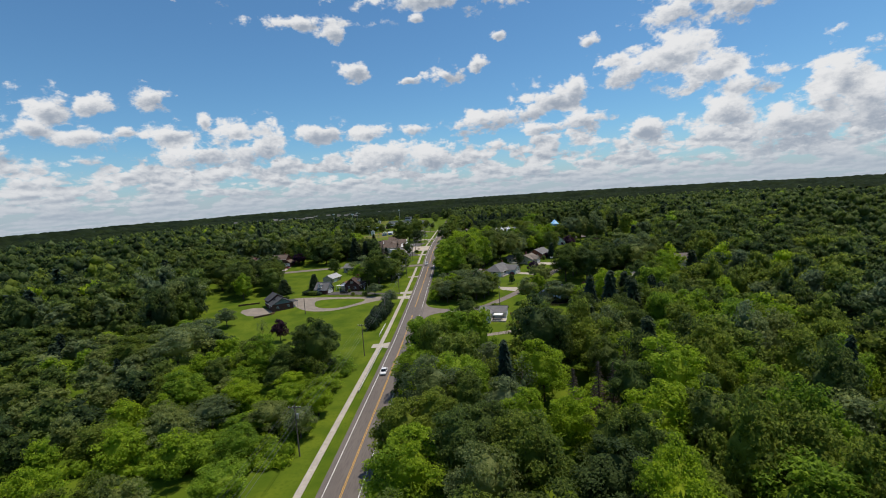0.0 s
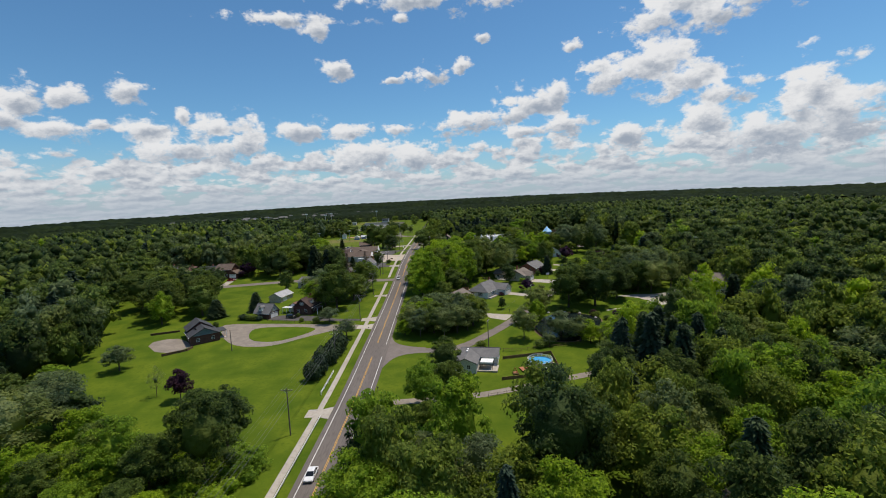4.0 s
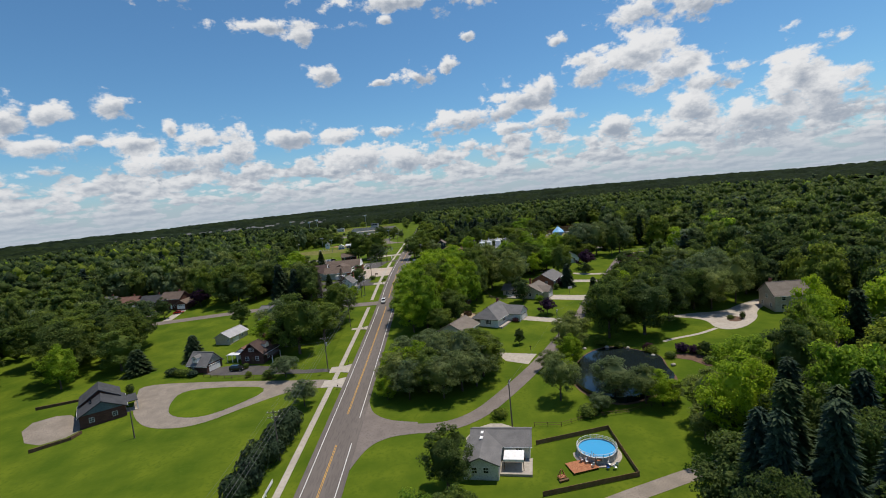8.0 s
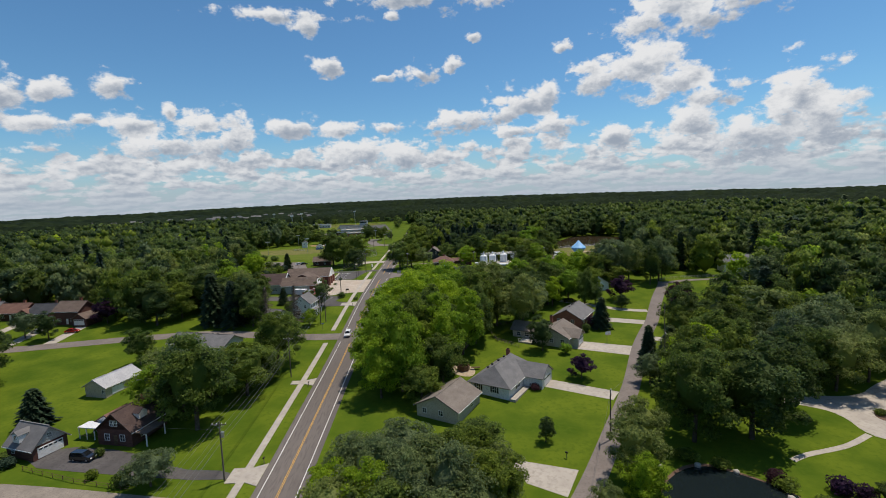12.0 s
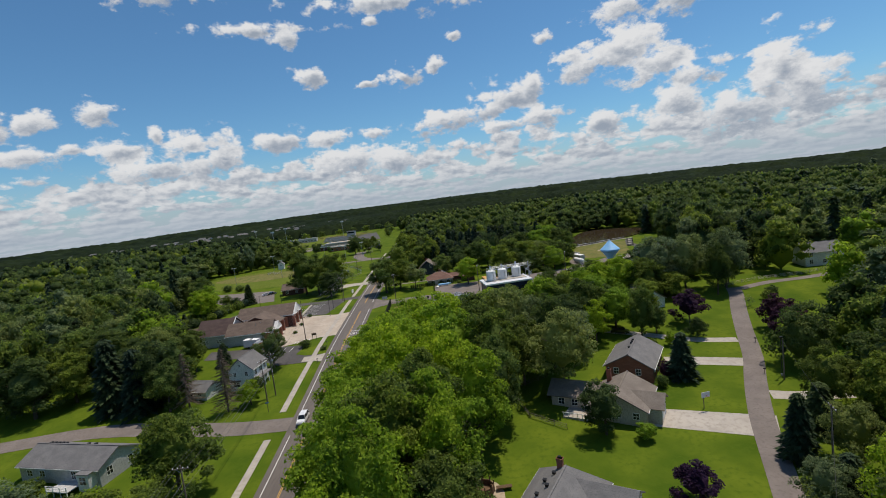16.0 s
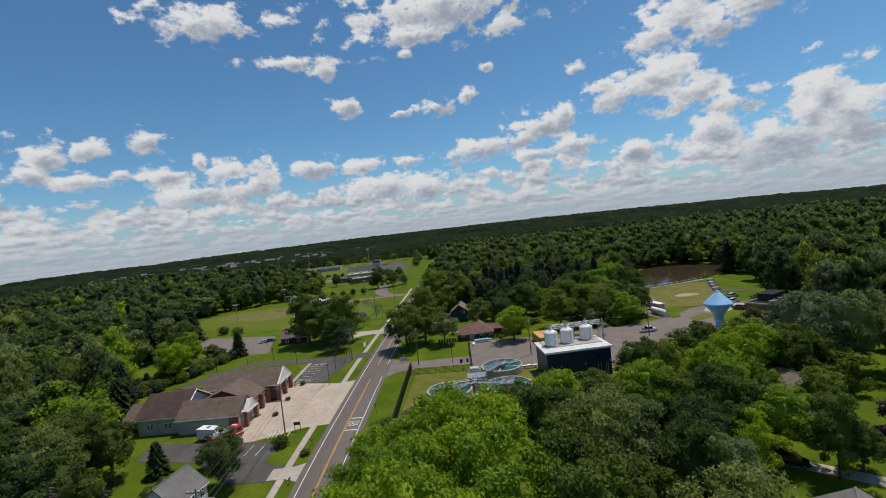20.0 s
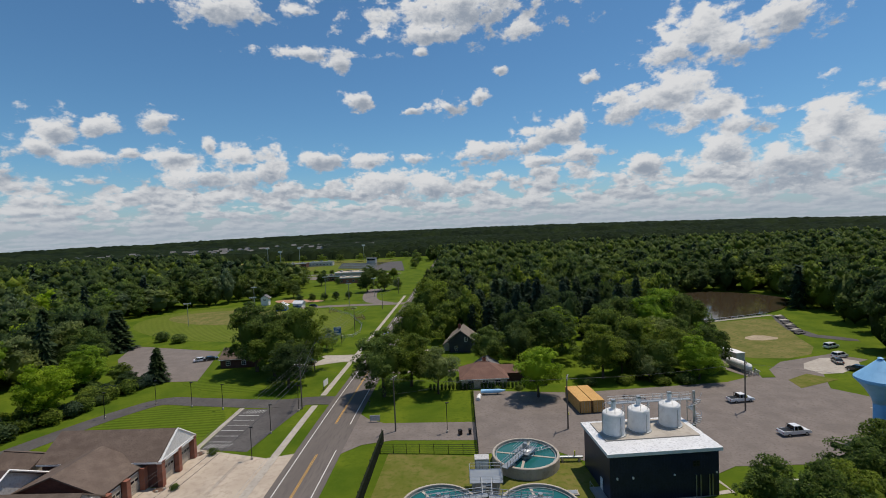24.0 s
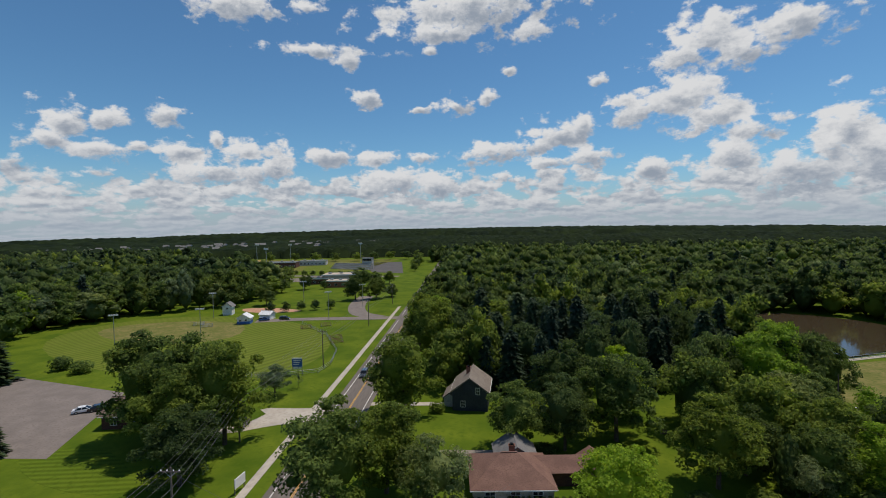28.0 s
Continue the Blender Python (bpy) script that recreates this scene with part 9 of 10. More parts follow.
plant("dark", -37.5, 664.0, 15.0, 7.5, grow=1.0)
plant("broad", -18.0, 676.0, 9.0, 4.6, grow=1.0)
plant("dark", -84.0, 648.0, 12.0, 6.0, grow=1.0)
plant("broad", -25.5, 280.0, 22.0, 8.8, grow=1.0)
plant("red", -100.0, 362.0, 10.0, 4.6, grow=1.0)
plant("grey", -121.0, 349.0, 11.0, 4.4, grow=1.0)
plant("dark", -110.5, 346.5, 11.0, 4.2, grow=1.0)
plant("dark", -137.0, 352.0, 13.0, 5.4, grow=1.0)
plant("broad", -150.0, 356.0, 14.0, 6.0, grow=1.0)
plant("grey", -33.0, 289.0, 17.0, 8.2, grow=1.0)
plant("broad", -20.5, 296.0, 15.0, 7.6, grow=1.0)
plant("grey", -38.5, 299.0, 17.0, 7.8, grow=1.0)
plant("bright", -28.0, 303.0, 10.5, 7.0, grow=1.0)
plant("grey", -29.5, 295.5, 15.5, 8.2, grow=1.0)
plant("bright", -38.0, 286.0, 13.0, 6.0, grow=1.0)
plant("broad", -18.5, 305.0, 10.0, 5.4, grow=1.0)
plant("broad", -18.6, 315.0, 17.5, 7.4, grow=1.0)
plant("grey", -12.8, 239.0, 8.0, 4.2, grow=1.0)
plant("grey", -24.4, 260.4, 7.4, 4.4, grow=1.0)
plant("spruce", -46.5, 352.0, 18.0, 5.6, grow=1.0)
plant("broad", -41.5, 359.0, 17.5, 6.4, grow=1.0)
plant("broad", -72.0, 364.0, 15.5, 7.0, grow=1.0)
plant("dark", -58.0, 369.0, 15.0, 6.5, grow=1.0)
plant("spruce", -53.0, 358.0, 15.0, 4.6, grow=1.0)
plant("dark", 50.0, 340.0, 17.0, 5.8, grow=1.0)
plant("dark", 73.0, 361.0, 12.0, 5.0, grow=1.0)
plant("broad", 56.8, 369.0, 15.0, 6.2, grow=1.0)
plant("broad", 65.3, 370.5, 16.0, 5.8, grow=1.0)
plant("bright", 78.8, 374.2, 15.5, 6.4, grow=1.0)
plant("grey", 115.5, 292.2, 18.5, 6.2, grow=1.0)
plant("grey", 124.7, 293.5, 20.0, 8.0, grow=1.0)
plant("dark", 144.0, 297.0, 20.0, 7.0, grow=1.0)
plant("dark", 168.0, 305.0, 20.0, 8.4, grow=1.0)
plant("grey", 131.0, 297.5, 21.0, 7.6, grow=1.0)
plant("bright", 112.8, 224.3, 21.0, 6.4, grow=1.0)
plant("spruce", 130.6, 232.6, 20.0, 5.4, grow=1.0)
plant("bright", 94.3, 221.6, 15.5, 7.2, grow=1.0)
plant("spruce", 79.1, 187.0, 21.0, 5.2, grow=1.0)
plant("spruce", 85.5, 185.4, 20.0, 4.6, grow=1.0)
plant("dark", 79.4, 202.0, 14.0, 5.2, grow=1.0)
plant("spruce", 88.0, 200.0, 19.0, 4.8, grow=1.0)
plant("dark", 82.0, 194.0, 15.0, 5.0, grow=1.0)
plant("spruce", 97.0, 194.0, 18.0, 4.6, grow=1.0)
plant("bright", 74.5, 220.6, 8.4, 4.2, grow=1.0)
plant("bush", 20.0, 188.5, 2.2, 2.2, grow=1.0)
plant("dark", 100.9, 313.1, 13.6, 5.0, grow=1.0)
plant("dark", 111.1, 311.2, 17.5, 7.8, grow=1.0)
plant("bright", 88.8, 283.0, 18.0, 6.4, grow=1.0)
plant("spruce", 86.6, 302.7, 12.0, 3.4, grow=1.0)
plant("grey", 81.8, 291.4, 9.2, 3.7, grow=1.0)
plant("broad", 36.0, 263.5, 8.4, 5.4, grow=1.0)
plant("dark", -65.7, 372.0, 18.0, 9.0, grow=1.0)
plant("dark", -78.0, 357.0, 17.0, 8.6, grow=1.0)
plant("dark", -51.5, 373.0, 16.0, 7.5, grow=1.0)
plant("broad", 79.0, 266.0, 21.0, 8.0, grow=1.0)
plant("dark", 90.5, 266.0, 21.0, 8.8, grow=1.0)
plant("broad", 97.0, 287.5, 20.5, 8.4, grow=1.0)
plant("dark", 86.0, 278.5, 19.5, 7.8, grow=1.0)
plant("dark", 103.5, 276.0, 19.0, 8.0, grow=1.0)
plant("grey", 122.5, 283.5, 17.5, 7.6, grow=1.0)
plant("grey", 133.5, 287.0, 19.0, 5.6, grow=1.0)
plant("spruce", 139.5, 333.0, 20.0, 5.4, grow=1.0)
plant("grey", 67.2, 263.0, 12.0, 4.6, grow=1.0)
plant("bright", 61.4, 249.5, 9.0, 4.2, grow=1.0)
plant("grey", 62.6, 255.0, 13.5, 5.2, grow=1.0)
plant("grey", 66.0, 227.0, 10.5, 5.8, grow=1.0)
plant("grey", 53.0, 228.0, 13.0, 4.4, grow=1.0)
plant("broad", -36.0, 480.0, 23.5, 9.2, grow=1.0)
plant("broad", -20.0, 478.0, 22.5, 8.0, grow=1.0)
plant("broad", -28.0, 474.0, 17.0, 7.4, grow=1.0)
plant("broad", -29.0, 486.0, 21.0, 7.6, grow=1.0)
plant("dark", -19.8, 463.0, 13.2, 6.8, grow=1.0)
plant("spruce", -62.8, 472.0, 10.8, 3.8, grow=1.0)
plant("spruce", -106.0, 514.0, 17.0, 7.0, grow=1.0)
plant("dark", -115.0, 519.0, 17.0, 8.0, grow=1.0)
plant("broad", 8.4, 454.0, 18.0, 8.0, grow=1.0)
plant("broad", 14.6, 461.5, 15.5, 7.0, grow=1.0)
plant("grey", 22.2, 455.0, 13.0, 5.2, grow=1.0)
plant("broad", 13.0, 493.5, 20.0, 8.0, grow=1.0)
plant("broad", 16.6, 528.0, 24.0, 9.4, grow=1.0)
plant("bright", 11.0, 512.0, 12.0, 5.0, grow=1.0)
plant("broad", 36.5, 477.0, 13.5, 5.8, grow=1.0)
plant("dark", 45.4, 476.0, 14.5, 5.6, grow=1.0)
plant("broad", 56.0, 480.0, 18.1, 7.8, grow=1.0)
plant("bright", 47.0, 450.6, 13.8, 6.4, grow=1.0)
plant("broad", 66.5, 463.5, 15.0, 6.6, grow=1.0)
plant("column", 75.7, 461.5, 9.5, 2.6, grow=1.0)
plant("broad", 81.0, 462.0, 11.5, 5.2, grow=1.0)
plant("dark", 73.0, 467.5, 12.5, 5.0, grow=1.0)
plant("broad", 87.0, 468.5, 13.5, 6.0, grow=1.0)
plant("dark", 97.0, 468.0, 13.0, 5.4, grow=1.0)
plant("grey", 77.5, 459.5, 7.5, 3.4, grow=1.0)
plant("bush", 70.5, 458.6, 2.4, 2.2, grow=1.0)
plant("bush", 79.5, 457.8, 2.2, 2.4, grow=1.0)
plant("bush", 85.8, 457.6, 2.8, 2.4, grow=1.0)
plant("bush", 61.5, 458.4, 2.0, 2.0, grow=1.0)
plant("bright", 90.6, 460.5, 11.5, 5.8, grow=1.0)
plant("bright", 92.2, 495.0, 19.5, 8.8, grow=1.0)
plant("broad", 107.0, 497.5, 16.2, 6.3, grow=1.0)
plant("broad", 95.0, 484.5, 12.7, 5.8, grow=1.0)
plant("bright", 83.0, 478.0, 13.2, 5.8, grow=1.0)
plant("bright", 99.0, 474.0, 12.7, 5.2, grow=1.0)
plant("dark", 48.0, 492.0, 17.5, 7.3, grow=1.0)
plant("bright", 62.0, 494.0, 14.9, 5.8, grow=1.0)
# belt of tall trees between the road and the gardens
plant("bright", 14.5, 291.0, 16.5, 6.2, grow=1.0)
plant("broad", 24.5, 287.5, 10.0, 5.6, grow=1.0)
plant("bright", 19.5, 294.0, 23.0, 7.4, grow=1.0)
plant("broad", 30.0, 295.5, 15.0, 6.4, grow=1.0)
plant("bright", 30.0, 303.5, 22.5, 7.2, grow=1.0)
plant("broad", 21.0, 303.0, 23.5, 7.8, grow=1.0)
plant("bright", 12.0, 304.0, 18.5, 7.2, grow=1.0)
plant("broad", 27.5, 311.5, 24.5, 7.8, grow=1.0)
plant("bright", 36.5, 316.5, 20.5, 6.6, grow=1.0)
plant("bright", 14.0, 315.0, 21.0, 7.8, grow=1.0)
plant("bright", 21.5, 323.0, 25.5, 8.4, grow=1.0)
plant("broad", 41.0, 325.0, 20.0, 6.0, grow=1.0)
plant("bright", 31.0, 327.5, 23.5, 7.8, grow=1.0)
plant("bright", 12.5, 327.5, 19.5, 7.4, grow=1.0)
plant("bright", 22.0, 335.0, 24.5, 8.2, grow=1.0)
plant("bright", 13.5, 340.5, 17.5, 7.0, grow=1.0)
plant("bright", 33.5, 340.0, 23.0, 8.0, grow=1.0)
plant("broad", 43.0, 334.0, 23.5, 6.8, grow=1.0)
plant("broad", 41.5, 344.5, 22.5, 7.6, grow=1.0)
plant("grey", 47.5, 351.0, 24.0, 7.6, grow=1.0)
plant("bright", 31.0, 351.0, 21.5, 8.0, grow=1.0)
plant("bright", 21.5, 347.5, 20.5, 7.8, grow=1.0)
plant("bright", 12.5, 353.5, 14.5, 6.6, grow=1.0)
plant("bright", 25.5, 369.0, 17.0, 7.4, grow=1.0)
plant("bright", 13.0, 365.5, 12.0, 6.0, grow=1.0)
plant("bright", 22.0, 359.5, 18.5, 7.6, grow=1.0)
plant("broad", 38.5, 375.0, 14.5, 6.4, grow=1.0)
plant("bright", 33.5, 362.5, 18.5, 7.6, grow=1.0)
plant("broad", 44.0, 363.0, 18.5, 7.2, grow=1.0)
plant("grey", 54.0, 361.0, 19.0, 7.0, grow=1.0)
plant("bright", 62.5, 370.5, 18.5, 7.0, grow=1.0)
plant("broad", 54.0, 372.0, 16.5, 6.6, grow=1.0)
plant("broad", 12.5, 375.0, 8.5, 4.6, grow=1.0)
plant("broad", 27.0, 381.0, 9.0, 5.0, grow=1.0)
plant("grey", 18.5, 383.0, 7.5, 4.2, grow=1.0)
# dead conifers and their neighbours beside the white house
plant("dead", -22.6, 346.5, 16.5, 5.0, grow=1.0)
plant("dead", -34.0, 350.5, 15.0, 4.6, grow=1.0)
plant("spruce", -54.9, 354.9, 20.5, 6.0, grow=1.0)
# trees beside the road and in the woods on the way in
plant("dark", 8.0, 146.0, 11.5, 4.6, grow=1.0)
plant("grey", 16.0, 112.0, 19.0, 7.0, grow=1.0)
plant("broad", 10.5, 98.0, 15.0, 6.2, grow=1.0)
plant("bright", 13.0, 84.0, 15.0, 6.6, grow=1.0)
plant("broad", 12.0, 68.0, 14.0, 6.6, grow=1.0)
plant("bright", 12.5, 53.0, 14.0, 6.4, grow=1.0)
plant("broad", 12.0, 40.0, 13.0, 6.2, grow=1.0)
plant("dark", 9.5, 124.0, 12.0, 4.8, grow=1.0)
plant("bright", 19.5, 179.0, 13.4, 5.2, grow=1.0)
plant("broad", 25.5, 181.5, 12.0, 4.8, grow=1.0)
plant("broad", 20.0, 168.5, 7.2, 3.4, grow=1.0)
plant("dark", 24.5, 198.5, 12.6, 5.2, grow=1.0)
plant("dark", 44.0, 139.0, 25.0, 8.2, grow=1.0)
plant("dark", 52.0, 146.0, 19.0, 6.8, grow=1.0)
plant("grey", 31.0, 147.0, 10.0, 4.8, grow=1.0)
plant("grey", 21.0, 150.0, 9.0, 4.6, grow=1.0)
plant("thin", 26.0, 141.0, 11.0, 4.0, grow=1.0)
plant("thin", 33.0, 131.0, 12.0, 3.8, grow=1.0)
plant("thin", 37.0, 118.0, 14.0, 4.0, grow=1.0)
plant("bright", 68.0, 109.0, 20.5, 8.0, grow=1.0)
plant("dead", 61.0, 121.0, 14.0, 3.4, grow=1.0)
plant("dead", 47.5, 111.7, 13.5, 3.6, grow=1.0)
plant("dead", 52.8, 110.7, 15.5, 3.8, grow=1.0)
plant("dead", 56.5, 114.5, 14.0, 3.4, grow=1.0)
plant("dead", 50.0, 106.5, 12.0, 3.4, grow=1.0)
plant("bush", 49.5, 109.0, 2.6, 2.6, grow=1.0)
plant("bush", 54.5, 107.5, 2.4, 2.4, grow=1.0)
plant("bush", 46.5, 115.0, 2.8, 2.6, grow=1.0)
plant("bright", 55.0, 119.0, 8.0, 4.2, grow=1.0)
plant("broad", 77.6, 112.2, 16.5, 4.8, grow=1.0)
plant("bright", 65.0, 134.5, 15.0, 6.6, grow=1.0)
plant("spruce", 70.0, 128.0, 20.5, 5.0, grow=1.0)
plant("dark", 60.0, 130.0, 15.0, 5.4, grow=1.0)
plant("spruce", 69.0, 180.0, 21.0, 4.6, grow=1.0)
plant("dark", 64.0, 168.0, 18.5, 6.4, grow=1.0)
plant("spruce", 63.5, 158.0, 17.0, 4.4, grow=1.0)
plant("spruce", 82.0, 172.5, 22.0, 4.8, grow=1.0)
plant("spruce", 68.0, 174.0, 23.5, 4.6, grow=1.0)
plant("spruce", 74.0, 173.0, 25.0, 5.0, grow=1.0)
plant("broad", 88.0, 164.5, 17.0, 6.6, grow=1.0)
plant("dark", 75.0, 164.0, 18.0, 6.4, grow=1.0)
plant("bright", 103.0, 151.0, 15.6, 7.0, grow=1.0)
plant("spruce", 93.0, 176.0, 19.0, 4.4, grow=1.0)
plant("dark", 102.0, 176.0, 16.5, 6.4, grow=1.0)
plant("broad", 112.0, 183.0, 17.0, 6.8, grow=1.0)
plant("dark", 74.0, 148.0, 17.0, 6.6, grow=1.0)
plant("bright", 45.0, 98.0, 14.5, 6.2, grow=1.0)
plant("bright", 35.0, 103.0, 13.0, 5.6, grow=1.0)
plant("broad", 27.0, 96.0, 15.0, 6.4, grow=1.0)
# dark clump on the west lawn
plant("dark", -24.5, 164.0, 14.0, 5.8, grow=1.0)
plant("dark", -32.5, 167.5, 12.5, 5.2, grow=1.0)
# rough meadow west of the station
plant("spruce", -72.0, 417.5, 15.5, 4.6, grow=1.0)
plant("spruce", -79.5, 420.0, 9.5, 4.2, grow=1.0)
plant("broad", -95.0, 431.8, 13.0, 5.0, grow=1.0)
plant("bright", -81.5, 467.3, 13.0, 6.2, grow=1.0)
plant("spruce", -78.0, 449.2, 6.5, 2.4, grow=1.0)
plant("spruce", -77.9, 436.7, 6.0, 2.2, grow=1.0)
plant("dark", -66.8, 465.2, 5.6, 3.0, grow=1.0)
plant("grey", -92.0, 444.0, 8.0, 4.0, grow=1.0)
plant("spruce", -66.0, 408.0, 13.0, 4.4, grow=1.0)
plant("broad", -70.0, 398.0, 12.0, 5.0, grow=1.0)
plant("spruce", -61.5, 392.0, 11.0, 4.0, grow=1.0)
plant("dark", -55.0, 386.5, 10.0, 4.6, grow=1.0)
rm = random.Random(31)
for i in range(64):
    y = rm.uniform(424, 470)
    x = np.interp(y, (424, 437, 448, 458, 470), (-74, -69, -65, -63, -62)) - abs(rm.gauss(0, 5.0)) - 1.5
    s_ = rm.uniform(0.6, 1.25)
    plant(rm.choice(("bush", "bush", "bush", "yew")), x, y, 3.2 * s_, 2.1 * s_)
# ---- woods ----
def stand(name, rows, kinds, mat, label, ch=10.0, cr=4.2):
    """Trees of given height and radius joined into one mesh, each on its own trunk."""
    r = np.random.default_rng(15)
    Vs, Fs, o = [], [], 0
    for x, y, h, w in rows:
        V, Fc = kinds[r.integers(0, len(kinds))]
        a, s, g = r.uniform(0, 6.28), w / cr, gz(y, x)
        c, sn = math.cos(a) * s, math.sin(a) * s
        Vs += [np.c_[V[:, 0] * c - V[:, 1] * sn + x, V[:, 0] * sn + V[:, 1] * c + y, V[:, 2] * h / ch + g - 0.2], np.array([(x - 0.3, y - 0.3, g - 0.5), (x + 0.3, y - 0.3, g - 0.5), (x, y + 0.3, g - 0.5), (x, y, g + h * 0.6)])]
        Fs += [Fc + o, np.array([(0, 1, 3), (1, 2, 3), (2, 0, 3)]) + o + len(V)]
        o += len(V) + 4
        planted.append((x, y, w))
    tagged(new(name, sheet(name, np.concatenate(Vs), np.concatenate(Fs), mat, True)), label, "woods", kind="stuff")


# tall pines behind the gardens
rp = random.Random(9)
pine_rows, mixed_rows = [], []
for i in range(150):
    x, y = rp.uniform(32, 100), rp.uniform(506, 548)
    if all(math.dist((x, y), p[:2]) > 4.6 for p in planted + pine_rows + mixed_rows):
        if rp.random() < 0.2:
            mixed_rows.append((x, y, rp.uniform(15, 20), rp.uniform(4.5, 6.0)))
        else:
            pine_rows.append((x, y, rp.uniform(15, 23), rp.uniform(3.6, 5.4)))
stand("pine_stand", pine_rows, [conifer(130 + k, 1300, 0.44) for k in range(3)], M_NEEDLE, "dense stand of tall dark pines behind the gardens", 10.0, 2.6)
stand("mixed_stand", mixed_rows, [crown(134 + k, 26, 90, 0.22, plain=True) for k in range(2)], M_LEAFDARK, "dark leafy trees among the pines")
stand("far_stand", FAR_TREES[0::2], [crown(136 + k, 22, 50, 0.28, plain=True) for k in range(2)], M_LEAFDARK, "dark round trees round the far school")
stand("far_stand", FAR_TREES[1::2], [crown(138 + k, 22, 50, 0.28, plain=True) for k in range(2)], M_LEAF, "green round trees round the far school")
OPEN = [
    [(45, 104), (56, 104), (59, 116), (47, 117)],
    [(-13.5, -80), (7.5, -80), (7.5, 182), (9.2, 190), (9.2, 930), (-13.5, 930)],
    [(-13, 158), (-20, 159), (-62, 172), (-97, 212), (-107, 240), (-128, 272), (-152, 298), (-118, 334), (-190, 336), (-190, 346), (-98, 348), (-60, 362), (-13, 358)],
    [(-13, 356), (-38, 356), (-42, 378), (-58, 388), (-68, 400), (-72, 425), (-66, 452), (-110, 505), (-150, 560), (-144, 618), (-92, 640), (-100, 700), (-105, 745), (-13, 760)],
    [(7, 179), (30, 178), (48, 184), (78, 196), (98, 200), (98, 222), (120, 226), (136, 224), (142, 240), (152, 262), (152, 292), (112, 296), (108, 330), (128, 342), (140, 345), (142, 368), (206, 384), (206, 408), (128, 396), (100, 372), (72, 366), (66, 340), (49, 335), (39, 322), (36, 308), (22, 292), (9, 268)],
    [(9, 392), (46, 390), (60, 391), (74, 402), (72, 409), (100, 414), (130, 414), (150, 440), (152, 486), (165, 492), (178, 530), (176, 548), (118, 530), (102, 488), (66, 456), (72, 490), (62, 490), (58, 478), (34, 505), (9, 512)],
    [(105, 480), (112, 540), (150, 606), (172, 616), (200, 584), (170, 540), (146, 480)],
    [(-13, 735), (-105, 735), (-135, 770), (-185, 845), (-300, 870), (-300, 1050), (-13, 1020)],
    [(7, 159), (34, 157), (60, 162), (64, 198), (7, 186)],
    [(-64, 424), (-74, 420), (-92, 440), (-112, 452), (-112, 462), (-95, 472), (-66, 470)],
    [(-140, 342), (-98, 342), (-100, 362), (-112, 372), (-150, 380)],
    [(165, 398), (190, 398), (190, 412), (165, 412)],
]
LOTS = [(-174, 388, 10), (-159, 380, 10), (-144, 375, 10), (-129, 372, 10), (-114, 366, 11), (-204, 372, 9), (31, 284, 9), (97.5, 381.5, 8), (190, 345, 10), (131.5, 232, 11), (146, 278, 10), (85, 363, 5), (78, 407, 5)]


def is_open(x, y):
    if any(math.hypot(x - a, y - b) < r for a, b, r in LOTS):
        return True
    return any(inside(x, y, p) for p in OPEN)


def wood_spots(seed, x0, x1, y0, y1, cell):
    r = random.Random(seed)
    nx_, ny_ = int((x1 - x0) / cell), int((y1 - y0) / cell)
    for j in range(ny_):
        for i in range(nx_):
            x, y = x0 + (i + r.uniform(0.08, 0.92)) * cell, y0 + (j + r.uniform(0.08, 0.92)) * cell
            if not is_open(x, y):
                yield x, y


rw = random.Random(12)
near_kinds = ("broad", "broad", "bright", "dark", "bright", "bright", "grey", "broad", "spruce")
# single trees in the woods that the flight passes closest
single = 0
spots = []
for x, y in wood_spots(3, -76, 136, 20, 200, 10.6):
    spots.append((x, y))
grove = []
for x, y in spots:
    if any(math.hypot(x - p[0], y - p[1]) < p[2] * 0.8 for p in planted):
        continue
    if not (-32 < x < 66 and 60 < y < 190) or single >= 36:
        grove.append((x, y))
        continue
    single += 1
    k = rw.choice(near_kinds)
    if k == "spruce" and x > 0:
        plant("spruce", x, y, rw.uniform(16, 20), rw.uniform(3.2, 4.2))
    else:
        k = "broad" if x < -7 and k == "spruce" else k
        if x < -7:
            if single % 2:
                continue
            plant(rw.choice(("bright", "bright", "bright", "grey")), x, y, rw.uniform(6.0, 8.5), rw.uniform(4.0, 5.8), grow=1.0)
        else:
            plant(k, x, y, rw.uniform(13.0, 19.5), rw.uniform(5.4, 7.8), grow=1.0)

# the rest of the woods, joined: finer leaves where the flight passes, coarser with distance
leafy = [crown(90 + s, 34, 105, 0.185, 1.0, -0.35, 0.56, 0.0, True) for s in range(5)]
fine = [crown(95 + s, 26, 50, 0.26, 1.0, -0.25, 0.76, 0.0, True) for s in range(4)]
low = [crown(100 + s, 17, 24, 0.38, 1.0, -0.15, 0.84, 0.0, True) for s in range(4)]
lowest = [crown(110 + s, 9, 9, 0.55, 1.0, 0.05, 0.95, 0.0, True) for s in range(5)]
pines = [[conifer(120 + s, n, z) for s in range(2)] for n, z in ((1500, 0.42), (700, 0.6), (280, 0.9), (90, 1.5))]
LEVELS = (leafy, fine, low, lowest)


def level(x, y):
    """How close the flight line comes, as a step of detail."""
    d = max(70.0, abs(x - 27) * 1.3, y - 385.0)
    if y < 56:
        return 3
    return 0 if d < 118 else 1 if d < 185 else 2 if d < 300 else 3


def tallness(x, y):
    if 48 < x < 150 and 346 < y < 416:
        return 8.0, 10.5
    if x < -7 and y < 210:
        return (3.5, 6.5) if x > -36 and y > 100 else (8.0, 11.5)
    return 13.0, 22.5


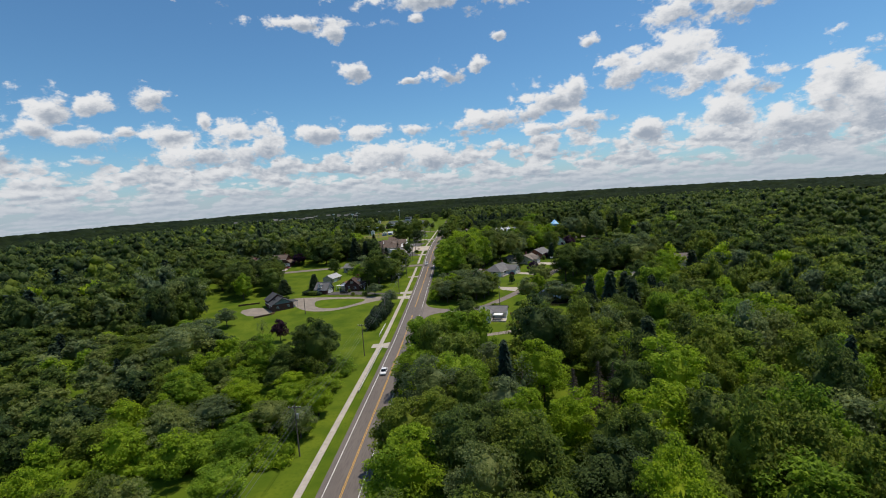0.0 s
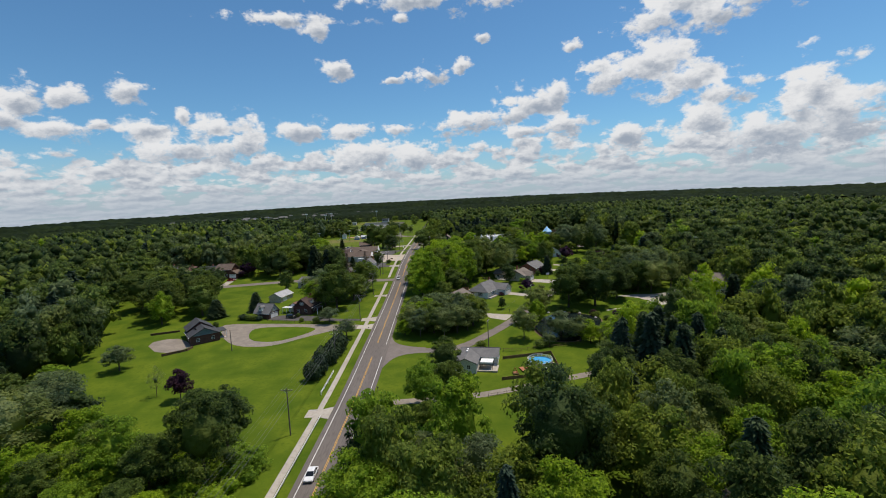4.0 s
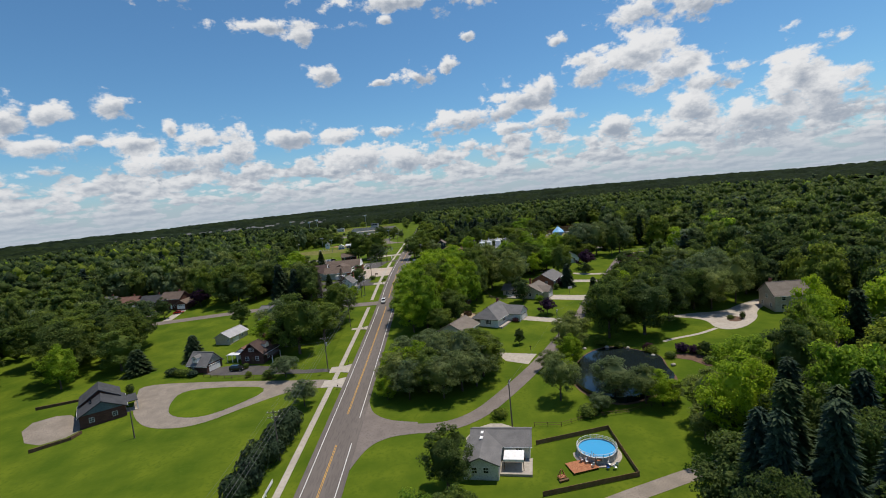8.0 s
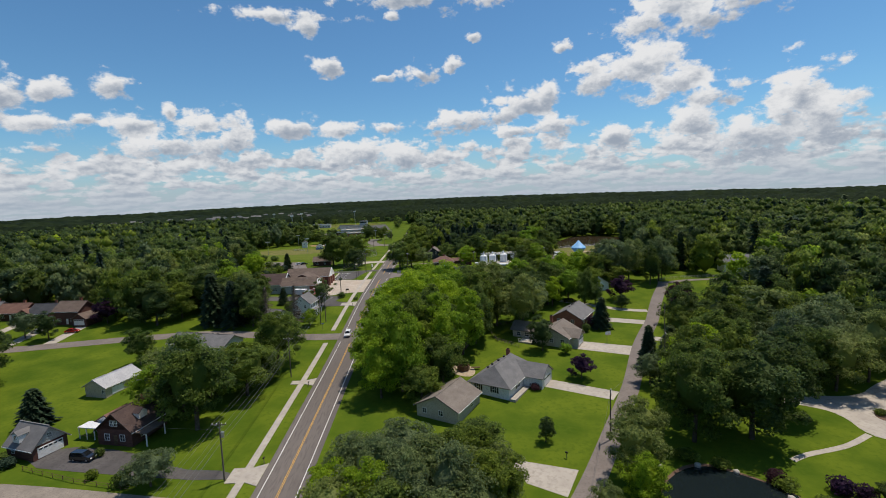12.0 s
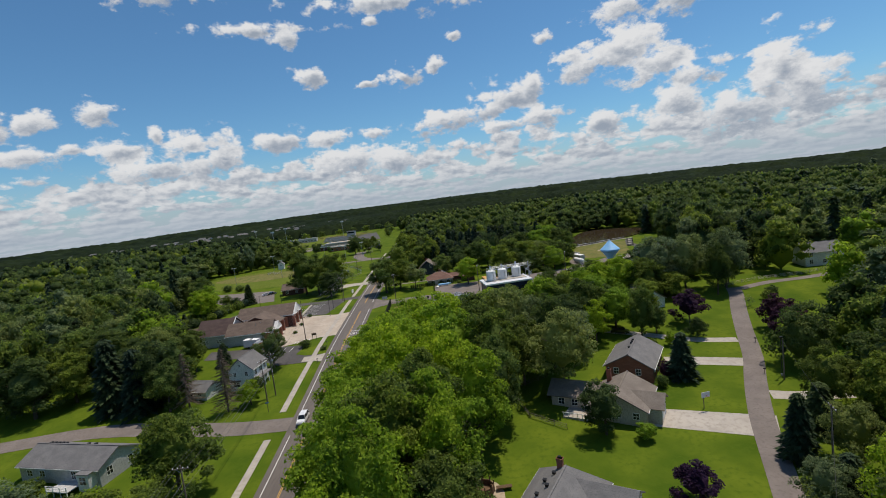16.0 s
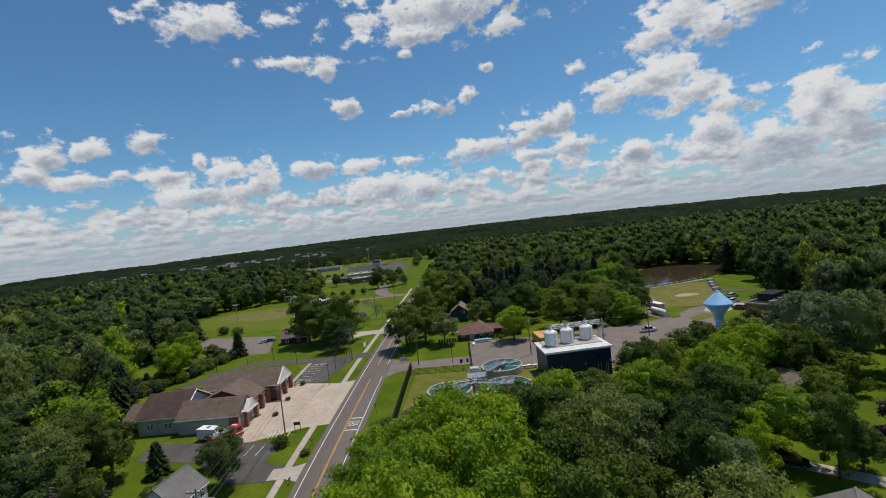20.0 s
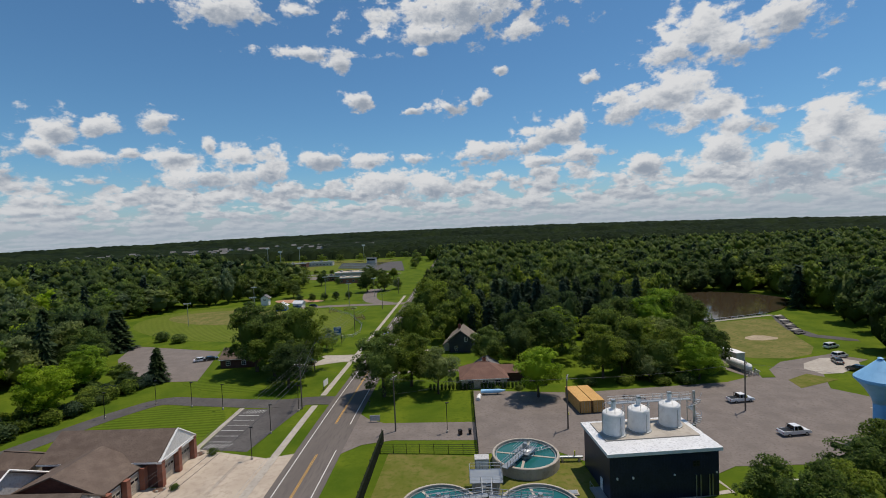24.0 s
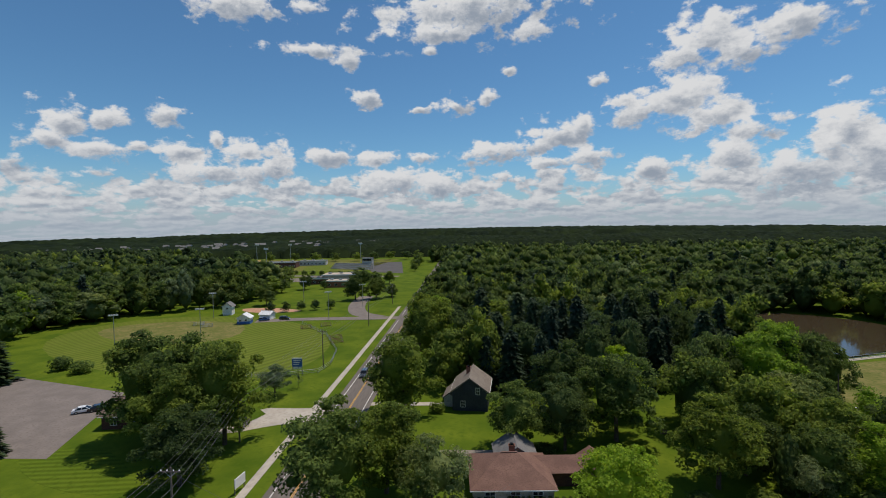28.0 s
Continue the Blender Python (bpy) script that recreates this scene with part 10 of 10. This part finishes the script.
def woods(name, spots, kinds, mat, label, rmin=5.8, rmax=8.8, cr=4.2, up=1.0):
    r = np.random.default_rng(5)
    Vs, Fs, o = [], [], 0
    for x, y in spots:
        V, Fc = kinds[r.integers(0, len(kinds))]
        foot = max(V[:, 2].min() - 0.4, 0)
        lo, hi = tallness(x, y)
        a, h = r.uniform(0, 6.28), r.uniform(lo, hi) / 10 * up
        s = r.uniform(rmin, rmax) * r.uniform(0.8, 1.15) / cr * (0.75 if hi < 13 else 1.0)
        c, sn = math.cos(a) * s, math.sin(a) * s
        W = np.c_[V[:, 0] * c - V[:, 1] * sn + x, V[:, 0] * sn + V[:, 1] * c + y, (V[:, 2] - foot) * (10 / (10 - foot)) * h + gz(y, x) - 0.3]
        Vs.append(W)
        Fs.append(Fc + o)
        o += len(W)
        g, t = gz(y, x), 0.28
        Vs.append(np.array([(x - t, y - t, g - 0.5), (x + t, y - t, g - 0.5), (x, y + t, g - 0.5), (x, y, g + h * 5)]))
        Fs.append(np.array([(0, 1, 3), (1, 2, 3), (2, 0, 3)]) + o)
        o += 4
    if Vs:
        tagged(new(name, sheet(name, np.concatenate(Vs), np.concatenate(Fs), mat, True)), label, "woods", kind="stuff")


def free(x, y):
    if -76 < x < 136 and 20 < y < 200 or 8 < x < 66 and 262 < y < 394 or 32 < x < 100 and 504 < y < 550:
        return False
    return not any(math.hypot(x - p[0], y - p[1]) < p[2] * 0.9 for p in planted)


scrub = [(x, y) for x, y in wood_spots(41, -62, -10.5, 98, 172, 3.1) if not any(math.hypot(x - p[0], y - p[1]) < p[2] * 0.7 for p in planted)]
shrubs = [shrub(140 + s, 150, 0.22) for s in range(4)]


def thicket(name, spots, kinds, mat, label):
    """Low scrub joined into one mesh."""
    r = np.random.default_rng(8)
    Vs, Fs, o = [], [], 0
    for x, y in spots:
        V, Fc = kinds[r.integers(0, len(kinds))]
        a, s, h = r.uniform(0, 6.28), r.uniform(1.2, 2.2), r.uniform(0.9, 1.9)
        c, sn = math.cos(a) * s, math.sin(a) * s
        Vs.append(np.c_[V[:, 0] * c - V[:, 1] * sn + x, V[:, 0] * sn + V[:, 1] * c + y, V[:, 2] * h + gz(y, x) - 0.2])
        Fs.append(Fc + o)
        o += len(V)
    tagged(new(name, sheet(name, np.concatenate(Vs), np.concatenate(Fs), mat, True)), label, "scrub", kind="stuff")


thicket("scrub", scrub[0::2], shrubs, M_LEAFLIGHT, "bright green low scrub beside the pavement")
thicket("scrub", scrub[1::2], shrubs, M_LEAFLIGHT, "green low scrub beside the pavement")
grove += [(x, y) for x, y in wood_spots(21, -230, 260, 0, 640, 9.8) if free(x, y)]
grove += [(x, y) for x, y in wood_spots(22, -520, 560, 640, 1000, 11.5) if free(x, y)]
grove += [(x, y) for x, y in wood_spots(23, -520, -230, 60, 640, 11.5)] + [(x, y) for x, y in wood_spots(24, 260, 560, 60, 640, 11.5)]
WHERE = ("close below", "beside the gardens", "farther off", "far off")
for lv in range(4):
    here = [p for p in grove if level(*p) == lv]
    west = [p for p in here if p[0] < -20]
    east = [p for p in here if p[0] >= -20]
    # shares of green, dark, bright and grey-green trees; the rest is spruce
    # the two far levels lean to dark leaves, cloud shade put into their colour
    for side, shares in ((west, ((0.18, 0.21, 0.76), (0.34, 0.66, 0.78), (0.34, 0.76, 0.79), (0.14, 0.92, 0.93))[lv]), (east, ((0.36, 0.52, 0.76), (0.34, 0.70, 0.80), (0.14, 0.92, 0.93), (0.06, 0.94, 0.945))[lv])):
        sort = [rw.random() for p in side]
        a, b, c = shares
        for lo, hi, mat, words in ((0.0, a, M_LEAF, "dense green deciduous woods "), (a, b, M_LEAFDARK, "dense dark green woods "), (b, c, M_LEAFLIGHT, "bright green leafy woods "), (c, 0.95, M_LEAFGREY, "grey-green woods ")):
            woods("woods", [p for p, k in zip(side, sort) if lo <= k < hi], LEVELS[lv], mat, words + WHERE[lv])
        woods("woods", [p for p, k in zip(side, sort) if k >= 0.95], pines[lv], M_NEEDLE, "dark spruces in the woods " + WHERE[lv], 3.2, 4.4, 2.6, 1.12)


# canopy towards the horizon: domed crowns on a sheet that gets coarser with distance
def hash2(a, b, k):
    v = np.sin(a * 127.1 + b * 311.7 + k * 74.7) * 43758.5453
    return v - np.floor(v)


def domes(X, Y, cell):
    cx, cy = np.floor(X / cell), np.floor(Y / cell)
    best = np.full(X.shape, 9.0)
    rnd = np.zeros(X.shape)
    for i in (-1, 0, 1):
        for j in (-1, 0, 1):
            a, b = cx + i, cy + j
            d = np.hypot(X / cell - (a + 0.15 + 0.7 * hash2(a, b, 1)), Y / cell - (b + 0.15 + 0.7 * hash2(a, b, 2)))
            m = d < best
            rnd = np.where(m, hash2(a, b, 3), rnd)
            best = np.minimum(best, d)
    return np.sqrt(np.maximum(1 - (best / 0.85) ** 2, 0)) * (0.55 + 0.6 * rnd)


ang = np.radians(np.linspace(-64, 64, 760))
rad = np.concatenate([np.geomspace(660, 1200, 80), np.geomspace(1212, 4300, 125)])
AA, RR = np.meshgrid(ang, rad)
X, Y = 25 + RR * np.sin(AA), 250 + RR * np.cos(AA)
cover = np.where(RR < 1500, domes(X, Y, 12.5) * 13, domes(X, Y, 32.0) * 22) + 4 + 3.5 * np.sin(X / 140) * np.cos(Y / 170)
side = np.maximum(np.abs(X - 25) - 320, 0) / 2500
base = np.interp(Y, GROUND_Y, GROUND_Z) + 9 * np.clip((Y - 650) / 2300, 0, 1) - 62 * side * side / (1 + 0.35 * side)
town = np.clip(1.4 - np.hypot((X + 560) / 420, (Y - 1480) / 330), 0, 1)
cover = cover * (1 - 0.5 * np.clip(town * 2, 0, 1))
gap = (np.abs(X) < 11) & (Y < 940) | ((X > -310) & (X < -8) & (Y > 740) & (Y < 1050))
gap |= (Y < 1000) & (np.abs(X - 25) < 500)
Z = base + np.where(gap, -6.0, cover)
nA = len(ang)
idx = np.arange(len(rad) * nA).reshape(len(rad), nA)
quads = np.stack([idx[:-1, :-1], idx[:-1, 1:], idx[1:, 1:], idx[1:, :-1]], -1).reshape(-1, 4)[:, ::-1]
canopy = new("far_woods", sheet("far_woods", np.stack([X, Y, Z], -1).reshape(-1, 3), quads, M_SHADEDFOREST))
tagged(canopy, "wooded country rolling away to the horizon", "woods", kind="stuff")

# houses of the town far to the left
rv = random.Random(77)
town_walls = part("wall", gable_body(12, 9, 4.6, 8.0, "x"), M_GREYSIDING)
town_roof = part("roof", roof_shell(12, 9, 4.6, 8.0, "x", 0.6), M_SHINGLE)
first = True
for i in range(70):
    x, y = -560 + rv.gauss(0, 230), 1480 + rv.gauss(0, 180)
    z = float(np.interp(y, GROUND_Y, GROUND_Z)) + 9 * min(max((y - 650) / 2300, 0), 1) - 62 * (max(abs(x - 25) - 320, 0) / 2500) ** 2
    home = new("house")
    tagged(home, "small far house with pale walls among trees", "house", "houses of the far town")
    home.matrix_basis = pose(x, y, z + 2.2, 0, 0, rv.uniform(-40, 40))
    for o in (town_walls, town_roof):
        if first:
            o.parent = home
        else:
            again(o.name.split(".")[0], o, Matrix(), home)
    first = False
